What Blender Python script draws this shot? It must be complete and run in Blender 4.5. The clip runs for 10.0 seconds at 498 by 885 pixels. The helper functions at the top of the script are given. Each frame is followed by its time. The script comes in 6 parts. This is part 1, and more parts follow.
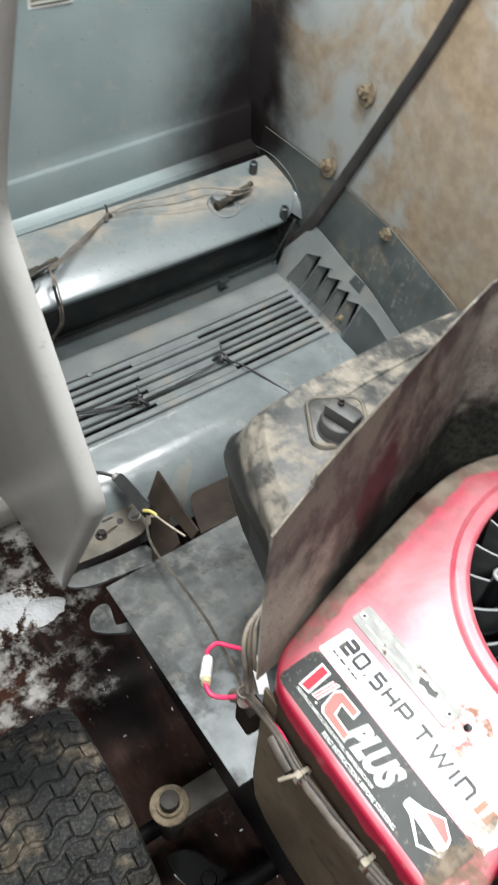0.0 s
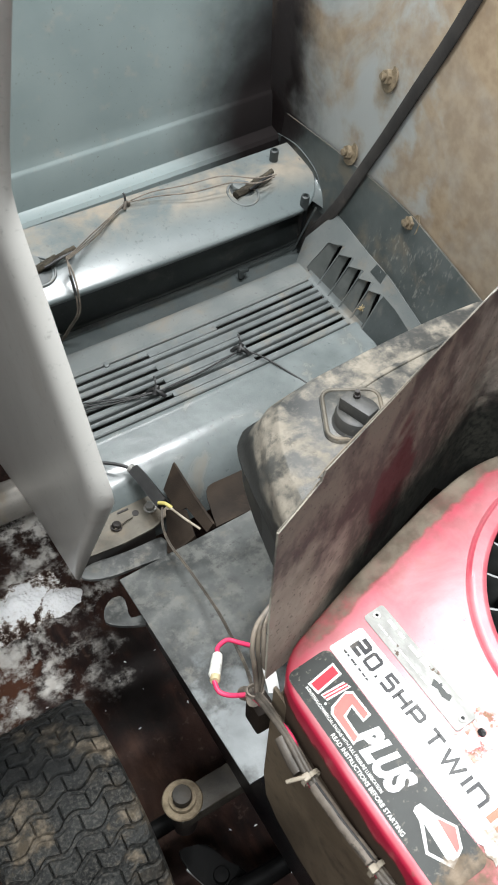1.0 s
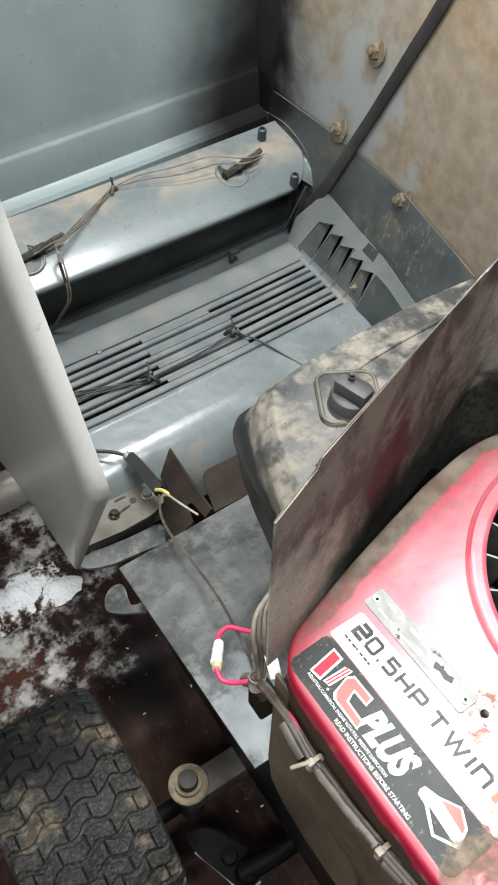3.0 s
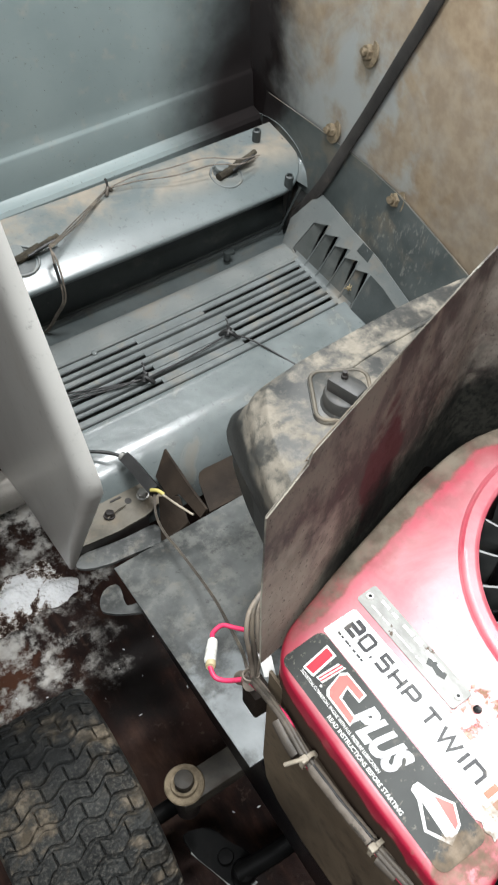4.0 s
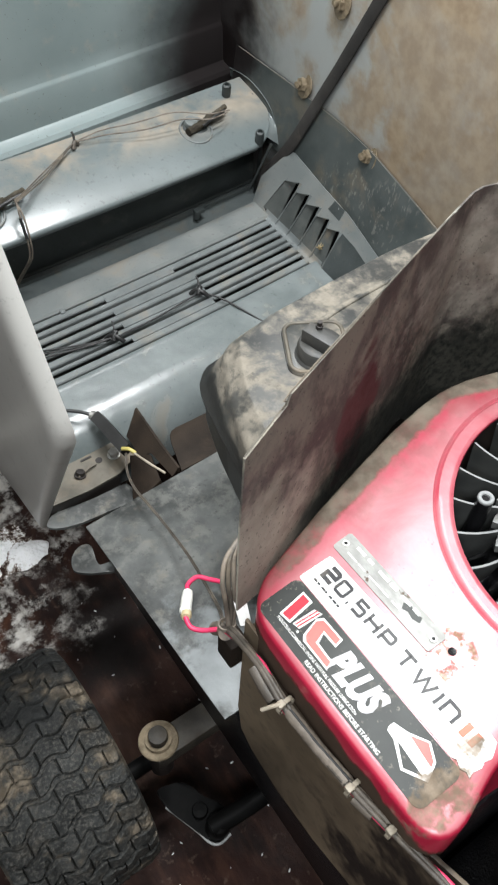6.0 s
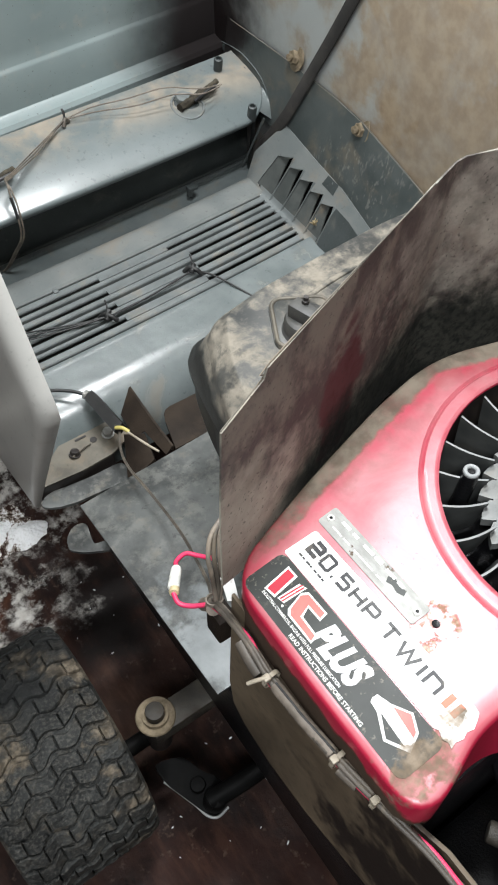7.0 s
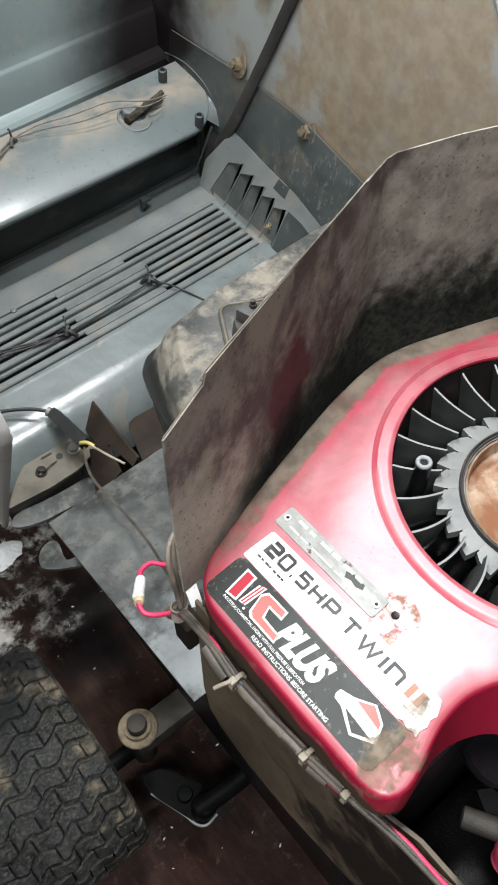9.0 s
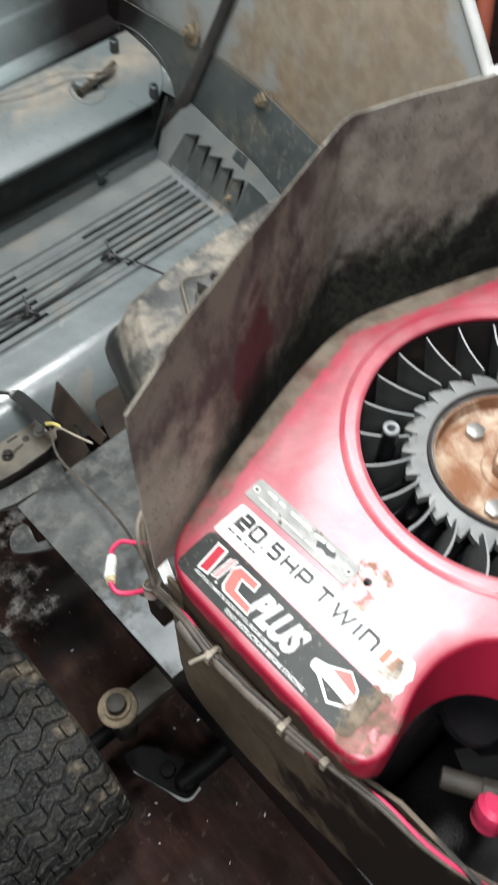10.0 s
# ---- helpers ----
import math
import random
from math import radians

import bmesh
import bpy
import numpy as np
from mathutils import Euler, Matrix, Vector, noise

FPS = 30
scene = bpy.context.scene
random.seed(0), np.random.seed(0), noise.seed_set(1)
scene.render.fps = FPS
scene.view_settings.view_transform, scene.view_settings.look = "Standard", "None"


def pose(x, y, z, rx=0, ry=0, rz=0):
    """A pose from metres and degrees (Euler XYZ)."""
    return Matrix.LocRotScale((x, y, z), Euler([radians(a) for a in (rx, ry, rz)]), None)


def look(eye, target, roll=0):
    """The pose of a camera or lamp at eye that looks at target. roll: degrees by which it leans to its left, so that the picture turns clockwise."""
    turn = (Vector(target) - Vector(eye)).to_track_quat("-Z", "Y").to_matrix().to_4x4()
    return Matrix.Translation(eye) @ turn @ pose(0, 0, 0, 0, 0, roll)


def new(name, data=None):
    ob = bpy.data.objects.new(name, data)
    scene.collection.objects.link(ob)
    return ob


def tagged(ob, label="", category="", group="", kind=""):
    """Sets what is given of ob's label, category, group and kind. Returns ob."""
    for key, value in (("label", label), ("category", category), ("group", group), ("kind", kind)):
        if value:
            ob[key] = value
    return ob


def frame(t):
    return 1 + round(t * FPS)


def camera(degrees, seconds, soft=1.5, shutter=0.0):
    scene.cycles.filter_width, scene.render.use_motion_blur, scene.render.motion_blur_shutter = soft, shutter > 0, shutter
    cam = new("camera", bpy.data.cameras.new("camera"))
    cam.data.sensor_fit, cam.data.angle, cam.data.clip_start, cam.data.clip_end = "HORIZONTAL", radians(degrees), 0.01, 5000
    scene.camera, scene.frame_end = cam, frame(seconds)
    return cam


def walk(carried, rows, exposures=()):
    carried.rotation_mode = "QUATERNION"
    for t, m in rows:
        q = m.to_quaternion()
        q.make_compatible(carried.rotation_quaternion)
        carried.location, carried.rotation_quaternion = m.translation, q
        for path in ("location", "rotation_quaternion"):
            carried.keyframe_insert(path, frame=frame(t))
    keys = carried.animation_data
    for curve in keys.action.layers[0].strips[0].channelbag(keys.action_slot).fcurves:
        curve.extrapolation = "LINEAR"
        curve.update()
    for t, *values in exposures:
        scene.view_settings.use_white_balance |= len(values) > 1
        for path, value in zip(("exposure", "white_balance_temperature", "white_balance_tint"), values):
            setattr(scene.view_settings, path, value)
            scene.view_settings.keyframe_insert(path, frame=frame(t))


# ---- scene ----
cam = camera(34.1, 10.0, 1.9, 0.8)
PATH = [
    (0, (-0.421, -0.042, 1.516), (0.37, 1.056, 0.043), 3.4),
    (0.5, (-0.426, -0.033, 1.524), (0.345, 1.101, 0.067), 3.8),
    (1, (-0.401, -0.037, 1.504), (0.329, 1.079, 0.014), 1.9),
    (1.5, (-0.382, -0.043, 1.51), (0.315, 1.084, 0.012), 0.7),
    (2, (-0.396, -0.027, 1.507), (0.316, 1.088, 0.007), 1.8),
    (2.5, (-0.399, -0.026, 1.503), (0.322, 1.073, -0.004), 1.0),
    (2.7, (-0.394, -0.027, 1.503), (0.321, 1.052, -0.021), 0.5),
    (3.8, (-0.399, -0.037, 1.508), (0.328, 1.049, -0.006), 0.9),
    (4, (-0.393, -0.037, 1.501), (0.331, 1.046, -0.016), 0.5),
    (4.2, (-0.393, -0.034, 1.499), (0.331, 1.036, -0.028), 0.7),
    (4.5, (-0.399, -0.032, 1.504), (0.339, 1.032, -0.021), 1.3),
    (5, (-0.413, -0.026, 1.492), (0.363, 0.984, -0.05), 3.3),
    (5.5, (-0.405, -0.035, 1.483), (0.356, 0.962, -0.075), 2.7),
    (5.7, (-0.408, -0.039, 1.483), (0.357, 0.962, -0.07), 3.2),
    (6.8, (-0.392, -0.054, 1.475), (0.339, 0.911, -0.117), 2.2),
    (7, (-0.39, -0.058, 1.479), (0.335, 0.913, -0.112), 1.9),
    (7.5, (-0.388, -0.073, 1.484), (0.34, 0.914, -0.096), 1.3),
    (8, (-0.376, -0.078, 1.483), (0.368, 0.897, -0.097), 0.6),
    (8.2, (-0.372, -0.085, 1.48), (0.375, 0.895, -0.095), -0.0),
    (8.5, (-0.369, -0.082, 1.477), (0.387, 0.88, -0.106), -0.6),
    (9, (-0.37, -0.079, 1.482), (0.396, 0.877, -0.099), -0.3),
    (9.5, (-0.371, -0.076, 1.482), (0.417, 0.851, -0.105), 0.4),
    (9.8, (-0.371, -0.078, 1.484), (0.427, 0.828, -0.111), 0.7),
    (10, (-0.365, -0.081, 1.474), (0.423, 0.795, -0.143), 0.0),
]
walk(cam, [(t, look(eye, target, roll)) for t, eye, target, roll in PATH], [(0.0, 0.1, 6150, 8), (2.5, 0.1, 6150, 8), (4.0, 0.02, 6150, 8), (7.0, -0.03, 6150, 8), (9.0, -0.13, 6150, 8), (10.0, -0.13, 6150, 8)])


# ---- light ----
world = bpy.data.worlds.new("world")
scene.world = world
world.use_nodes = True
world.node_tree.nodes["Background"].inputs["Color"].default_value = (0.75, 0.85, 1.0, 1)
world.node_tree.nodes["Background"].inputs["Strength"].default_value = 0.05
scene.view_settings.exposure = 0.0


def lamp(name, at, to, size, size_y, power, color):
    data = bpy.data.lights.new(name, "AREA")
    data.shape, data.size, data.size_y, data.energy, data.color = "RECTANGLE", size, size_y, power, color
    ob = new(name, data)
    ob.matrix_world = look(at, to)
    return ob


lamp("unseen_lamp_light", (0.42, 1.12, 2.44), (0.42, 1.12, 0), 0.5, 0.26, 31, (1.0, 0.98, 0.95))
lamp("unseen_lamp_light", (0.04, 0.40, 2.44), (0.04, 0.40, 0), 0.6, 0.12, 38, (1.0, 0.98, 0.95))
# fill lamp with no known source, added to brighten the near side
lamp("unseen_lamp_light", (-1.15, -0.55, 2.44), (-1.15, -0.55, 0), 1.2, 0.3, 48, (1.0, 0.985, 0.96))


# ---- building blocks ----
class Nodes:
    """A short way to write node materials; places are in metres, in the object's own axes."""

    def __init__(self, name, rough=0.5, metal=0.0, gloss=0.5, coat=0.0):
        self.mat = bpy.data.materials.new(name)
        self.mat.use_nodes = True
        self.tree = self.mat.node_tree
        self.bsdf = self.tree.nodes["Principled BSDF"]
        self.bsdf.inputs["Roughness"].default_value = rough
        self.bsdf.inputs["Metallic"].default_value = metal
        self.bsdf.inputs["Specular IOR Level"].default_value = gloss
        self.bsdf.inputs["Coat Weight"].default_value = coat
        self.bsdf.inputs["Coat Roughness"].default_value = 0.12
        self.place = self.tree.nodes.new("ShaderNodeTexCoord").outputs["Object"]

    def add(self, kind):
        return self.tree.nodes.new(kind)

    def link(self, a, b):
        if isinstance(a, bpy.types.NodeSocket):
            self.tree.links.new(a, b)
        else:
            b.default_value = a

    def scaled(self, scale, turn=(0, 0, 0)):
        m = self.add("ShaderNodeMapping")
        m.inputs["Scale"].default_value = scale
        m.inputs["Rotation"].default_value = turn
        self.link(self.place, m.inputs["Vector"])
        return m.outputs["Vector"]

    def noise(self, scale, detail=4.0, rough=0.55, twist=0.0, place=None):
        n = self.add("ShaderNodeTexNoise")
        n.inputs["Scale"].default_value, n.inputs["Detail"].default_value = scale, detail
        n.inputs["Roughness"].default_value, n.inputs["Distortion"].default_value = rough, twist
        self.link(place or self.place, n.inputs["Vector"])
        return n.outputs["Fac"]

    def cells(self, scale, feature="F1"):
        n = self.add("ShaderNodeTexVoronoi")
        n.feature = feature
        n.inputs["Scale"].default_value = scale
        self.link(self.place, n.inputs["Vector"])
        return n.outputs["Distance"]

    def step(self, value, low, high, a=0.0, b=1.0):
        n = self.add("ShaderNodeMapRange")
        n.interpolation_type = "SMOOTHSTEP"
        self.link(value, n.inputs["Value"])
        for key, v in zip(("From Min", "From Max", "To Min", "To Max"), (low, high, a, b)):
            n.inputs[key].default_value = v
        return n.outputs["Result"]

    def math(self, how, a, b):
        n = self.add("ShaderNodeMath")
        n.operation = how
        self.link(a, n.inputs[0]), self.link(b, n.inputs[1])
        return n.outputs["Value"]

    def spot(self, at, radii, near=0.6, far=1.0, ragged=0.35, grain=14.0, turn=0.0):
        """1 within a ragged patch round a place, 0 outside."""
        d = self.add("ShaderNodeVectorMath")
        d.operation = "SUBTRACT"
        self.link(self.place, d.inputs[0])
        d.inputs[1].default_value = at
        e = self.add("ShaderNodeVectorMath")
        e.operation = "DIVIDE"
        away = d.outputs[0]
        if turn:
            spin = self.add("ShaderNodeVectorRotate")
            spin.inputs["Angle"].default_value = radians(turn)
            self.link(away, spin.inputs["Vector"])
            away = spin.outputs["Vector"]
        self.link(away, e.inputs[0])
        e.inputs[1].default_value = radii
        f = self.add("ShaderNodeVectorMath")
        f.operation = "LENGTH"
        self.link(e.outputs[0], f.inputs[0])
        edge = self.step(self.noise(grain, 5.0, 0.6), 0.25, 0.75, -ragged, ragged)
        return self.step(self.math("ADD", f.outputs["Value"], edge), near, far, 1.0, 0.0)

    def mix(self, fac, a, b):
        n = self.add("ShaderNodeMix")
        n.data_type = "RGBA"
        self.link(fac, n.inputs[0])
        for v, k in ((a, 6), (b, 7)):
            self.link((*v, 1) if isinstance(v, tuple) else v, n.inputs[k])
        return n.outputs[2]

    def color(self, c):
        self.link((*c, 1) if isinstance(c, tuple) else c, self.bsdf.inputs["Base Color"])

    def rough(self, r):
        self.link(r, self.bsdf.inputs["Roughness"])

    def bump(self, height, depth, strength=0.6):
        n = self.add("ShaderNodeBump")
        n.inputs["Distance"].default_value, n.inputs["Strength"].default_value = depth, strength
        self.link(height, n.inputs["Height"])
        self.link(n.outputs["Normal"], self.bsdf.inputs["Normal"])


def painted(name, dark, light, dust, amount, rough=0.4, metal=0.0, grain=9.0, coat=0.0, bump=0.0006, dusty_rough=0.8, gloss=0.5, waves=0.0):
    """Paint, plastic or sheet metal: two tones, fine specks and patches of dust."""
    n = Nodes(name, rough, metal, gloss, coat)
    base = n.mix(n.step(n.noise(grain, 5.0), 0.3, 0.7), dark, light)
    base = n.mix(n.step(n.noise(grain * 22, 3.0), 0.62, 0.78, 0, 0.35), base, dust)
    base = n.mix(n.step(n.noise(95.0, 7.0, 0.72), 0.57, 0.7, 0, 0.4), base, tuple(0.3 * v for v in dark))
    patch = n.step(n.noise(grain * 0.9, 8.0, 0.62, 0.6), 0.6 - amount * 0.5, 0.77 - amount * 0.35, 0, min(1.0, 0.45 + amount))
    n.color(n.mix(patch, base, dust))
    n.rough(n.step(patch, 0.0, 1.0, rough, dusty_rough))
    height = n.noise(grain * 30, 4.0)
    if waves:
        height = n.math("ADD", n.math("MULTIPLY", n.noise(11.0, 3.0), waves / bump), height)
    n.bump(height, bump, 0.5)
    return n.mat


def finish(bm, name, mat, sharp=32):
    for f in bm.faces:
        f.smooth = True
    for e in bm.edges:
        if len(e.link_faces) == 2 and e.calc_face_angle(0) > radians(sharp):
            e.smooth = False
    data = bpy.data.meshes.new(name)
    bm.to_mesh(data)
    bm.free()
    data.materials.append(mat)
    return data


ROOT = {}


def thing(name, at, label, category, group="", kind=""):
    ob = new(name)
    ob.location = at
    ob.empty_display_size = 0.05
    ROOT[ob] = Vector(at)
    return tagged(ob, label, category, group, kind)


def part(name, bm, mat, parent, label="", sharp=32):
    """One mesh, drawn in the world's metres, under a thing or one of its parts."""
    bmesh.ops.translate(bm, vec=-ROOT[parent], verts=bm.verts)
    bmesh.ops.recalc_face_normals(bm, faces=bm.faces)
    ob = new(name, finish(bm, name, mat, sharp))
    ob.parent = parent
    ROOT[ob] = ROOT[parent]
    return tagged(ob, label)


def alone(name, bm, mat, label, category, group="", kind="", sharp=32):
    """A thing that is one mesh."""
    lo = [min(v.co[i] for v in bm.verts) for i in range(3)]
    hi = [max(v.co[i] for v in bm.verts) for i in range(3)]
    at = Vector(((lo[0] + hi[0]) / 2, (lo[1] + hi[1]) / 2, lo[2]))
    bmesh.ops.translate(bm, vec=-at, verts=bm.verts)
    bmesh.ops.recalc_face_normals(bm, faces=bm.faces)
    ob = new(name, finish(bm, name, mat, sharp))
    ob.location = at
    ROOT[ob] = at
    return tagged(ob, label, category, group, kind)


def mesh():
    return bmesh.new()


def box(bm, lo, hi, bevel=0.0, m=None, seg=2):
    c = [(a + b) / 2 for a, b in zip(lo, hi)]
    d = [abs(b - a) for a, b in zip(lo, hi)]
    t = Matrix.Translation(c) @ Matrix.Diagonal((*d, 1))
    made = bmesh.ops.create_cube(bm, size=1, matrix=(m @ t) if m else t)["verts"]
    if bevel:
        edges = list({e for v in made for e in v.link_edges})
        bmesh.ops.bevel(bm, geom=edges, offset=bevel, segments=seg, profile=0.5, affect="EDGES")
    return bm


def cyl(bm, at, r, h, axis=(0, 0, 1), n=24, r2=None, bevel=0.0):
    """A cylinder or cone from at, h along axis."""
    turn = Vector(axis).to_track_quat("Z", "Y").to_matrix().to_4x4()
    t = Matrix.Translation(at) @ turn @ Matrix.Translation((0, 0, h / 2))
    made = bmesh.ops.create_cone(bm, cap_ends=True, segments=n, radius1=r, radius2=r if r2 is None else r2, depth=h, matrix=t)["verts"]
    if bevel:
        edges = [e for e in {e for v in made for e in v.link_edges} if len(e.link_faces) == 2 and e.calc_face_angle(0) > 0.8]
        bmesh.ops.bevel(bm, geom=edges, offset=bevel, segments=2, profile=0.5, affect="EDGES")
    return bm


def lathe(bm, profile, at, axis=(0, 0, 1), n=40, closed=False):
    """Turn (radius, height) pairs round an axis."""
    turn = Matrix.Translation(at) @ Vector(axis).to_track_quat("Z", "Y").to_matrix().to_4x4()
    rings = []
    for r, h in profile:
        rings.append([bm.verts.new(turn @ Vector((r * math.cos(2 * math.pi * k / n), r * math.sin(2 * math.pi * k / n), h))) for k in range(n)])
    pairs = list(zip(rings, rings[1:])) + ([(rings[-1], rings[0])] if closed else [])
    for a, b in pairs:
        for k in range(n):
            bm.faces.new((a[k], a[(k + 1) % n], b[(k + 1) % n], b[k]))
    return bm


def smooth_line(points, steps=8):
    p = [Vector(q) for q in points]
    p = [2 * p[0] - p[1]] + p + [2 * p[-1] - p[-2]]
    out = []
    for i in range(1, len(p) - 2):
        for k in range(steps):
            t = k / steps
            out.append(0.5 * (2 * p[i] + (p[i + 1] - p[i - 1]) * t + (2 * p[i - 1] - 5 * p[i] + 4 * p[i + 1] - p[i + 2]) * t * t + (3 * p[i] - p[i - 1] - 3 * p[i + 1] + p[i + 2]) * t ** 3))
    return out + [p[-2]]


def tube(bm, points, r, n=8, steps=6, flat=1.0, side=None):
    """A round (or flattened) rod, wire or hose along a smooth line."""
    n = max(n, 12) if n > 5 else n
    line = smooth_line(points, steps) if steps > 1 else [Vector(q) for q in points]
    rings, up = [], Vector(side) if side else Vector((0.31, 0.17, 0.93))
    for i, q in enumerate(line):
        d = (line[min(i + 1, len(line) - 1)] - line[max(i - 1, 0)]).normalized()
        a = (up - d * up.dot(d)).normalized()
        b = d.cross(a)
        up = a if not side else up
        rings.append([bm.verts.new(q + r * (math.cos(2 * math.pi * k / n) * a * flat + math.sin(2 * math.pi * k / n) * b)) for k in range(n)])
    for a, b in zip(rings, rings[1:]):
        for k in range(n):
            bm.faces.new((a[k], a[(k + 1) % n], b[(k + 1) % n], b[k]))
    bm.faces.new(rings[0]), bm.faces.new(rings[-1])
    return bm


def sheet(bm, outline, thick, axis, bevel=0.0):
    """A flat plate: an outline of places in one plane, given depth along axis."""
    a = [bm.verts.new(p) for p in outline]
    b = [bm.verts.new(Vector(p) + Vector(axis) * thick) for p in outline]
    f = bm.faces.new(a)
    g = bm.faces.new(b)
    n = len(a)
    for k in range(n):
        bm.faces.new((a[k], a[(k + 1) % n], b[(k + 1) % n], b[k]))
    if bevel:
        bmesh.ops.bevel(bm, geom=[e for e in bm.edges if e.verts[0] in a and e.verts[1] in a or e.verts[0] in b and e.verts[1] in b], offset=bevel, segments=2, profile=0.5, affect="EDGES")
    return bm


def run(bm, profile, x0, x1, thick=0.003, steps=1, shape=None):
    """A shell: a line of (y, z) drawn out from x0 to x1 and given a thickness."""
    p = [Vector((0, y, z)) for y, z in profile]
    nrm = []
    for i in range(len(p)):
        d = (p[min(i + 1, len(p) - 1)] - p[max(i - 1, 0)]).normalized()
        nrm.append(Vector((0, d.z, -d.y)))
    outer, inner = [], []
    for k in range(steps + 1):
        x = x0 + (x1 - x0) * k / steps
        row_a, row_b = [], []
        for q, m in zip(p, nrm):
            a, b = Vector((x, q.y, q.z)), Vector((x, *(q + m * thick).yz))
            if shape:
                a, b = shape(a), shape(b)
            row_a.append(bm.verts.new(a)), row_b.append(bm.verts.new(b))
        outer.append(row_a), inner.append(row_b)
    n = len(p)
    for k in range(steps):
        for i in range(n - 1):
            bm.faces.new((outer[k][i], outer[k][i + 1], outer[k + 1][i + 1], outer[k + 1][i]))
            bm.faces.new((inner[k][i], inner[k + 1][i], inner[k + 1][i + 1], inner[k][i + 1]))
        for i in (0, n - 1):
            bm.faces.new((outer[k][i], outer[k + 1][i], inner[k + 1][i], inner[k][i]))
    for k in (0, steps):
        for i in range(n - 1):
            bm.faces.new((outer[k][i], inner[k][i], inner[k][i + 1], outer[k][i + 1]))
    return bm


def bolt(bm, at, axis, head=0.007, washer=0.012, stem=0.0):
    """A hexagon head on a washer, with the thread's end standing out where there is one."""
    a = Vector(axis).normalized()
    cyl(bm, Vector(at), washer, 0.002, a, 24, bevel=0.0005)
    cyl(bm, Vector(at) + a * 0.002, head, head * 0.9, a, 6, bevel=0.0006)
    if stem:
        cyl(bm, Vector(at) + a * head * 0.8, head * 0.5, stem, a, 12, bevel=0.0008)
    return bm


# ---- materials ----


def across(n, slope, level):
    """How far a place lies in front of a straight line in plan."""
    axes = n.add("ShaderNodeSeparateXYZ")
    n.link(n.place, axes.inputs[0])
    return n.math("SUBTRACT", n.math("SUBTRACT", axes.outputs["Y"], n.math("MULTIPLY", axes.outputs["X"], slope)), level)


def rear_grime(n, c):
    """Brown grime where the decals end at the rear corner of the housing."""
    g = n.spot((-0.292, -0.074, 0.37), (0.04, 0.024, 0.1), 0.5, 1.0, 0.5, 55.0, 12.0)
    g = n.math("MAXIMUM", g, n.spot((-0.253, -0.062, 0.37), (0.016, 0.012, 0.1), 0.4, 1.0, 0.6, 90.0))
    g = n.math("MULTIPLY", g, n.step(n.noise(70.0, 6.0, 0.65), 0.25, 0.6, 0.4, 0.95))
    return g, n.mix(g, c, n.mix(n.step(n.noise(60, 5.0), 0.3, 0.7), (0.14, 0.108, 0.076), (0.3, 0.24, 0.18)))


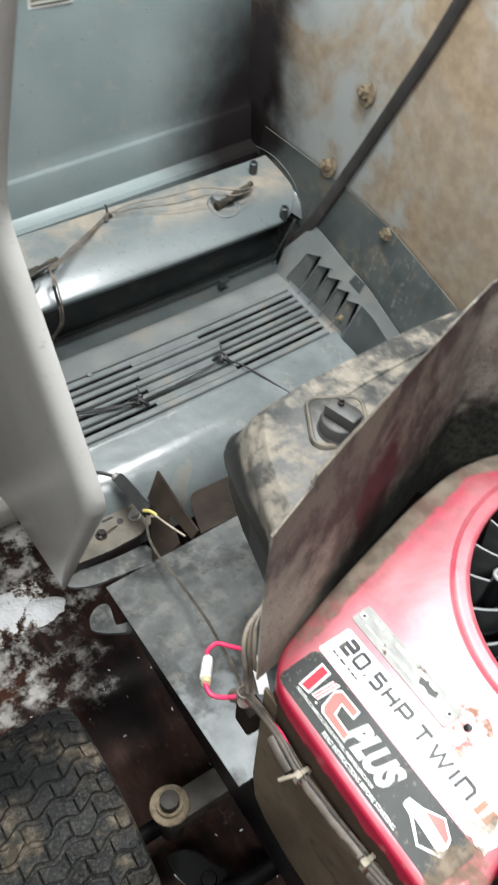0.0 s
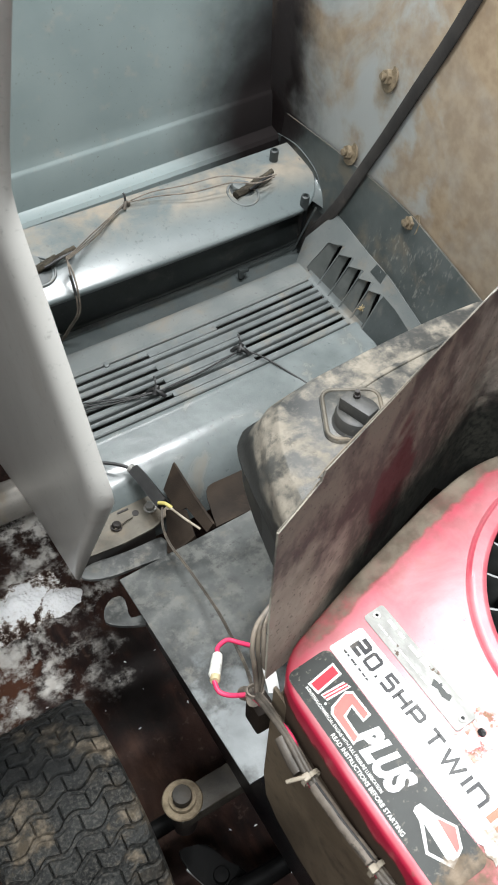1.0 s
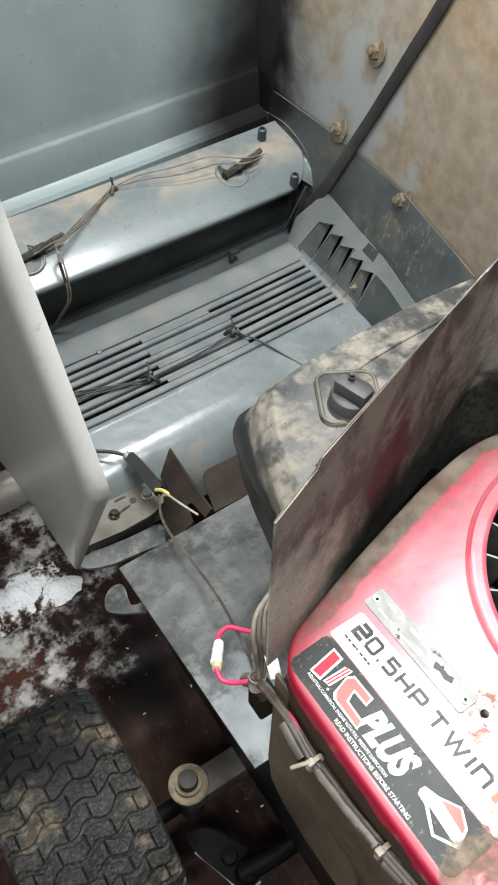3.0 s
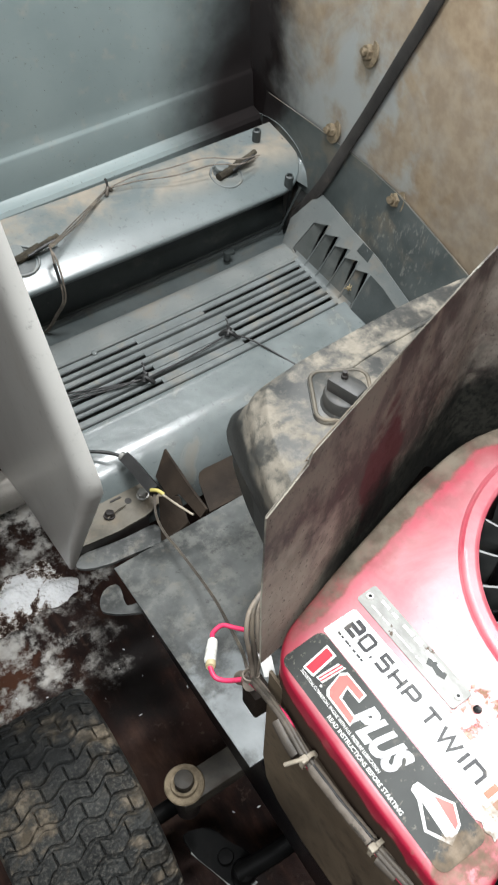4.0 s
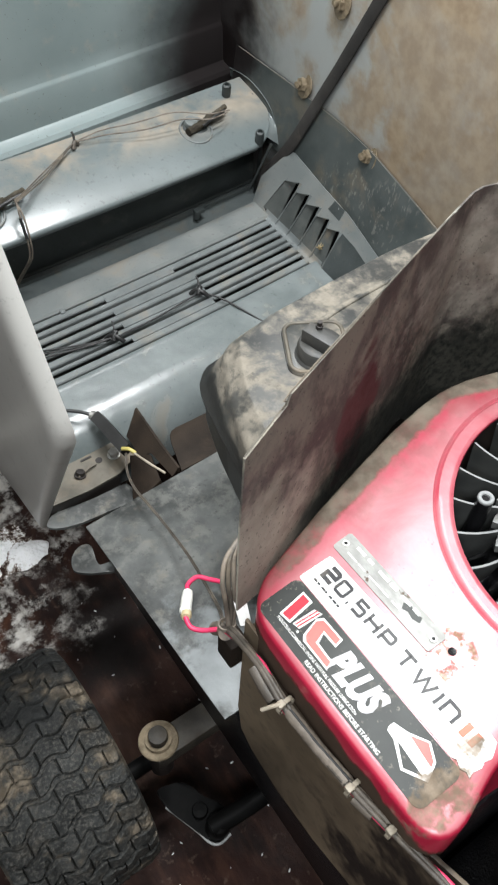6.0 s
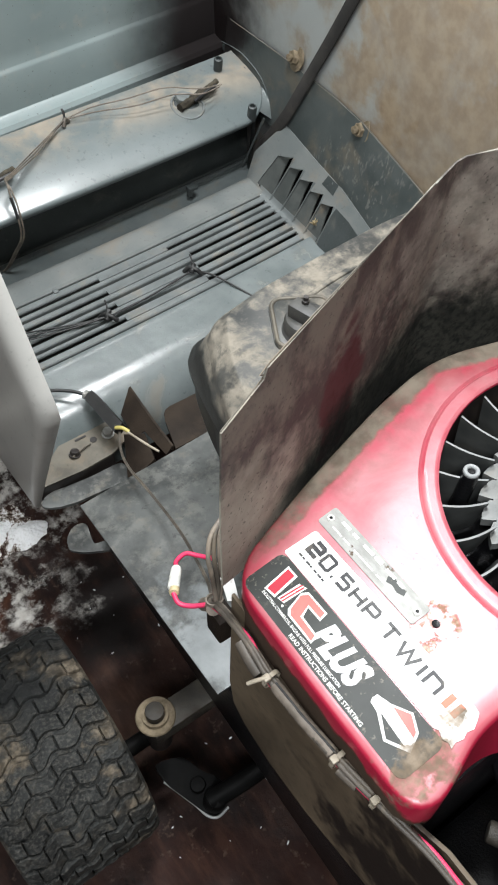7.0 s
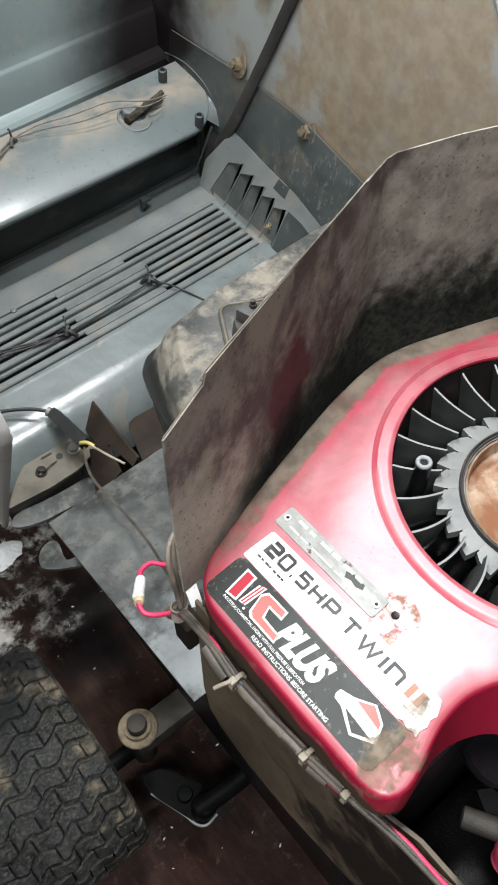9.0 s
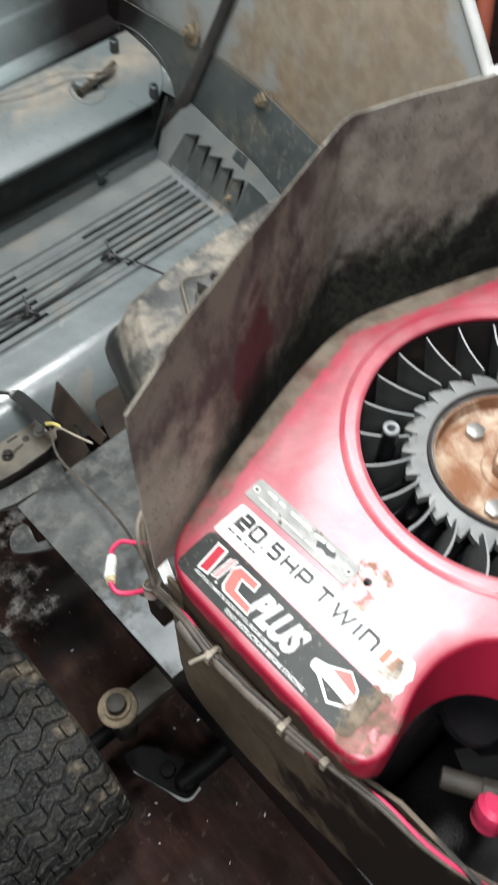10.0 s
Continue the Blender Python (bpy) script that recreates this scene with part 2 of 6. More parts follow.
def red_paint():
    """Red enamel paled on top by dust and painted-in sheen, dust thick along the front shoulder."""
    n = Nodes("red enamel with pale top film", 0.38, 0.0, 0.45, 0.33)
    n.bsdf.inputs["IOR"].default_value = 1.62
    n.bsdf.inputs["Coat Roughness"].default_value = 0.3
    base = n.mix(n.step(n.noise(5.0, 6.0), 0.3, 0.7), (0.34, 0.007, 0.034), (0.4, 0.013, 0.046))
    # pale pink on upward faces stands in for the broad sheen, with dust
    film = n.step(n.noise(14.0, 8.0, 0.65, 0.4), 0.3, 0.75, 0.15, 0.39)
    axes = n.add("ShaderNodeNewGeometry")
    up = n.add("ShaderNodeSeparateXYZ")
    n.link(axes.outputs["Normal"], up.inputs[0])
    film = n.math("MULTIPLY", film, n.step(up.outputs["Z"], 0.6, 0.95))
    ragged = n.math("ADD", n.step(n.noise(60.0, 7.0, 0.65), 0.25, 0.75, -0.0025, 0.0025), n.step(n.noise(9.0, 4.0), 0.3, 0.7, -0.0025, 0.0025))
    front = n.math("ADD", n.math("MAXIMUM", across(n, 0.213, 0.2297), across(n, -0.278, 0.2199)), ragged)
    film = n.math("MULTIPLY", film, n.step(front, -0.042, -0.024, 1.0, 0.3))
    base = n.mix(film, base, (0.62, 0.44, 0.44))
    band = n.step(front, -0.026, -0.018)
    thin = n.step(front, -0.07, -0.026, 0.0, 0.3)
    dirt = n.math("MAXIMUM", band, n.math("MULTIPLY", thin, n.step(n.noise(40.0, 7.0), 0.4, 0.6)))
    side = n.add("ShaderNodeSeparateXYZ")
    n.link(n.place, side.inputs[0])
    dirt = n.math("MULTIPLY", dirt, n.step(n.math("ADD", side.outputs["X"], n.step(n.noise(30.0, 6.0, 0.65), 0.2, 0.8, -0.05, 0.05)), -0.32, -0.21, 0.1, 1.0))
    dirt = n.math("MULTIPLY", dirt, n.step(n.noise(26.0, 7.0, 0.65), 0.25, 0.55, 0.88, 1.0))
    dust = n.mix(n.step(n.noise(38, 6.0), 0.3, 0.7), (0.095, 0.077, 0.059), (0.185, 0.156, 0.122))
    c = n.mix(dirt, base, dust)
    flecks = n.math("MULTIPLY", n.spot((-0.2095, 0.004, 0.39), (0.03, 0.027, 0.1), 0.3, 1.0, 0.5, 60.0), n.step(n.noise(105.0, 6.0, 0.7), 0.49, 0.57))
    c = n.mix(flecks, c, n.mix(n.step(n.noise(150.0, 3.0), 0.4, 0.6), (0.25, 0.15, 0.1), (0.45, 0.37, 0.29)))
    scuffs = n.math("MULTIPLY", n.spot((-0.20, 0.02, 0.39), (0.09, 0.12, 0.1), 0.4, 1.0, 0.4, 20.0), n.step(n.noise(170.0, 4.0, 0.6), 0.64, 0.68, 0, 0.7))
    c = n.mix(scuffs, c, (0.3, 0.05, 0.07))
    g, c = rear_grime(n, c)
    # near skirt in one dark brown: dirt together with its shade
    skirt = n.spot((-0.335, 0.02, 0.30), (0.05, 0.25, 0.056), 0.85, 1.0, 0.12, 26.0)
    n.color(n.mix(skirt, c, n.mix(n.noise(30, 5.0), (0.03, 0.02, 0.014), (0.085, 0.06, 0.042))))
    worn = n.math("MAXIMUM", n.math("MAXIMUM", dirt, g), n.math("MAXIMUM", skirt, flecks))
    n.rough(n.step(worn, 0, 1, 0.38, 0.95))
    n.link(n.step(worn, 0, 0.6, 0.33, 0.0), n.bsdf.inputs["Coat Weight"])
    n.link(n.step(worn, 0, 0.7, 0.45, 0.1), n.bsdf.inputs["Specular IOR Level"])
    n.bump(n.math("ADD", n.math("MULTIPLY", n.noise(16.0, 3.0), 2.0), n.noise(200, 3.0)), 0.0002, 0.5)
    return n.mat


def decal_film(name, dark, light, rough=0.42):
    """Printed film, scuffed, and grimy at its rear end."""
    n = Nodes(name, rough, 0.0, 0.22)
    c = n.mix(n.step(n.noise(13, 5.0), 0.3, 0.7), dark, light)
    c = n.mix(n.step(n.noise(180, 4.0, 0.6), 0.6, 0.7, 0, 0.35), c, (0.3, 0.27, 0.22))
    c = n.mix(n.step(n.noise(34, 8.0, 0.68), 0.56, 0.7, 0, 0.4), c, (0.22, 0.19, 0.15))
    g, c = rear_grime(n, c)
    n.color(c)
    n.rough(n.step(g, 0, 1, rough, 0.9))
    n.bump(n.noise(120, 3.0), 0.0001, 0.4)
    return n.mat


def scraped_plate():
    n = Nodes("scraped silver plate", 0.65, 0.0, 0.3)
    c = n.mix(n.step(n.noise(20, 5.0), 0.3, 0.7), (0.27, 0.27, 0.255), (0.34, 0.34, 0.32))
    c = n.mix(n.step(n.noise(52, 7.0, 0.65, 0.0, n.scaled((1.6, 0.6, 1))), 0.4, 0.64, 0, 0.7), c, (0.46, 0.46, 0.44))
    c = n.mix(n.step(n.noise(75, 5.0, 0.6), 0.64, 0.68), c, (0.1, 0.07, 0.05))
    n.color(c)
    n.bump(n.noise(90, 4.0), 0.0003, 0.5)
    return n.mat


RED = red_paint()
BLACK_PLASTIC = painted("dusty black plastic", (0.022, 0.023, 0.024), (0.05, 0.05, 0.048), (0.23, 0.2, 0.16), 0.05, 0.5, 0.0, 8.0)
STEEL = painted("dull steel", (0.28, 0.28, 0.27), (0.4, 0.39, 0.37), (0.26, 0.2, 0.14), 0.1, 0.42, 0.7, 20.0)
BRASS = painted("dusty zinc bolt", (0.12, 0.092, 0.056), (0.25, 0.2, 0.13), (0.3, 0.24, 0.17), 0.3, 0.6, 0.2, 60.0, 0.0, 0.002)
RUST = painted("rusted steel", (0.3, 0.17, 0.095), (0.6, 0.5, 0.38), (0.22, 0.09, 0.04), 0.5, 0.5, 0.15, 22.0)
ALUMINIUM = painted("grey cast fan", (0.15, 0.155, 0.152), (0.22, 0.225, 0.22), (0.23, 0.22, 0.195), 0.1, 0.5, 0.3, 25.0, 0.0, 0.0002)
ALUMINIUM_PALE = painted("dull pale metal", (0.24, 0.25, 0.25), (0.34, 0.35, 0.35), (0.3, 0.28, 0.25), 0.1, 0.5, 0.2, 40.0)
FAN_GREY = painted("dusty dark grey casting", (0.05, 0.053, 0.052), (0.09, 0.094, 0.091), (0.14, 0.13, 0.115), 0.15, 0.6, 0.1, 25.0)
# oily steel, kept near-black for the shade deep in the engine too
OILY = painted("oily black steel, cavity shade", (0.004, 0.004, 0.005), (0.011, 0.011, 0.012), (0.04, 0.034, 0.03), 0.05, 0.3, 0.0, 12.0, 0.0, 0.0012, 0.6, 0.25)
# steering arm black, also the painted shade in grille grooves and slits
ARM_GROOVE_BLACK = painted("wet black arm steel, groove shade", (0.002, 0.002, 0.002), (0.0065, 0.0065, 0.0065), (0.014, 0.013, 0.012), 0.06, 0.5, 0.0, 12.0, 0.0, 0.0003, 0.7, 0.06)
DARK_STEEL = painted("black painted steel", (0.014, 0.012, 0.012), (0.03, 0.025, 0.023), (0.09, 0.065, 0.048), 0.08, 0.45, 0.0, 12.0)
BRACKET = painted("dusty bracket steel", (0.2, 0.19, 0.17), (0.32, 0.3, 0.27), (0.3, 0.25, 0.19), 0.25, 0.55, 0.4, 14.0)
HINGE = painted("grimy hinge steel", (0.076, 0.068, 0.054), (0.16, 0.145, 0.118), (0.21, 0.172, 0.126), 0.25, 0.55, 0.3, 18.0, 0.0, 0.001)
PLUG_GRIME = painted("caked plug", (0.028, 0.024, 0.018), (0.065, 0.056, 0.041), (0.12, 0.1, 0.07), 0.15, 0.7, 0.0, 60.0, 0.0, 0.0015, 0.85, 0.2)
FITTING = painted("oily grey fitting", (0.025, 0.022, 0.018), (0.06, 0.053, 0.042), (0.05, 0.038, 0.028), 0.2, 0.55, 0.2, 30.0, 0.0, 0.001)
BROWN_STEEL = painted("dusty brown steel", (0.013, 0.009, 0.0065), (0.028, 0.02, 0.014), (0.06, 0.043, 0.029), 0.12, 0.7, 0.0, 14.0, 0.0, 0.001, 0.85, 0.2)
WIRE_RED = painted("red wire", (0.55, 0.025, 0.09), (0.65, 0.05, 0.13), (0.4, 0.15, 0.12), 0.05, 0.45)
WIRE_GREY = painted("grimy wire", (0.05, 0.043, 0.035), (0.1, 0.085, 0.07), (0.2, 0.165, 0.12), 0.2, 0.5, 0.0, 30.0)
WIRE_GRIME = painted("dusty tan wire", (0.1, 0.083, 0.066), (0.2, 0.17, 0.14), (0.28, 0.235, 0.18), 0.2, 0.55, 0.0, 40.0)
WIRE_BLACK = painted("black wire", (0.01, 0.01, 0.01), (0.022, 0.022, 0.022), (0.06, 0.055, 0.05), 0.03, 0.45, 0.0, 30.0)
NYLON = painted("grimy white nylon", (0.26, 0.225, 0.17), (0.42, 0.375, 0.3), (0.24, 0.2, 0.14), 0.25, 0.5, 0.0, 60.0)
YELLOW = painted("yellow nylon", (0.45, 0.38, 0.1), (0.58, 0.5, 0.16), (0.3, 0.25, 0.12), 0.2, 0.5, 0.0, 40.0)
BOOT = painted("tan connector boot", (0.4, 0.32, 0.18), (0.5, 0.42, 0.26), (0.3, 0.25, 0.15), 0.2, 0.5, 0.0, 40.0)
INK_PAPER = painted("faded paper", (0.42, 0.43, 0.42), (0.52, 0.53, 0.51), (0.4, 0.37, 0.32), 0.2, 0.6, 0.0, 30.0)
STRAW = painted("dry straw", (0.28, 0.22, 0.12), (0.42, 0.34, 0.2), (0.25, 0.18, 0.1), 0.2, 0.7, 0.0, 60.0)
CONNECTOR = painted("clear white connector", (0.62, 0.62, 0.58), (0.75, 0.75, 0.7), (0.5, 0.42, 0.25), 0.1, 0.35, 0.0, 40.0)
INK_BLACK = decal_film("black decal film", (0.022, 0.024, 0.022), (0.042, 0.046, 0.043))
INK_WHITE = decal_film("white decal film", (0.72, 0.72, 0.7), (0.8, 0.8, 0.78))
INK_RED = decal_film("red decal ink", (0.4, 0.02, 0.04), (0.5, 0.035, 0.055))
INK_PINK = decal_film("faded red decal ink", (0.55, 0.12, 0.11), (0.62, 0.2, 0.17))
INK_PALE = decal_film("pale grey decal film", (0.5, 0.49, 0.5), (0.62, 0.61, 0.62))
INK_TAN = decal_film("faded gold decal ink", (0.5, 0.16, 0.1), (0.58, 0.24, 0.17))
INK_GREY = decal_film("dark grey decal ink", (0.025, 0.025, 0.03), (0.06, 0.06, 0.06))
SILVER = scraped_plate()
HOOD_OUT = painted("grey hood paint", (0.4, 0.393, 0.37), (0.47, 0.463, 0.436), (0.36, 0.33, 0.29), 0.06, 0.32, 0.0, 4.0, 0.2, 0.0002, 0.6)
RIM_PAINT = painted("pale hood edge", (0.55, 0.55, 0.53), (0.65, 0.65, 0.63), (0.45, 0.42, 0.37), 0.06, 0.35, 0.0, 12.0)
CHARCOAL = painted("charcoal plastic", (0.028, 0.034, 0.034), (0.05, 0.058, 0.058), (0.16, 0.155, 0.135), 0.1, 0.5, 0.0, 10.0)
NOSE = painted("slate grey plastic", (0.118, 0.136, 0.136), (0.168, 0.188, 0.188), (0.2, 0.178, 0.142), 0.14, 0.24, 0.0, 13.0, 0.15, 0.0003, 0.65, 0.5, 0.004)
NOSE_DULL = painted("dull slate plastic", (0.112, 0.124, 0.124), (0.162, 0.177, 0.177), (0.2, 0.175, 0.138), 0.2, 0.36, 0.0, 16.0, 0.1, 0.0004, 0.8, 0.5, 0.003)
# slate darkened for the weaker light on the louvre faces, some brown dirt
LOUVRE = painted("louvre slate with shade mixed in", (0.046, 0.052, 0.05), (0.078, 0.084, 0.08), (0.13, 0.102, 0.07), 0.16, 0.5, 0.0, 20.0, 0.0, 0.0004, 0.85, 0.4)
# slate with the trough's shade put into the colour
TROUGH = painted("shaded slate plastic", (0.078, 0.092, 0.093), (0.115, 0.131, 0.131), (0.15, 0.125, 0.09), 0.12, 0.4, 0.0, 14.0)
LEDGE = painted("dust-filmed slate plastic", (0.132, 0.146, 0.145), (0.182, 0.191, 0.184), (0.23, 0.195, 0.15), 0.16, 0.5, 0.0, 12.0, 0.0, 0.0006, 0.85, 0.35)
DARK_BAND = painted("dark flat band", (0.02, 0.018, 0.017), (0.038, 0.034, 0.031), (0.08, 0.068, 0.056), 0.12, 0.75, 0.0, 20.0)
POLE = painted("terracotta stained wood", (0.42, 0.1, 0.06), (0.5, 0.15, 0.09), (0.4, 0.3, 0.25), 0.1, 0.5, 0.0, 6.0)
PLASTER = painted("grey white plaster", (0.44, 0.44, 0.43), (0.52, 0.52, 0.5), (0.4, 0.38, 0.35), 0.1, 0.9, 0.0, 1.5)


def dark_rear_cowl():
    """Olive brown cowl, going black towards the rear."""
    n = Nodes("olive brown cowl, black at the rear", 0.5)
    c = n.mix(n.step(n.noise(9, 6.0), 0.3, 0.7), (0.095, 0.072, 0.047), (0.175, 0.135, 0.09))
    c = n.mix(n.step(n.noise(70, 6.0, 0.65), 0.5, 0.7, 0, 0.5), c, (0.035, 0.028, 0.02))
    c = n.mix(n.step(n.noise(26, 7.0, 0.65), 0.55, 0.7, 0, 0.6), c, (0.17, 0.138, 0.095))
    # rear end painted near-black with a ragged border
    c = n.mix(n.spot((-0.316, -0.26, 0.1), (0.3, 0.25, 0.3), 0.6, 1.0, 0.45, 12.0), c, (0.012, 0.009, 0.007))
    n.color(c)
    n.bump(n.noise(120, 5.0), 0.0006, 0.6)
    return n.mat


def tread_rubber():
    """Scuffed rubber, dull with dust on the blocks, dried mud in patches."""
    n = Nodes("worn muddy rubber", 0.55, 0.0, 0.3)
    n.place = n.add("ShaderNodeNewGeometry").outputs["Position"]
    c = n.mix(n.step(n.noise(16, 6.0), 0.3, 0.7), (0.011, 0.012, 0.012), (0.034, 0.036, 0.035))
    c = n.mix(n.step(n.noise(230, 7.0, 0.75), 0.45, 0.68, 0, 0.5), c, (0.17, 0.16, 0.14))
    c = n.mix(n.step(n.noise(24, 5.0, 0.6), 0.5, 0.75, 0, 0.35), c, (0.11, 0.092, 0.068))
    mud = n.step(n.math("ADD", n.noise(13, 3.0), n.math("MULTIPLY", n.noise(60, 6.0, 0.65), 0.5)), 0.79, 0.96, 0, 0.9)
    c = n.mix(mud, c, n.mix(n.step(n.noise(80, 4.0), 0.35, 0.65), (0.085, 0.068, 0.047), (0.23, 0.19, 0.14)))
    # far left of the tread painted near-black
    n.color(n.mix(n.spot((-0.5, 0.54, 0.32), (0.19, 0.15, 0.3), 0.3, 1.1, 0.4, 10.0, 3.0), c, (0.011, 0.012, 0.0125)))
    n.rough(n.step(n.math("ADD", mud, n.noise(30, 5.0)), 0.35, 0.75, 0.42, 0.9))
    n.bump(n.math("ADD", n.math("MULTIPLY", n.noise(55, 5.0, 0.6), 2.0), n.noise(190, 6.0, 0.7)), 0.0036, 0.95)
    return n.mat


def dusty_sheet():
    """Grey zinc sheet, dark in clouds, dust in fine blots, paler at the near corner."""
    n = Nodes("dusty grey sheet metal", 0.42, 0.15)
    c = n.mix(n.step(n.noise(8, 7.0, 0.6), 0.36, 0.62), (0.034, 0.036, 0.035), (0.106, 0.11, 0.107))
    c = n.mix(n.step(n.noise(38, 9.0, 0.68), 0.46, 0.64, 0, 0.55), c, (0.17, 0.17, 0.157))
    c = n.mix(n.step(n.noise(24, 8.0, 0.66), 0.56, 0.72, 0, 0.4), c, (0.19, 0.172, 0.138))
    c = n.mix(n.step(n.noise(66, 6.0, 0.65), 0.58, 0.68, 0, 0.7), c, (0.045, 0.045, 0.043))
    c = n.mix(n.spot((-0.27, 0.1, 0.28), (0.11, 0.12, 0.2), 0.3, 1.0, 0.6, 22.0), c, n.mix(n.noise(60, 6.0), (0.14, 0.152, 0.155), (0.24, 0.255, 0.258)))
    n.color(c)
    n.rough(n.step(n.noise(30, 6.0), 0.35, 0.65, 0.32, 0.65))
    n.bump(n.noise(120, 5.0), 0.0005, 0.5)
    return n.mat


def scratched_side():
    """Charcoal plastic with brown dust in the corner, short pale scratches and a black rear end."""
    n = Nodes("scratched charcoal plastic", 0.5, 0.0, 0.4)
    c = n.mix(n.step(n.noise(9, 5.0), 0.3, 0.7), (0.034, 0.042, 0.042), (0.066, 0.075, 0.073))
    c = n.mix(n.step(n.noise(12, 7.0, 0.62, 0.5), 0.5, 0.68, 0, 0.55), c, (0.15, 0.125, 0.09))
    ticks = n.math("MULTIPLY", n.step(n.noise(42.0, 6.0, 0.7, 0.0, n.scaled((3.0, 3.0, 1.0), (radians(-25), 0, 0))), 0.55, 0.62), n.spot((0.39, -0.05, 0.27), (0.3, 0.13, 0.12), 0.5, 1.0, 0.4, 14.0))
    c = n.mix(n.math("MULTIPLY", ticks, 0.3), c, (0.3, 0.29, 0.26))
    # rear upper end goes near-black
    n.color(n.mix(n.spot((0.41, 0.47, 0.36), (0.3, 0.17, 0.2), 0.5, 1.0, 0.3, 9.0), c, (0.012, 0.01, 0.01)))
    n.rough(n.step(n.noise(20, 4.0), 0.3, 0.7, 0.35, 0.65))
    n.bump(n.noise(160, 4.0), 0.0004, 0.5)
    return n.mat


NOSE_SIDE = scratched_side()
RUBBER, GALVANISED, ENGINE_SIDE = tread_rubber(), dusty_sheet(), dark_rear_cowl()


def hood_inside():
    """Slate paint, brown dust in drifts on one side, going black in the corner."""
    n = Nodes("dusty hood inside", 0.42, 0.0)
    base = n.mix(n.step(n.noise(3.0, 5.0), 0.3, 0.7), (0.165, 0.205, 0.208), (0.215, 0.258, 0.257))
    return n, base


def far_wall_paint():
    n, base = hood_inside()
    drift = n.math("MAXIMUM", n.step(n.noise(3.0, 7.0, 0.55, 0.6), 0.44, 0.54), n.math("MULTIPLY", n.spot((0.41, -0.16, 0.42), (0.4, 0.3, 0.5), 0.55, 1.1, 0.55, 7.0), 0.9))
    drift = n.math("MULTIPLY", drift, n.step(n.noise(13.0, 8.0, 0.65), 0.3, 0.6, 0.78, 1.0))
    brown = n.mix(n.step(n.noise(40, 4.0), 0.3, 0.7), (0.3, 0.222, 0.146), (0.4, 0.31, 0.21))
    c = n.mix(drift, n.mix(0.75, base, (0.5, 0.51, 0.5)), brown)
    # goes black towards the corner with the hood top
    black_fade = n.spot((0.41, 0.46, 0.4), (0.6, 0.185, 0.56), 0.3, 1.15, 0.25, 7.0)
    n.color(n.mix(black_fade, c, (0.014, 0.01, 0.01)))
    n.rough(n.step(drift, 0, 1, 0.45, 0.85))
    n.bump(n.noise(160, 4.0), 0.0006, 0.5)
    return n.mat


def top_wall_paint():
    n, base = hood_inside()
    c = n.mix(n.step(n.noise(26, 6.0, 0.65), 0.55, 0.75, 0, 0.4), base, (0.3, 0.28, 0.24))
    c = n.mix(n.step(n.noise(190, 3.0), 0.66, 0.74, 0, 0.7), c, (0.07, 0.075, 0.075))
    # goes black towards the far lower corner
    black_fade = n.spot((0.44, 0.46, 0.2), (0.29, 0.4, 0.62), 0.36, 1.2, 0.12, 4.0)
    c = n.mix(black_fade, c, (0.012, 0.01, 0.01))
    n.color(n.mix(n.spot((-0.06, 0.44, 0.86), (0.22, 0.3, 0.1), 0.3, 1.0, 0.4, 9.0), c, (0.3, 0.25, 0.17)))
    n.rough(n.math("MAXIMUM", n.step(n.noise(12, 4.0), 0.3, 0.7, 0.36, 0.55), n.math("MULTIPLY", black_fade, 0.95)))
    n.link(n.step(black_fade, 0.2, 0.9, 0.5, 0.1), n.bsdf.inputs["Specular IOR Level"])
    return n.mat


def housing_paint():
    n = Nodes("slate plastic with dust", 0.3, 0.0, 0.5, 0.2)
    base = n.mix(n.step(n.noise(6.0, 5.0), 0.3, 0.7), (0.113, 0.134, 0.136), (0.155, 0.178, 0.18))
    base = n.mix(n.step(n.noise(95.0, 7.0, 0.72), 0.55, 0.68, 0, 0.5), base, (0.05, 0.055, 0.055))
    a = n.noise(9.0, 9.0, 0.66, 0.3)
    top = n.add("ShaderNodeSeparateXYZ")
    n.link(n.place, top.inputs[0])
    upper = n.step(top.outputs["Y"], 0.24, 0.32)
    dust = n.math("MULTIPLY", n.step(a, 0.38, 0.6, 0.0, 0.85), upper)
    n.color(n.mix(dust, base, n.mix(n.noise(50, 4.0), (0.2, 0.17, 0.13), (0.35, 0.3, 0.235))))
    n.rough(n.step(dust, 0, 1, 0.3, 0.8))
    n.bump(n.math("ADD", n.math("MULTIPLY", n.noise(7.0, 2.0), 8.0), n.noise(120, 3.0)), 0.0003, 0.4)
    return n.mat


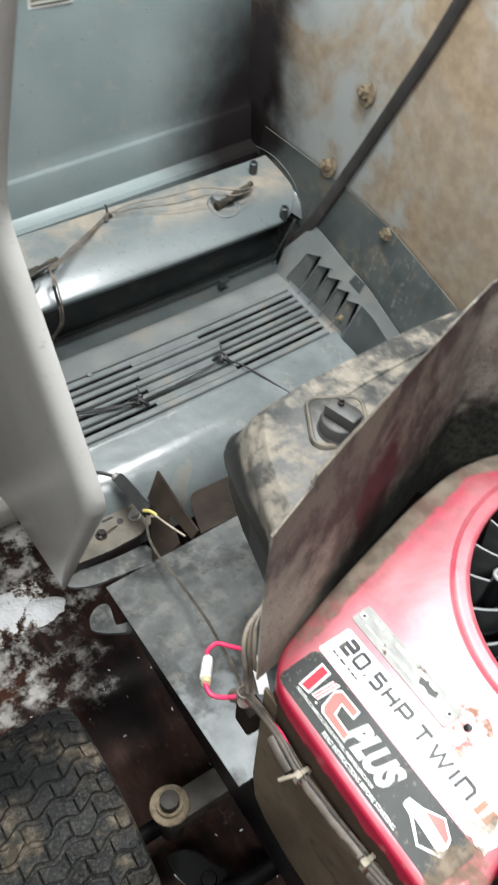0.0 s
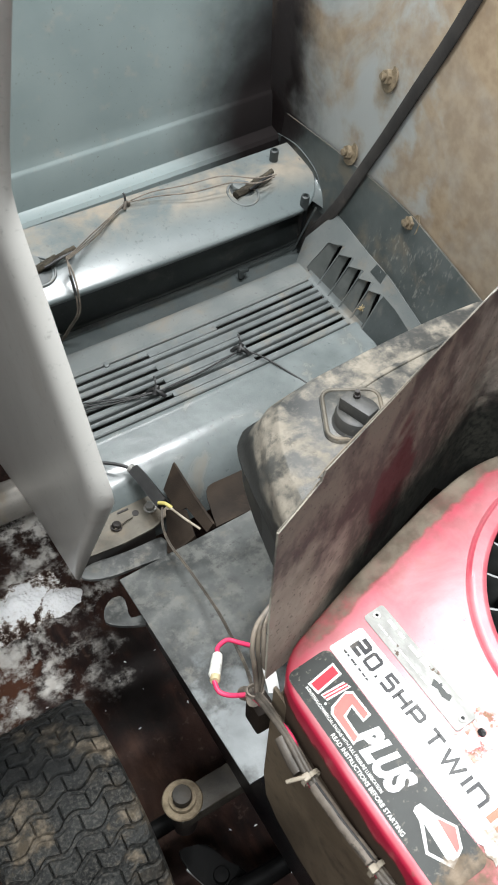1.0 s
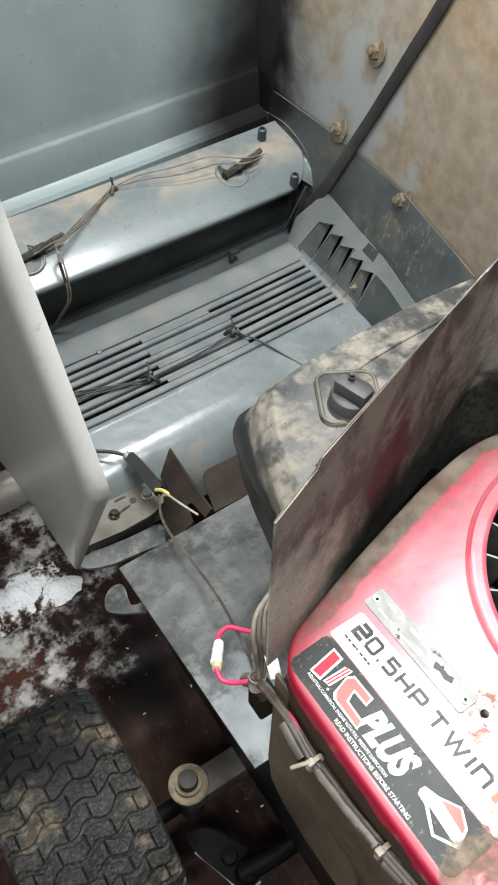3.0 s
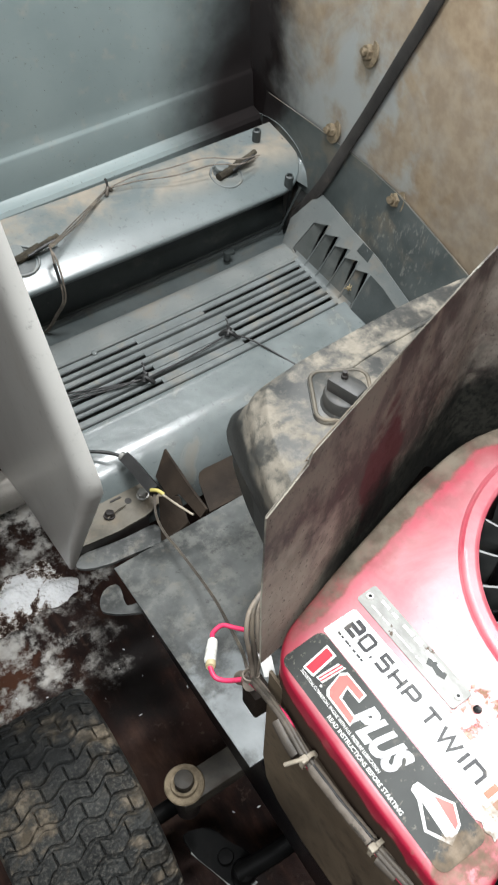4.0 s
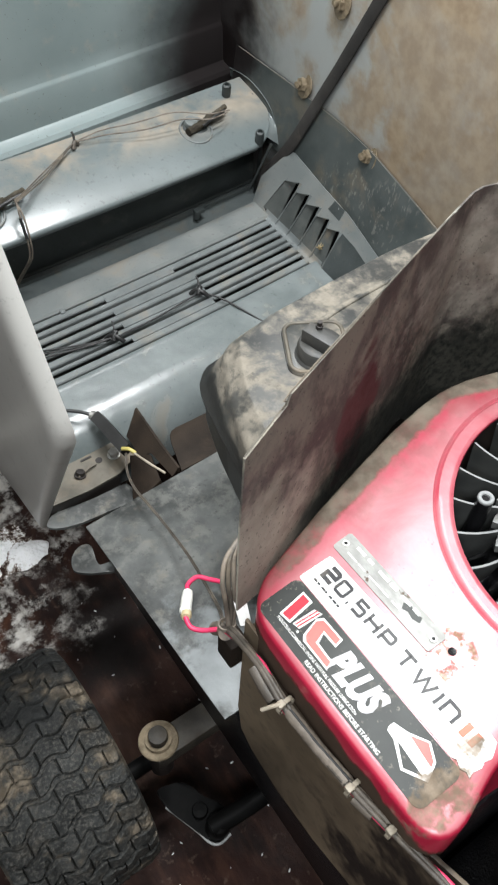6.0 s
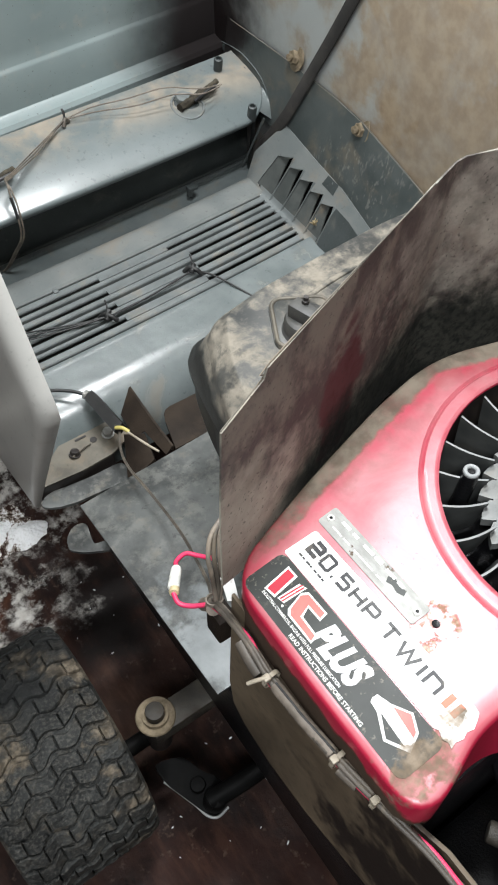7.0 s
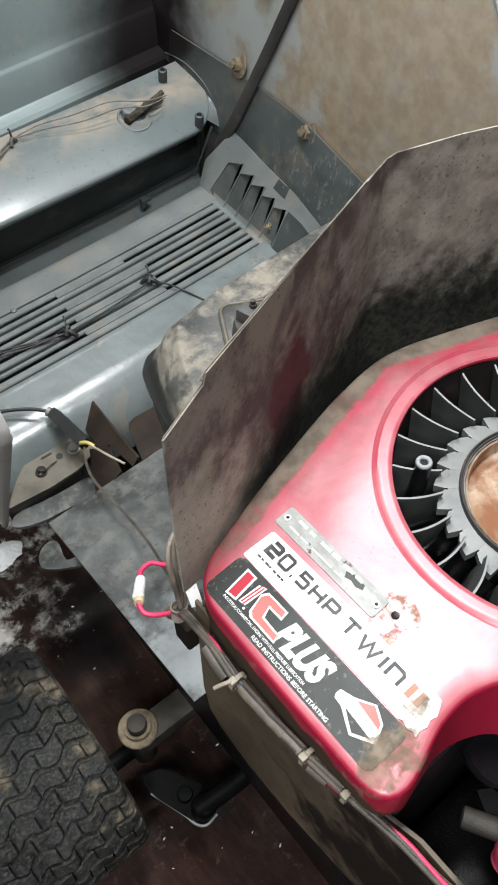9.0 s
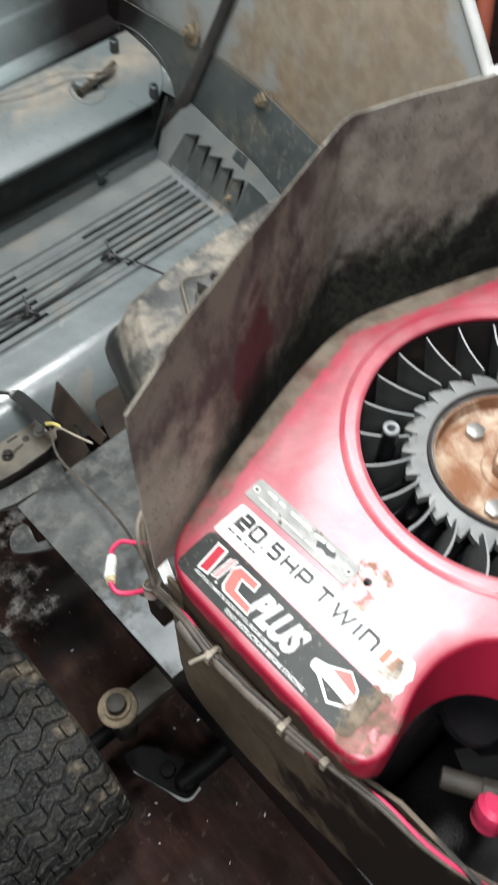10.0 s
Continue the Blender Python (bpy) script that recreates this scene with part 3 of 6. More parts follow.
def tank_plastic():
    n = Nodes("dusty fuel tank plastic", 0.5)
    base = n.mix(n.step(n.noise(9, 5.0), 0.3, 0.7), (0.022, 0.024, 0.024), (0.07, 0.069, 0.063))
    axes = n.add("ShaderNodeSeparateXYZ")
    n.link(n.place, axes.inputs[0])
    level = n.step(n.math("ADD", axes.outputs["Z"], n.step(n.noise(40, 6.0), 0.3, 0.7, -0.003, 0.003)), 0.098, 0.108)
    base = n.mix(level, n.mix(n.noise(20, 5.0), (0.009, 0.0095, 0.0095), (0.024, 0.024, 0.022)), base)
    base = n.mix(n.math("MULTIPLY", n.step(n.noise(60, 7.0, 0.7), 0.52, 0.7, 0, 0.45), level), base, (0.17, 0.155, 0.128))
    dust = n.math("MULTIPLY", n.step(n.noise(21.0, 9.0, 0.64, 0.25), 0.43, 0.6), n.step(n.noise(70.0, 5.0, 0.6), 0.25, 0.6, 0.5, 1.0))
    dust = n.math("MULTIPLY", dust, level)
    tan = n.mix(n.noise(60, 4.0), (0.15, 0.134, 0.106), (0.275, 0.246, 0.2))
    n.color(n.mix(n.math("MULTIPLY", n.step(n.noise(52, 8.0, 0.7), 0.5, 0.64, 0, 0.62), level), n.mix(dust, base, tan), (0.045, 0.044, 0.04)))
    n.rough(n.step(dust, 0, 1, 0.42, 0.85))
    n.bump(n.noise(220, 3.0), 0.0005, 0.5)
    return n.mat


def shield_paint():
    n = Nodes("dusty brown heat shield", 0.75, 0.0, 0.25)
    base = n.mix(n.step(n.noise(7, 5.0), 0.3, 0.7), (0.062, 0.056, 0.051), (0.118, 0.108, 0.098))
    long = n.noise(13.0, 9.0, 0.66, 0.2, n.scaled((1.0, 1.0, 0.75)))
    c = n.mix(n.step(long, 0.42, 0.58, 0, 0.85), base, (0.27, 0.252, 0.205))
    c = n.mix(n.step(n.noise(120, 4.0), 0.55, 0.75, 0, 0.4), c, (0.26, 0.23, 0.19))
    c = n.mix(n.spot((-0.02, 0.0, -0.015), (0.038, 0.2, 0.11), 0.7, 0.95, 0.35, 14.0), c, (0.085, 0.03, 0.033))
    c = n.mix(n.spot((-0.175, -0.05, -0.06), (0.095, 0.2, 0.14), 0.5, 1.0, 0.4, 14.0), c, n.mix(n.noise(70, 6.0), (0.27, 0.25, 0.205), (0.46, 0.43, 0.36)))
    # second panel lightened in its colour to make up for weak light
    c = n.mix(n.math("MULTIPLY", n.spot((0.3, 0.0, 0.1), (0.26, 0.3, 0.15), 0.5, 1.0, 0.5, 14.0), 0.68), c, n.mix(n.step(n.noise(34, 8.0, 0.68), 0.35, 0.65), (0.21, 0.212, 0.18), (0.42, 0.415, 0.355)))
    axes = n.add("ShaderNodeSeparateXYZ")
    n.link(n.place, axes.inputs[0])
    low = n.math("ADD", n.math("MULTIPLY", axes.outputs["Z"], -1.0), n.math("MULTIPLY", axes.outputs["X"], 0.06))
    # dark grit and the shade beside the engine, both painted along the bottom
    black_fade = n.step(n.math("ADD", low, n.step(n.noise(14.0, 9.0, 0.72), 0.2, 0.8, -0.06, 0.06)), 0.0, 0.07)
    black_fade = n.math("MULTIPLY", black_fade, n.step(n.noise(130, 5.0, 0.65), 0.3, 0.62, 1.0, 0.8))
    black_fade = n.math("MULTIPLY", black_fade, n.step(axes.outputs["X"], -0.13, -0.05))
    c = n.mix(black_fade, c, (0.014, 0.0165, 0.0145))
    c = n.mix(n.step(n.noise(230, 4.0, 0.6), 0.6, 0.68, 0, 0.6), c, (0.03, 0.028, 0.025))
    n.color(c)
    n.rough(n.step(long, 0.4, 0.65, 0.6, 0.9))
    n.bump(n.noise(90, 5.0), 0.0006, 0.6)
    return n.mat


def ground_dirt():
    n = Nodes("wet dark red brown ground", 0.6, 0.0, 0.25)
    a = n.noise(6.0, 8.0, 0.62, 0.5)
    c = n.mix(n.step(a, 0.35, 0.65), (0.007, 0.0035, 0.003), (0.028, 0.012, 0.009))
    grain = n.noise(10.0, 7.0, 0.65, 0.3, n.scaled((4.0, 1.0, 1.0), (0, 0, radians(12))))
    c = n.mix(n.step(grain, 0.42, 0.78, 0, 0.8), c, (0.062, 0.029, 0.019))
    c = n.mix(n.step(n.noise(60, 6.0), 0.6, 0.72, 0, 0.6), c, (0.1, 0.068, 0.05))
    c = n.mix(n.spot((-0.46, 0.78, 0), (0.14, 0.12, 1), 0.3, 1.0, 0.5, 12.0), c, (0.085, 0.034, 0.018))
    # ground blackened in its colour for the shade below hinge and deck
    c = n.mix(n.spot((-0.19, 0.67, 0), (0.11, 0.12, 1), 0.4, 1.1, 0.4, 9.0), c, (0.006, 0.0035, 0.003))
    c = n.mix(n.math("MULTIPLY", n.spot((-0.27, 0.47, 0), (0.13, 0.13, 1), 0.2, 1.1, 0.5, 12.0), n.step(grain, 0.3, 0.7, 0.3, 1.0)), c, (0.075, 0.038, 0.024))
    frost = None
    for at, radii in (((-0.29, 0.93, 0), (0.2, 0.13, 1)), ((-0.36, 0.78, 0), (0.17, 0.15, 1)), ((-0.365, 0.66, 0), (0.085, 0.1, 1)), ((-0.46, 0.69, 0), (0.13, 0.11, 1)), ((-0.2, 1.12, 0), (0.4, 0.14, 1))):
        s = n.spot(at, radii, 0.25, 1.1, 0.6, 12.0)
        frost = s if frost is None else n.math("MAXIMUM", frost, s)
    frost = n.math("MULTIPLY", frost, n.step(n.noise(17, 9.0, 0.72), 0.45, 0.6))
    n.color(n.mix(frost, c, n.mix(n.noise(70, 5.0), (0.4, 0.355, 0.3), (0.85, 0.84, 0.81))))
    n.rough(n.step(n.math("ADD", n.noise(9, 5.0), frost), 0.35, 0.65, 0.55, 0.9))
    n.bump(n.math("ADD", n.noise(40, 7.0, 0.65), frost), 0.005, 0.6)
    return n.mat


def melting_snow():
    """Grainy snow, white on its crests, thinning out into wet brown dirt at its edges."""
    n = Nodes("dirty melting snow", 0.8, 0.0, 0.2)
    axes = n.add("ShaderNodeSeparateXYZ")
    n.link(n.place, axes.inputs[0])
    h = n.math("ADD", axes.outputs["Z"], n.step(n.noise(38.0, 9.0, 0.78), 0.2, 0.8, -0.019, 0.019))
    h = n.math("ADD", h, n.step(n.noise(14.0, 4.0), 0.3, 0.7, -0.003, 0.003))
    white = n.mix(n.step(n.noise(80.0, 6.0, 0.7), 0.5, 0.75, 0, 0.5), (0.93, 0.935, 0.94), (0.66, 0.63, 0.58))
    grey = n.mix(n.step(h, 0.0025, 0.009), (0.3, 0.25, 0.21), white)
    n.color(n.mix(n.step(h, -0.001, 0.0035), (0.03, 0.014, 0.009), grey))
    n.bump(n.noise(210.0, 7.0, 0.7), 0.002, 0.6)
    return n.mat


SNOW = melting_snow()
GLINT = painted("white glint specks", (0.8, 0.82, 0.84), (0.88, 0.9, 0.9), (0.7, 0.7, 0.7), 0.05, 0.3)
FAR_WALL, TOP_WALL, HOUSING, TANK, SHIELD, DIRT = far_wall_paint(), top_wall_paint(), housing_paint(), tank_plastic(), shield_paint(), ground_dirt()


# ---- the room ----
def grid(bm, x0, x1, y0, y1, nx, ny, height):
    rows = [[bm.verts.new((x0 + (x1 - x0) * i / nx, y0 + (y1 - y0) * j / ny, height(x0 + (x1 - x0) * i / nx, y0 + (y1 - y0) * j / ny))) for i in range(nx + 1)] for j in range(ny + 1)]
    for j in range(ny):
        for i in range(nx):
            bm.faces.new((rows[j][i], rows[j][i + 1], rows[j + 1][i + 1], rows[j + 1][i]))
    return bm


def ground_height(x, y):
    near = max(0.0, 1 - (abs(x + 0.2) + abs(y - 0.7)) / 2.2)
    return near * 0.012 * noise.noise((x * 7, y * 7, 0)) - 0.006


alone("ground", grid(mesh(), -3, 3, -3, 3, 150, 150, ground_height), DIRT, "wet dark red-brown dirty ground under the tractor", "ground", kind="structure")
# walls and ceiling stand out of view, added to bounce light
for name, lo, hi in (("wall_north", (-3.1, 3.0, -0.02), (3.1, 3.1, 2.6)), ("wall_south", (-3.1, -3.1, -0.02), (3.1, -3.0, 2.6)), ("wall_east", (3.0, -3.0, -0.02), (3.1, 3.0, 2.6)), ("wall_west", (-3.1, -3.0, -0.02), (-3.0, 3.0, 2.6))):
    alone(name, box(mesh(), lo, hi), PLASTER, "plain white wall, unseen, added to bounce light", "wall", kind="structure")
alone("ceiling", box(mesh(), (-3.1, -3.1, 2.6), (3.1, 3.1, 2.7)), PLASTER, "plain pale ceiling, unseen, added to bounce light", "ceiling", kind="structure")


# ---- hood, tipped forward, nose down ----
HX0, HX1 = -0.262, 0.562     # inner faces of the two sides
hood = thing("tractor_hood", (0.15, 0.92, 0.3), "grey tractor hood tipped open nose down, dusty inside", "hood")

SIDE = [(0.654, 0.438), (0.434, 0.878), (0.600, 1.106), (0.478, 1.312), (0.52, 1.62), (1.455, 1.62), (1.415, 0.66), (1.38, 0.5), (1.2, 0.36), (0.885, 0.338)]


FAR = 0.04                   # the far side's rear edge stands this much further forward


def side_panel(x, thick, shift=0.0):
    bm = mesh()
    sheet(bm, [(x, y + (shift if y < 0.7 else 0), z) for y, z in SIDE], thick, (1, 0, 0), 0.002)
    return bm


def folded_panel():
    """The near side: a flat sheet whose rear border rounds inwards."""
    rear = [(0.65, 0.447), (0.642, 0.461), (0.547, 0.65), (0.438, 0.863), (0.429, 0.881), (0.43, 0.897), (0.438, 0.912), (0.5, 1.03), (0.546, 1.112), (0.5545, 1.132), (0.556, 1.152), (0.5332, 1.2008), (0.4784, 1.2951), (0.4418, 1.3567), (0.34, 1.62)]
    front = [(0.89, 0.396), (0.95, 0.385), (1.06, 0.36), (1.2, 0.37), (1.3, 0.43), (1.36, 0.5), (1.37, 0.56), (1.38, 0.66), (1.382, 0.72), (1.385, 0.78), (1.39, 0.85), (1.395, 0.95), (1.4, 1.1), (1.42, 1.3), (1.44, 1.62)]
    bm = mesh()
    sides = []
    for thick in (0.0, 0.004):
        rows = []
        for k, ((y0, z0), (y1, z1)) in enumerate(zip(rear, front)):
            row = []
            inset = (0.014, 0.012, 0.003)[k] if k < 3 else 0.0
            for d, dx in ((0.0, 0.016), (0.003, 0.009), (0.009, 0.0035), (0.018, 0.0008), (0.03, 0.0), (0.09, 0.0), (0.2, -0.002)):
                way = Vector((y1 - y0, z1 - z0)).normalized()
                row.append(bm.verts.new((HX0 - 0.006 + max(dx, inset) + thick, y0 + way.x * d, z0 + way.y * d)))
            row.append(bm.verts.new((HX0 - 0.006 + inset + thick, y1, z1)))
            rows.append(row)
        for a, b in zip(rows, rows[1:]):
            for i in range(len(a) - 1):
                bm.faces.new((a[i], a[i + 1], b[i + 1], b[i]) if not thick else (a[i], b[i], b[i + 1], a[i + 1]))
        sides.append(rows)
    p, q = sides
    for a, b, c, d in [(p[i][k], p[i + 1][k], q[i + 1][k], q[i][k]) for i in range(len(rear) - 1) for k in (0, -1)] + [(p[k][i], p[k][i + 1], q[k][i + 1], q[k][i]) for i in range(7) for k in (0, -1)]:
        bm.faces.new((a, b, c, d))
    return bm


def bow(x):
    """How far the nose's cross lines bend away towards the far side."""
    return 0.05 * (x - 0.2) + 0.05 * ((x - 0.2) ** 2 - 0.05)


def bowed(p):
    return Vector((p.x, p.y + bow(p.x), p.z))


def seam(y):
    """The upper edge of the plastic side, where the painted sheet begins."""
    line = ((0.6, 0.594), (0.72, 0.6244), (0.807, 0.6488), (0.906, 0.6757), (1.0, 0.6862), (1.15, 0.6908), (1.4, 0.6915))
    for (a, u), (c, v) in zip(line, line[1:]):
        if y <= c:
            return u + (v - u) * (y - a) / (c - a)
    return line[-1][1]


near = part("side_panel", folded_panel(), HOOD_OUT, hood, "grey painted sheet metal side of the hood", 60)
far = part("side_panel", side_panel(HX1, 0.006, FAR), FAR_WALL, hood, "slate hood side covered in brown dust, black towards one corner")
for x, s, r, owner in ((HX1 + 0.003, FAR, 0.009, far),):
    part("rolled_edge", tube(mesh(), [(x, 0.654 + s, 0.438), (x, 0.441 + s, 0.866), (x, 0.438 + s, 0.892), (x, 0.59 + s, 1.092), (x, 0.594 + s, 1.12), (x, 0.482 + s, 1.3), (x, 0.52 + s, 1.62)], r, 10, 10), RIM_PAINT, owner, "pale rolled metal edge")
part("top_panel", run(mesh(), [(1.343, 0.56), (1.344, 0.612), (1.347, 0.616), (1.37, 0.621), (1.3755, 0.627), (1.379, 0.695), (1.3808, 0.6985), (1.3835, 0.7015), (1.385, 0.705), (1.388, 0.73), (1.43, 1.62)], HX0, HX1, -0.004, 12, lambda p: Vector((p.x, p.y + 0.6 * bow(p.x) * max(0.0, min(1.0, 1.9 - p.z)), p.z + 0.035 * (p.x - 0.3) * max(0.0, min(1.0, 2 * (1.2 - p.z)))))), TOP_WALL, hood, "slate hood top, black in one corner")
LIP = [(0.762, 0.318), (0.766, 0.345), (0.772, 0.368), (0.783, 0.39), (0.8, 0.41), (0.822, 0.424), (0.85, 0.432), (0.9, 0.4362), (0.9045, 0.4374), (0.9085, 0.4384), (0.911, 0.4378), (0.9116, 0.4365), (0.9118, 0.428)]
part("lower_lip", run(mesh(), LIP, -0.205, 0.482, -0.004, 24, bowed), NOSE, hood, "glossy slate plastic lower lip")
part("grille_ledge", run(mesh(), [(1.0755, 0.441), (1.0758, 0.4474), (1.077, 0.4486), (1.122, 0.4525), (1.1245, 0.452), (1.1255, 0.4495), (1.126, 0.446)], HX0, 0.482, -0.004, 24, bowed), LEDGE, hood, "slate plastic ledge filmed with brown dust")
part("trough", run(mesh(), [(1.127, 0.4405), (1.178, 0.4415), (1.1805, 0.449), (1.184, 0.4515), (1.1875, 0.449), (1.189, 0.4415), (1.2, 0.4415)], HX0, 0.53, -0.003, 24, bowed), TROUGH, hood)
# charcoal in place of slate carries the shade below the bays
part("recess", run(mesh(), [(1.196, 0.446), (1.2, 0.452), (1.204, 0.6)], HX0, 0.53, -0.003, 24, bowed), CHARCOAL, hood, "slate wall under the lamp bays, darkened for shade")
CROWN = [(1.10, 0.560), (1.108, 0.571), (1.118, 0.579), (1.13, 0.5865), (1.15, 0.5972), (1.17, 0.6065), (1.19, 0.6145), (1.21, 0.621), (1.235, 0.6265), (1.27, 0.632), (1.31, 0.6375)]


def crown(y):
    """The height of the bay's rounded top."""
    for (a, u), (c, v) in zip(CROWN, CROWN[1:]):
        if y <= c:
            return u + (v - u) * (y - a) / (c - a)
    return CROWN[-1][1]


def bay_front(x):
    """Where the bay's front stands: nearly straight, then rounding back in an arc at its end."""
    over = max(0.0, x - 0.47) / 0.084
    return 1.25 - 0.116 * max(0.0, 1 - over * over) ** 0.4


def bay_lean(x):
    """The bay follows the bend of the nose."""
    return 0.9 * (bow(x) - bow(0.46))


def bay_mesh():
    bm = mesh()
    tops, backs = [], []
    for k in range(121):
        x = HX0 + (0.5535 - HX0) * min(1.0, k / 90 * 0.87 if k < 90 else 0.87 + (k - 90) / 30 * 0.13)
        f = bay_front(x)
        z = crown(f)
        line = [(f + 0.03, z - 0.018), (f + 0.012, z - 0.014), (f + 0.003, z - 0.010), (f + 0.0006, z - 0.006), (f, z - 0.0028), (f + 0.0007, z - 0.0007)]
        line += [(f + 0.003 + (1.3 - f - 0.003) * (i / 15) ** 1.6, 0) for i in range(16)]
        line = [(y, zz or crown(y) + 0.0002) for y, zz in line] + [(1.306, 0.63), (1.309, 0.61)]
        lean = bay_lean(x)
        tops.append([bm.verts.new((x, y + lean, zz)) for y, zz in line])
        backs.append([bm.verts.new((x, y + lean + 0.003, zz - 0.004)) for y, zz in line])
    m = len(tops[0])
    for rows, flip in ((tops, False), (backs, True)):
        for a, c in zip(rows, rows[1:]):
            for i in range(m - 1):
                bm.faces.new((a[i], a[i + 1], c[i + 1], c[i]) if not flip else (a[i], c[i], c[i + 1], a[i + 1]))
    for u, v in ((tops[0], backs[0]), (tops[-1], backs[-1])):
        for i in range(m - 1):
            bm.faces.new((u[i], u[i + 1], v[i + 1], v[i]))
    for i in (0, m - 1):
        for k in range(120):
            bm.faces.new((tops[k][i], tops[k + 1][i], backs[k + 1][i], backs[k][i]))
    return bm


bm = mesh()
CAP = [0.47 + 0.0835 * math.sin(radians(a)) for a in range(24, 91, 6)]
rows = [[bm.verts.new((x, bay_front(x) + bay_lean(x) + dy, 0.445 if low else crown(bay_front(x)) - 0.014)) for x in CAP] for low, dy in ((1, 0.03), (0, 0.014), (0, 0.018), (1, 0.034))]
for a, c in zip(rows, rows[1:]):
    for i in range(len(CAP) - 1):
        bm.faces.new((a[i], a[i + 1], c[i + 1], c[i]))
# charcoal again for the dark underside at the bay's end
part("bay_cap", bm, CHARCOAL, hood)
bay = part("lamp_bay", bay_mesh(), HOUSING, hood, "rounded glossy slate lamp bay with tan dust on top", 40)


def border_line(y):
    """The outer edge of the grille's end border, where the nose's side begins."""
    line = ((0.70, 0.510, 0.495), (0.8074, 0.5191, 0.5232), (0.9007, 0.5273, 0.548), (0.9858, 0.5305, 0.5611), (1.0689, 0.5348, 0.5765), (1.13, 0.5365, 0.552), (1.35, 0.5365, 0.552))
    for (a, x0, z0), (c, x1, z1) in zip(line, line[1:]):
        if y <= c:
            t = (y - a) / (c - a)
            return Vector((x0 + (x1 - x0) * t + 0.002, y, z0 + (z1 - z0) * t - 0.001))
    return Vector((0.5385, y, 0.551))


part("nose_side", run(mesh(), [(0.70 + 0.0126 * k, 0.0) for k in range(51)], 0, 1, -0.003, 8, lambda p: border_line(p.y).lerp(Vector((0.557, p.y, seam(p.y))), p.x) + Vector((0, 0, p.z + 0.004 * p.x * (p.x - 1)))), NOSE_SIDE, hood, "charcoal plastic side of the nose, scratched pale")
ARCH = [(1.344, 0.6405), (1.291, 0.6475), (1.252, 0.6452), (1.2085, 0.633), (1.1835, 0.6175), (1.161, 0.593), (1.148, 0.561)]
INNER = [(0.552, 1.335), (0.552, 1.29), (0.5525, 1.262), (0.549, 0), (0.54, 0), (0.527, 0), (0.51, 0)]
bm = mesh()
rows = []
inner = smooth_line([Vector((x, (own or bay_front(x)) + bay_lean(x), crown(own or bay_front(x)) - 0.003)) for x, own in INNER], 4)
outer = smooth_line([Vector((0.5485 - 0.0006 * k, y, z)) for k, (y, z) in enumerate(ARCH)], 4)
for a, c in zip(inner, outer):
    mid = a.lerp(c, 0.5) + Vector((0.004, 0.0, -0.003))
    rows.append([bm.verts.new(v) for v in (a, a.lerp(mid, 0.6), mid, c.lerp(mid, 0.4), c, c + Vector((0.004, 0.0, -0.001)), c + Vector((0.006, 0.002, -0.02)))])
for a, c in zip(rows, rows[1:]):
    for i in range(6):
        bm.faces.new((a[i], a[i + 1], c[i + 1], c[i]))
part("bay_end_rim", bm, NOSE, hood, "curved raised rim at the end of the lamp bay", 60)
# slot drawn as a dark strip on the bay
part("bay_slot", sheet(mesh(), [(0.5402, 1.253, 0.6285), (0.5442, 1.249, 0.6285), (0.5345, 1.201, 0.6165), (0.5305, 1.206, 0.6165)], 0.004, (0, 0, -1), 0.0005), CHARCOAL, hood)


def slat_level(y):
    """The height of the grille's face, which rises gently towards the bay."""
    return 0.437 + 0.068 * (y - 0.908)


GROOVES = [0.9175, 0.956, 0.9945, 1.033, 1.0715]
SLOTS = [0.940, 0.978, 1.0135, 1.0505]
ends = sorted([(g, 0.0042) for g in GROOVES] + [(y, 0.0052) for y in SLOTS])
for (a, wa), (b, wb) in zip(ends, ends[1:]):
    lo, hi = a + wa, b - wb
    lo_drop, hi_drop = 0.0035 if a in SLOTS else 0.0105, 0.0035 if b in SLOTS else 0.0105
    line = [(lo, slat_level(lo) - lo_drop), (lo + 0.0002, slat_level(lo) - 0.0012), (lo + 0.0012, slat_level(lo)), (hi - 0.0012, slat_level(hi)), (hi - 0.0002, slat_level(hi) - 0.0012), (hi, slat_level(hi) - hi_drop)]
    part("slat", run(mesh(), line, HX0, 0.479, -0.001, 24, bowed), NOSE_DULL, hood)
# near-black floors hold the shade of the grooves in their colour
for y in GROOVES:
    part("groove_floor", run(mesh(), [(y - 0.005, slat_level(y) - 0.0102), (y + 0.005, slat_level(y) - 0.0102)], HX0, 0.479, -0.0015, 24, bowed), ARM_GROOVE_BLACK, hood)
for k, y in enumerate(SLOTS):
    part("slot_web", run(mesh(), [(y - 0.006, slat_level(y) - 0.0008), (y + 0.006, slat_level(y) - 0.0008)], 0.062 + 0.002 * k, (0.244, 0.246, 0.252, 0.221)[k], -0.003, 8, bowed), NOSE_DULL, hood)
part("moulded_nub", box(mesh(), (-0.018, 1.052, 0.440), (-0.008, 1.064, 0.452), 0.002), NOSE_DULL, hood)

# the sloping end of the grille: ribs that carry the bars on up, a sunk face and an open slit beside each
FEET = [Vector((0.4787, 1.1009 - 0.039 * k, 0.4519 - 0.0025 * k)) for k in range(6)]
TIPS = [Vector((0.5204 - 0.0019 * k, 1.0414 - 0.0353 * k, 0.542 - 0.0066 * k)) for k in range(5)]
OUT = Vector((-0.914, -0.027, 0.404))
CORNER = Vector((0.5124, 1.0845, 0.527))
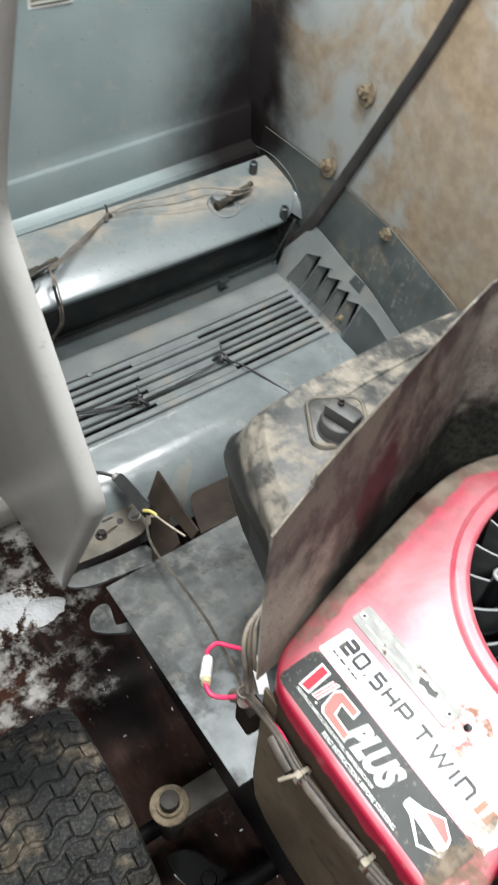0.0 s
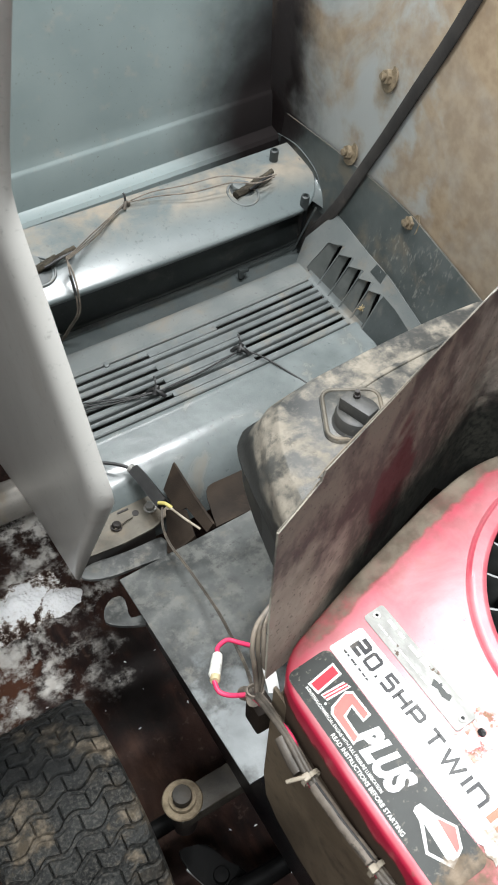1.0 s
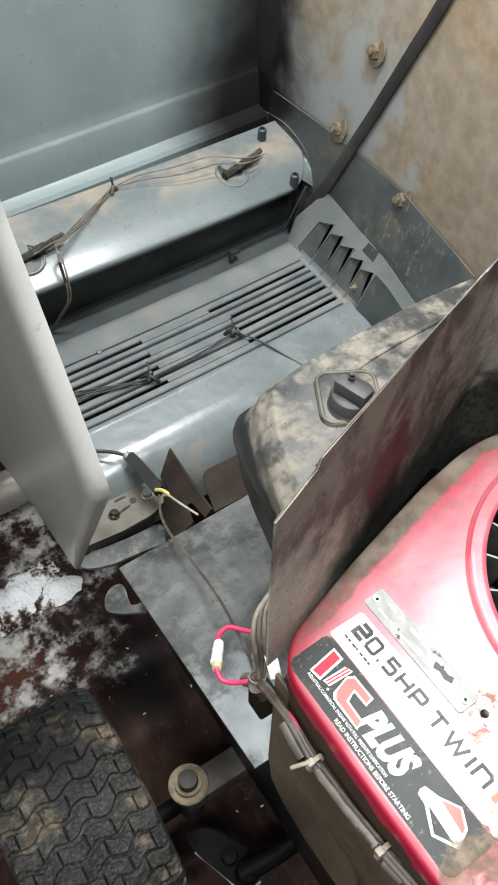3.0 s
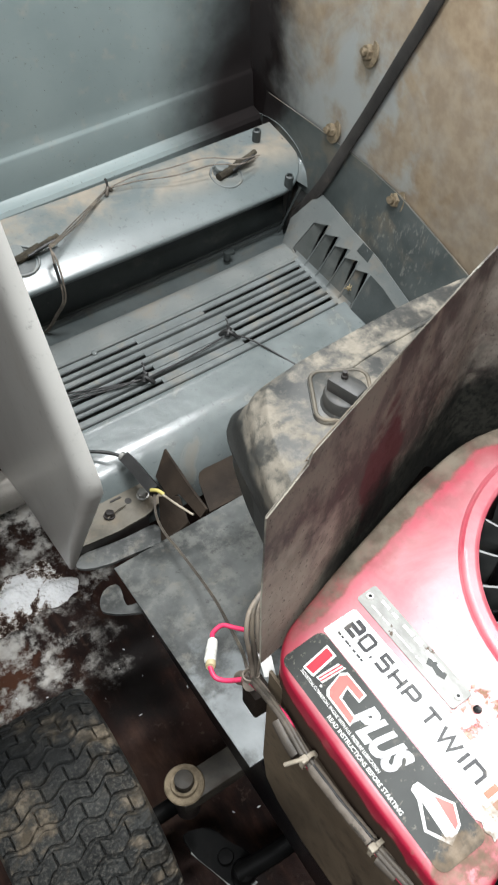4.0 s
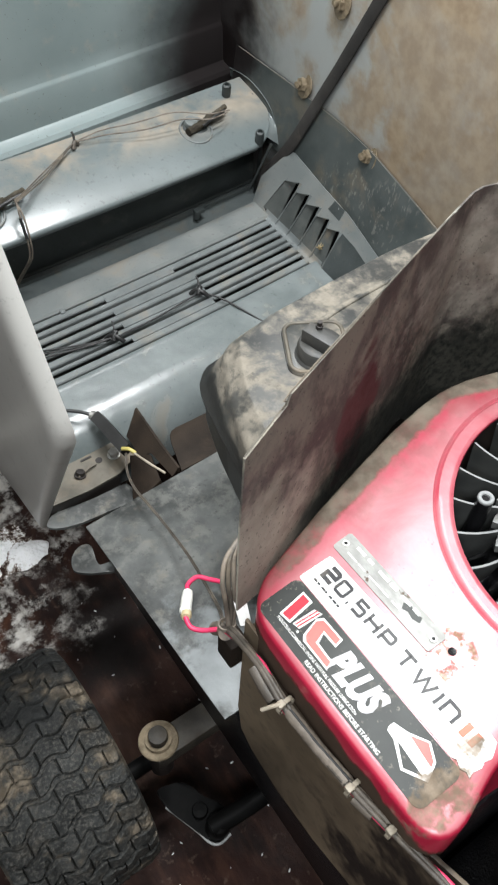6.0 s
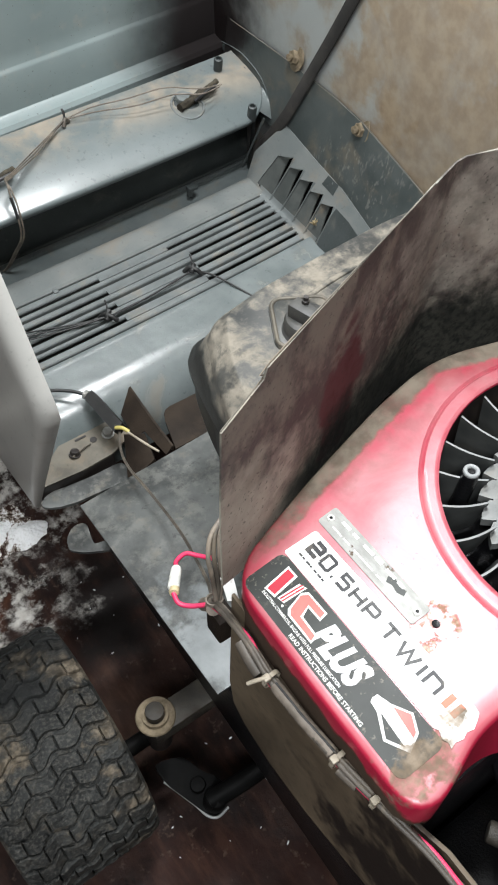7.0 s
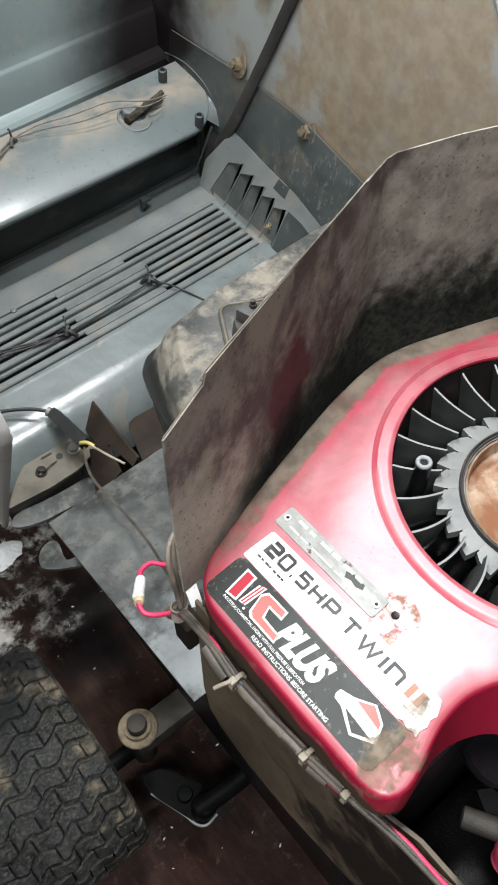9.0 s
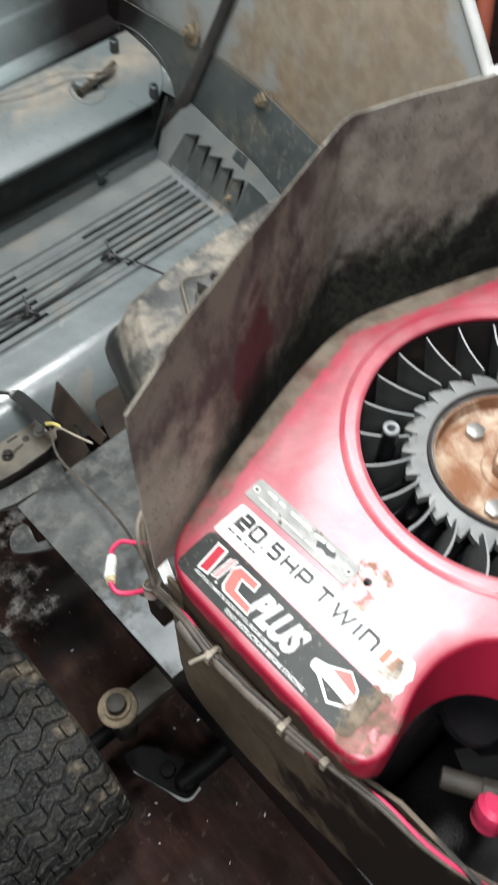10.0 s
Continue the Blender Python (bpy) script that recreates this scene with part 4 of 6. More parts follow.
for k in range(5):
    left_low, left_top = (Vector((0.4815, 1.1105, 0.4605)), CORNER) if k == 0 else (FEET[k], TIPS[k - 1].lerp(FEET[k], 0.22))
    right_low, right_top = FEET[k + 1], TIPS[k]
    face = [left_low - OUT * 0.001, left_top - OUT * 0.004]
    for t, w in ((1.0, 0.003), (0.86, 0.0225), (0.6, 0.019), (0.3, 0.0105), (0.0, 0.002)):
        face.append(right_low.lerp(right_top, t) + Vector((0, w, 0)) - OUT * (0.004 + 0.45 * w))
    # sunk faces take the darkened slate
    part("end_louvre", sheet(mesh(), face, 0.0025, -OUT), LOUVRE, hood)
    bm = mesh()
    rows = []
    for t, w in ((-0.02, 0.0022), (0.1, 0.0016), (0.4, 0.0012), (0.8, 0.0014), (1.0, 0.004)):
        p = right_low.lerp(right_top, t)
        rows.append([bm.verts.new(p + Vector((0, w, 0))), bm.verts.new(p + OUT * 0.0014), bm.verts.new(p - Vector((0, w, 0))), bm.verts.new(p - OUT * 0.012)])
    for a, c in zip(rows, rows[1:]):
        for i in range(4):
            bm.faces.new((a[i], a[(i + 1) % 4], c[(i + 1) % 4], c[i]))
    bm.faces.new(rows[0]), bm.faces.new(rows[-1])
    part("end_rib", bm, NOSE_DULL, hood)
bm = mesh()
rows = []
for k in range(25):
    y = 0.895 + 0.0079 * k
    rows.append([bm.verts.new((x, y + bow(x), slat_level(y) + dz)) for x, dz in ((0.4695, -0.006), (0.4698, 0.0002), (0.471, 0.0008), (0.4765, 0.001), (0.4795, 0.0026), (0.4822, 0.0072), (0.4842, 0.0118), (0.487, 0.008))])
for a, c in zip(rows, rows[1:]):
    for i in range(7):
        bm.faces.new((a[i], a[i + 1], c[i + 1], c[i]))
part("end_fillet", bm, NOSE_DULL, hood, "", 60)
top_edge = [CORNER, Vector((0.5348, 1.0689, 0.5765)), Vector((0.5305, 0.9858, 0.5611)), Vector((0.5273, 0.9007, 0.548)), Vector((0.5191, 0.8074, 0.5232)), Vector((0.5125, 0.735, 0.504)), Vector((0.501, 0.745, 0.481)), Vector((0.5084, 0.8241, 0.5002)), Vector((0.5115, 0.8567, 0.5095))]
notches = []
for k in range(4, -1, -1):
    notches += [TIPS[k], TIPS[k - 1].lerp(FEET[k], 0.22) if k else CORNER]
part("end_border", sheet(mesh(), top_edge + notches[:-1], 0.0035, -OUT), LEDGE, hood)
# black sheet for the dark behind the slits
part("end_well", sheet(mesh(), [(0.5, 0.88, 0.425), (0.5, 1.115, 0.435), (0.555, 1.10, 0.539), (0.555, 0.88, 0.5)], 0.003, (0.75, 0, -0.66)), ARM_GROOVE_BLACK, hood)
hole = [Vector(v) + OUT * 0.0008 for v in ((0.5287, 0.9452, 0.5544), (0.5278, 0.9138, 0.5502), (0.5188, 0.9161, 0.5299), (0.52, 0.9521, 0.5352))]
# hole drawn as a dark plate, not cut through
part("end_hole", sheet(mesh(), hole, 0.004, -OUT), CHARCOAL, hood)
part("hole_lip", tube(mesh(), [(0.5275, 0.93, 0.549), (0.5255, 0.928, 0.5455)], 0.0016, 6, 1), NOSE_DULL, hood)
part("seam_edge", tube(mesh(), [(0.5575, y, seam(y) + 0.001) for y in (1.32, 1.15, 1.05, 0.98, 0.9, 0.8, 0.7)], 0.0012, 6, 1), BRACKET, hood)
part("end_slope", sheet(mesh(), [(0.4785, 0.74, 0.432), (0.4787, 0.905, 0.439), TIPS[4], (0.5115, 0.8567, 0.5095), (0.5084, 0.8241, 0.5002), (0.501, 0.74, 0.481)], 0.003, -OUT), CHARCOAL, hood)
part("end_slope", sheet(mesh(), [(0.4785, 1.097, 0.4515), (0.4815, 1.1105, 0.4605), CORNER, (0.5348, 1.0689, 0.5765), (0.536, 1.10, 0.58), (0.502, 1.15, 0.505), (0.478, 1.145, 0.4525)], 0.003, -OUT), LEDGE, hood)
part("bay_web", sheet(mesh(), [(0.503, 1.128, 0.59), (0.506, 1.125, 0.588), (0.492, 1.178, 0.455), (0.4905, 1.181, 0.455)], 0.0015, (0.9, 0.4, 0)), CHARCOAL, hood)
# added black plate, so that the slots read as shade
part("floor_shadow_plate", box(mesh(), (-0.2, 0.79, 0.342), (0.54, 1.3, 0.346)), DARK_STEEL, hood, "dark plate added for the shade below the grille slots")

# ---- engine ----
engine = thing("engine", (0.13, 0.08, 0.45), "red vertical-shaft twin engine with open fan housing", "engine")
FAN = Vector((0.136, 0.0855, 0.858))
HUB = FAN - Vector((0.003, 0.003, 0.052))      # the hub sits low in the opening


def top_height(x, y):
    slope = 0.84 + 0.17 * (x + 0.08) - 0.025 * (y - 0.084)
    h = 0.018
    k = max(h - abs(slope - 0.858), 0) / h
    return min(slope, 0.858) - k * k * h / 4


RIM = [(-0.194, 0.012), (-0.194, 0.06), (-0.194, 0.11), (-0.193, 0.16), (-0.192, 0.2), (-0.186, 0.222), (-0.165, 0.24), (-0.085, 0.2635), (-0.04, 0.2745), (0.03, 0.291), (0.085, 0.3), (0.115, 0.3015), (0.15, 0.297), (0.207, 0.281), (0.293, 0.255), (0.40, 0.21), (0.44, 0.15),
       (0.45, 0.0), (0.43, -0.12), (0.36, -0.19), (0.2, -0.215), (0.08, -0.19), (0.01, -0.13), (-0.02, -0.06), (-0.035, -0.03), (-0.055, -0.013), (-0.085, -0.003), (-0.115, -0.005), (-0.143, -0.015), (-0.168, -0.024), (-0.187, -0.019), (-0.193, -0.006)]


def resample(points, gap):
    out, n = [], len(points)
    for i in range(n):
        a, b = Vector(points[i]), Vector(points[(i + 1) % n])
        m = max(1, round((b - a).length / gap))
        out += [a + (b - a) * k / m for k in range(m)]
    return out


def shroud_mesh():
    from mathutils import geometry as geo
    rim = resample(RIM, 0.008)
    for _ in range(2):
        rim = [(rim[i - 1] + 2 * rim[i] + rim[(i + 1) % len(rim)]) / 4 for i in range(len(rim))]
    n = len(rim)
    inward = []
    for i in range(n):
        d = (rim[(i + 1) % n] - rim[i - 1]).normalized()
        inward.append(Vector((d.y, -d.x)))
    r = 0.007
    loops = []
    for ang in (0, 30, 60, 90):
        off = r * (1 - math.cos(radians(ang)))
        loops.append(([p + q * off for p, q in zip(rim, inward)], r * (1 - math.sin(radians(ang)))))
    flat = loops[-1][0]
    circles = [[Vector((FAN.x + rr * math.cos(2 * math.pi * k / 96), FAN.y + rr * math.sin(2 * math.pi * k / 96))) for k in range(96)] for rr in (0.1575, 0.16, 0.1625, 0.1655, 0.1695, 0.1722, 0.1749, 0.183)]
    pts = flat + sum(circles, [])
    edges, base = [], 0
    for loop in [flat] + circles:
        m = len(loop)
        edges += [(base + k, base + (k + 1) % m) for k in range(m)]
        base += m
    inside = []
    for i in range(56):
        for j in range(46):
            p = Vector((-0.2 + 0.012 * i, -0.21 + 0.012 * j))
            d = (p - FAN.xy).length
            if d > 0.203 and min((p - q).length for q in flat) > 0.008:
                c, odd = p, False
                for a in range(len(flat)):
                    u, v = flat[a], flat[(a + 1) % len(flat)]
                    if (u.y > c.y) != (v.y > c.y) and c.x < (v.x - u.x) * (c.y - u.y) / (v.y - u.y) + u.x:
                        odd = not odd
                if odd:
                    inside.append(p)
    verts, _, faces, _, _, _ = geo.delaunay_2d_cdt(pts + inside, edges, [], 0, 1e-6)
    bm = mesh()
    made = []
    for p in verts:
        d = (p - FAN.xy).length
        z = top_height(p.x, p.y) - (0.0018 if abs(d - 0.1722) < 0.0012 else 0)
        made.append(bm.verts.new((p.x, p.y, z)))
    for f in faces:
        c = sum((verts[i] for i in f), Vector((0, 0))) / len(f)
        odd = False
        for a in range(len(flat)):
            u, v = flat[a], flat[(a + 1) % len(flat)]
            if (u.y > c.y) != (v.y > c.y) and c.x < (v.x - u.x) * (c.y - u.y) / (v.y - u.y) + u.x:
                odd = not odd
        if odd and (c - FAN.xy).length > 0.1565:
            bm.faces.new([made[i] for i in f])
    # the rounded shoulder and the skirt
    near_key = {(round(v.co.x, 5), round(v.co.y, 5)): v for v in bm.verts}
    last = [near_key.get((round(p.x, 5), round(p.y, 5))) for p in flat]
    for loop, drop in reversed(loops[:-1]):
        row = [bm.verts.new((p.x, p.y, top_height(q.x, q.y) - drop)) for p, q in zip(loop, flat)]
        for i in range(n):
            j = (i + 1) % n
            bm.faces.new((last[i], last[j], row[j], row[i]))
        last = row
    row = []
    for v, d in zip(last, inward):
        rear = max(0.0, min(1.0, (v.co.x + 0.175) / 0.14)) if v.co.y < 0.03 and v.co.x < 0.1 else 0.0
        out = v.co.xy - d * 0.015 * rear
        row.append(bm.verts.new((out.x, out.y, v.co.z - (0.055 if v.co.x < -0.19 else 0.072 + 0.012 * rear))))
    for i in range(n):
        j = (i + 1) % n
        bm.faces.new((last[i], last[j], row[j], row[i]))
    # the turned-down lip of the opening
    lip = sorted([v for v in bm.verts if abs((v.co.xy - FAN.xy).length - 0.1575) < 0.0005], key=lambda v: math.atan2(v.co.y - FAN.y, v.co.x - FAN.x))
    for rr, dz in ((0.1555, 0.001), (0.1548, 0.003), (0.1555, 0.006), (0.1575, 0.008)):
        new_row = [bm.verts.new((FAN.x + (v.co.x - FAN.x) * rr / (v.co.xy - FAN.xy).length, FAN.y + (v.co.y - FAN.y) * rr / (v.co.xy - FAN.xy).length, top_height(v.co.x, v.co.y) - dz)) for v in lip]
        for i in range(len(lip)):
            j = (i + 1) % len(lip)
            bm.faces.new((lip[i], lip[j], new_row[j], new_row[i]))
        lip = new_row
    return bm


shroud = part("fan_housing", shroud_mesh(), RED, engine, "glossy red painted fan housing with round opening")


def flat_decal(points, lift):
    """A thin film lying on the sloping top of the fan housing, from (x, y) places."""
    bm = mesh()
    low = [bm.verts.new((x, y, top_height(x, y) + 0.0002)) for x, y in points]
    high = [bm.verts.new((x, y, top_height(x, y) + lift)) for x, y in points]
    bm.faces.new(high)
    for i in range(len(points)):
        j = (i + 1) % len(points)
        bm.faces.new((low[i], low[j], high[j], high[i]))
    return bm


def lettering(text, x, y0, y1, size, lift, slant=0.0, bold=0.012):
    """Raised film letters: the line runs towards -y from y0 to y1, standing on x."""
    curve = bpy.data.curves.new("letters", "FONT")
    curve.body, curve.size, curve.shear, curve.resolution_u, curve.offset = text, 1.0, slant, 3, bold
    ob = bpy.data.objects.new("letters", curve)
    scene.collection.objects.link(ob)
    bpy.context.view_layer.update()
    data = ob.evaluated_get(bpy.context.evaluated_depsgraph_get()).to_mesh()
    bm = mesh()
    bm.from_mesh(data)
    bpy.data.objects.remove(ob)
    lo, hi = min(v.co.x for v in bm.verts), max(v.co.x for v in bm.verts)
    top = max(v.co.y for v in bm.verts)
    for v in bm.verts:
        px, py = x + v.co.y / top * size, y0 + (y1 - y0) * (v.co.x - lo) / (hi - lo)
        v.co = (px, py, top_height(px, py) + lift)
    return bm


def round_rect(x0, x1, y0, y1, r, n=5):
    out = []
    for cx, cy, a in ((x1 - r, y1 - r, 0), (x0 + r, y1 - r, 90), (x0 + r, y0 + r, 180), (x1 - r, y0 + r, 270)):
        out += [(cx + r * math.cos(radians(a + 90 * k / n)), cy + r * math.sin(radians(a + 90 * k / n))) for k in range(n + 1)]
    return out


black = part("black_decal", flat_decal(round_rect(-0.1855, -0.1395, 0.006, 0.2195, 0.008), 0.0005), INK_BLACK, shroud, "scuffed black decal")
white = part("white_decal", flat_decal([(-0.1055, 0.2178), (-0.1375, 0.2192), (-0.139, 0.2175), (-0.1385, 0.1), (-0.138, 0.04), (-0.139, 0.022), (-0.1365, 0.0175), (-0.1395, 0.011), (-0.137, 0.006), (-0.1385, 0.0015), (-0.133, 0.003), (-0.126, 0.0012), (-0.121, 0.0035), (-0.1145, 0.0018), (-0.1085, 0.005), (-0.103, 0.0085), (-0.102, 0.016), (-0.102, 0.1), (-0.1035, 0.2155)], 0.001), INK_WHITE, shroud, "white decal strip, torn at one end")
plate = part("maker_plate", flat_decal(round_rect(-0.0962, -0.0745, 0.0955, 0.2248, 0.003), 0.0012), SILVER, shroud, "scratched silver plate")
part("eyelet", lathe(mesh(), [(0.0016, 0.0002), (0.0018, 0.0016), (0.0034, 0.0015), (0.0038, 0.0)], (-0.0855, 0.2185, top_height(-0.0855, 0.2185) + 0.001), n=18), CONNECTOR, plate)
# dark discs give the eyelets their shaded holes
part("eyelet_hole", cyl(mesh(), (-0.0855, 0.2185, top_height(-0.0855, 0.2185) + 0.0013), 0.0017, 0.0006, n=14), OILY, plate)
part("eyelet", lathe(mesh(), [(0.0016, 0.0002), (0.0018, 0.0016), (0.0034, 0.0015), (0.0038, 0.0)], (-0.085, 0.1015, top_height(-0.085, 0.1015) + 0.001), n=18), CONNECTOR, plate)
part("eyelet_hole", cyl(mesh(), (-0.085, 0.1015, top_height(-0.085, 0.1015) + 0.0013), 0.0017, 0.0006, n=14), OILY, plate)
# square letters drawn in strokes: (width, strokes as (across, up) corners)
GLYPHS = {"2": (1.0, [[(0, 1), (0.85, 1), (1, 0.9), (1, 0.5), (0, 0.5), (0, 0), (1, 0)]]), "0": (1.0, [[(0, 0.1), (0, 0.9), (0.12, 1), (0.88, 1), (1, 0.9), (1, 0.1), (0.88, 0), (0.12, 0), (0, 0.1)]]), ".": (0.16, [[(0, 0), (0.16, 0)]]),
          "5": (0.95, [[(0.95, 1), (0, 1), (0, 0.58), (0.85, 0.58), (0.95, 0.48), (0.95, 0.1), (0.85, 0), (0, 0)]]), "H": (1.0, [[(0, 0), (0, 1)], [(1, 0), (1, 1)], [(0, 0.5), (1, 0.5)]]), "P": (1.0, [[(0, 0), (0, 1), (0.88, 1), (1, 0.88), (1, 0.5), (0.88, 0.42), (0, 0.42)]]),
          "T": (1.15, [[(0, 1), (1.15, 1)], [(0.575, 0), (0.575, 1)]]), "W": (1.6, [[(0, 1), (0.4, 0), (0.8, 0.95), (1.2, 0), (1.6, 1)]]), "I": (0.1, [[(0.05, 0), (0.05, 1)]]), "N": (1.05, [[(0, 0), (0, 1), (0.85, 1), (1.05, 0.82), (1.05, 0)]])}


def stroke_letters(text, x, y0, y1, size, lift):
    """Square film letters in one line towards -y, strokes mitred at their corners."""
    total = sum(GLYPHS[ch][0] + 0.5 if ch != " " else 0.55 for ch in text) - 0.5
    scale = (y0 - y1) / total
    bm, at = mesh(), 0.0
    for ch in text:
        if ch == " ":
            at += 0.55
            continue
        wide, strokes = GLYPHS[ch]
        half = 0.002 if ch in "2" else 0.0015
        for line in strokes:
            pts = [Vector((x + v * size, y0 - (at + u) * scale)) for u, v in line]
            sides = []
            for k, p in enumerate(pts):
                a = (p - pts[k - 1]).normalized() if k else (pts[1] - p).normalized()
                c = (pts[k + 1] - p).normalized() if k + 1 < len(pts) else a
                m = (Vector((-a.y, a.x)) + Vector((-c.y, c.x))).normalized()
                m *= half / max(0.5, m.dot(Vector((-a.y, a.x))))
                sides.append((p + m, p - m))
            rows = [[bm.verts.new((s.x, s.y, top_height(s.x, s.y) + lift)) for s in pair] for pair in sides]
            for r, s in zip(rows, rows[1:]):
                bm.faces.new((r[0], r[1], s[1], s[0]))
        at += wide + 0.5
    bmesh.ops.recalc_face_normals(bm, faces=bm.faces)
    return bm


for text, start, end in (("20.5", 0.2068, 0.1555), ("HP", 0.149, 0.1195), ("TWIN", 0.1088, 0.0412)):
    part("letters", stroke_letters(text, -0.1215, start, end, 0.0122, 0.0014), INK_GREY, white)
part("letters", lettering("II", -0.1212, 0.0325, 0.0168, 0.0122, 0.0014, 0.0, 0.02), INK_TAN, white)
part("letters", lettering("READ INSTRUCTIONS BEFORE STARTING", -0.1835, 0.153, 0.057, 0.0037, 0.0009), INK_WHITE, black)
part("letters", lettering("INDUSTRIAL/COMMERCIAL ENGINE WITH FULL PRESSURE LUBRICATION", -0.1775, 0.2, 0.092, 0.0029, 0.0009), INK_WHITE, black)
part("letters", lettering("PLUS", -0.170, 0.1425, 0.082, 0.0245, 0.0009, 0.3, 0.06), INK_PALE, black)
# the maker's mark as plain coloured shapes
part("mark", flat_decal([(-0.1736, 0.2016), (-0.1445, 0.2048), (-0.1442, 0.1916), (-0.1718, 0.1886)], 0.0009), INK_WHITE, black)
part("mark", flat_decal([(-0.1716, 0.1998), (-0.1465, 0.2026), (-0.1462, 0.1938), (-0.1702, 0.1908)], 0.0012), INK_RED, black)
part("mark", flat_decal([(-0.1701, 0.1868), (-0.1474, 0.1852), (-0.1444, 0.1774), (-0.1686, 0.1792)], 0.0009), INK_WHITE, black)
for y in (0.1846, 0.1818):
    part("mark", flat_decal([(-0.1690, y + 0.0006), (-0.1462, y - 0.0016), (-0.1458, y - 0.003), (-0.1688, y - 0.0008)], 0.0012), INK_RED, black)
part("mark_dot", cyl(mesh(), (-0.1712, 0.178, top_height(-0.1712, 0.178) + 0.0003), 0.0012, 0.0007, n=12), INK_WHITE, black)


def hook(shrink, lift):
    """The open, slanting loop of the mark."""
    a, w = shrink, 0.0092 - 2 * shrink
    outer = [(-0.1725 + a, 0.1682 - a), (-0.1690 + a, 0.1728 - a), (-0.1512 - a, 0.1772 - a), (-0.1455 - a, 0.1735 - a), (-0.1450 - a, 0.1478 + a)]
    inner = [(-0.1450 - a - w, 0.1465 + a), (-0.1455 - a - w, 0.1625 + a), (-0.1632 + w - 0.0092 + a, 0.1585 + a), (-0.1640 + w - 0.0092 + a, 0.1375 + a), (-0.1725 + a, 0.1355 + a)]
    return flat_decal(outer + inner, lift)


part("mark", hook(0.0, 0.0009), INK_WHITE, black)
part("mark", hook(0.0018, 0.0012), INK_PINK, black)
part("mark", flat_decal([(-0.1643, 0.0672), (-0.161, 0.069), (-0.1562, 0.0686), (-0.1524, 0.056), (-0.1432, 0.0396), (-0.1505, 0.0252), (-0.1655, 0.0178), (-0.176, 0.0376), (-0.1652, 0.0585)], 0.0009), INK_WHITE, black, "pale diamond-shaped mark")
part("mark", flat_decal([(-0.1528, 0.0528), (-0.1452, 0.0398), (-0.1518, 0.027), (-0.1562, 0.0248)], 0.0012), INK_PINK, black)
part("mark", flat_decal([(-0.1634, 0.0556), (-0.1657, 0.0238), (-0.1735, 0.0376)], 0.0012), INK_BLACK, black)
for k, w in enumerate((0.0026, 0.0018, 0.0024, 0.003, 0.0016, 0.0026, 0.002, 0.0028)):
    y, x = 0.0615 - 0.0046 * k, -0.1594 - 0.0003 * k
    part("print_bar", flat_decal([(x - 0.0007, y), (x + 0.0007, y), (x + 0.0006, y - w), (x - 0.0008, y - w)], 0.0013), STEEL, black)
for k, w in enumerate((0.0042, 0.0028, 0.005, 0.0022, 0.0036, 0.0045, 0.003)):
    y = 0.209 - 0.0054 * k
    part("print_bar", flat_decal([(-0.1302, y), (-0.1284, y), (-0.1284, y - w), (-0.1302, y - w)], 0.0013), INK_GREY, white)
for k, w in enumerate((0.011, 0.007, 0.013, 0.009, 0.012, 0.008)):
    y = 0.2085 - 0.0152 * k
    part("print_bar", flat_decal([(-0.0812, y), (-0.0782, y), (-0.0782, y - w), (-0.0812, y - w)], 0.0016), INK_WHITE, plate)
    part("print_bar", flat_decal([(-0.0905, y + 0.002), (-0.089, y + 0.002), (-0.089, y - w), (-0.0905, y - w)], 0.0016), INK_WHITE, plate)
part("tear", flat_decal([(-0.0825, 0.142), (-0.0795, 0.135), (-0.0815, 0.128), (-0.0795, 0.121), (-0.0845, 0.119), (-0.087, 0.126), (-0.0855, 0.133), (-0.0875, 0.139)], 0.0015), INK_BLACK, plate)
# flush dark disc in place of the hole's shade
part("screw_hole", lathe(mesh(), [(0.0, 0.0006), (0.0026, 0.0007), (0.0034, 0.0009), (0.0038, 0.0)], (-0.0795, 0.084, 0.8404), n=16), OILY, shroud)

# fan
fan = part("flywheel", lathe(mesh(), [(0.0, 0.745), (0.162, 0.745), (0.162, 0.76), (0.085, 0.765), (0.085, 0.79), (0.0, 0.79)], (FAN.x, FAN.y, 0), n=64), OILY, engine, "black fan wheel")
BLADES = 25


def blade():
    bm = mesh()
    rows = []
    for k in range(9):
        t = k / 8
        r, a = 0.1545 - 0.05 * t, -radians(5.5) * t ** 2.4
        p = Vector((r * math.cos(a), r * math.sin(a), 0))
        d = Vector((-math.sin(a), math.cos(a), 0)) * 0.0011
        swing = Vector((math.sin(a), -math.cos(a), 0)) * 0.012
        top = -0.012 - 0.014 * t
        rows.append([bm.verts.new(p + d + Vector((0, 0, top))), bm.verts.new(p - d + Vector((0, 0, top))), bm.verts.new(p - d + swing + Vector((0.0, 0, -0.085))), bm.verts.new(p + d + swing + Vector((0, 0, -0.085)))])
    for a, b in zip(rows, rows[1:]):
        for i in range(4):
            bm.faces.new((a[i], a[(i + 1) % 4], b[(i + 1) % 4], b[i]))
    bm.faces.new(rows[0]), bm.faces.new(rows[-1])
    bmesh.ops.recalc_face_normals(bm, faces=bm.faces)
    data = finish(bm, "blade", FAN_GREY)
    # upward edges get the pale tone, sides the dark one
    data.materials.append(ALUMINIUM_PALE)
    for f in data.polygons:
        f.material_index = 1 if f.normal.z > 0.7 else 0
    return data


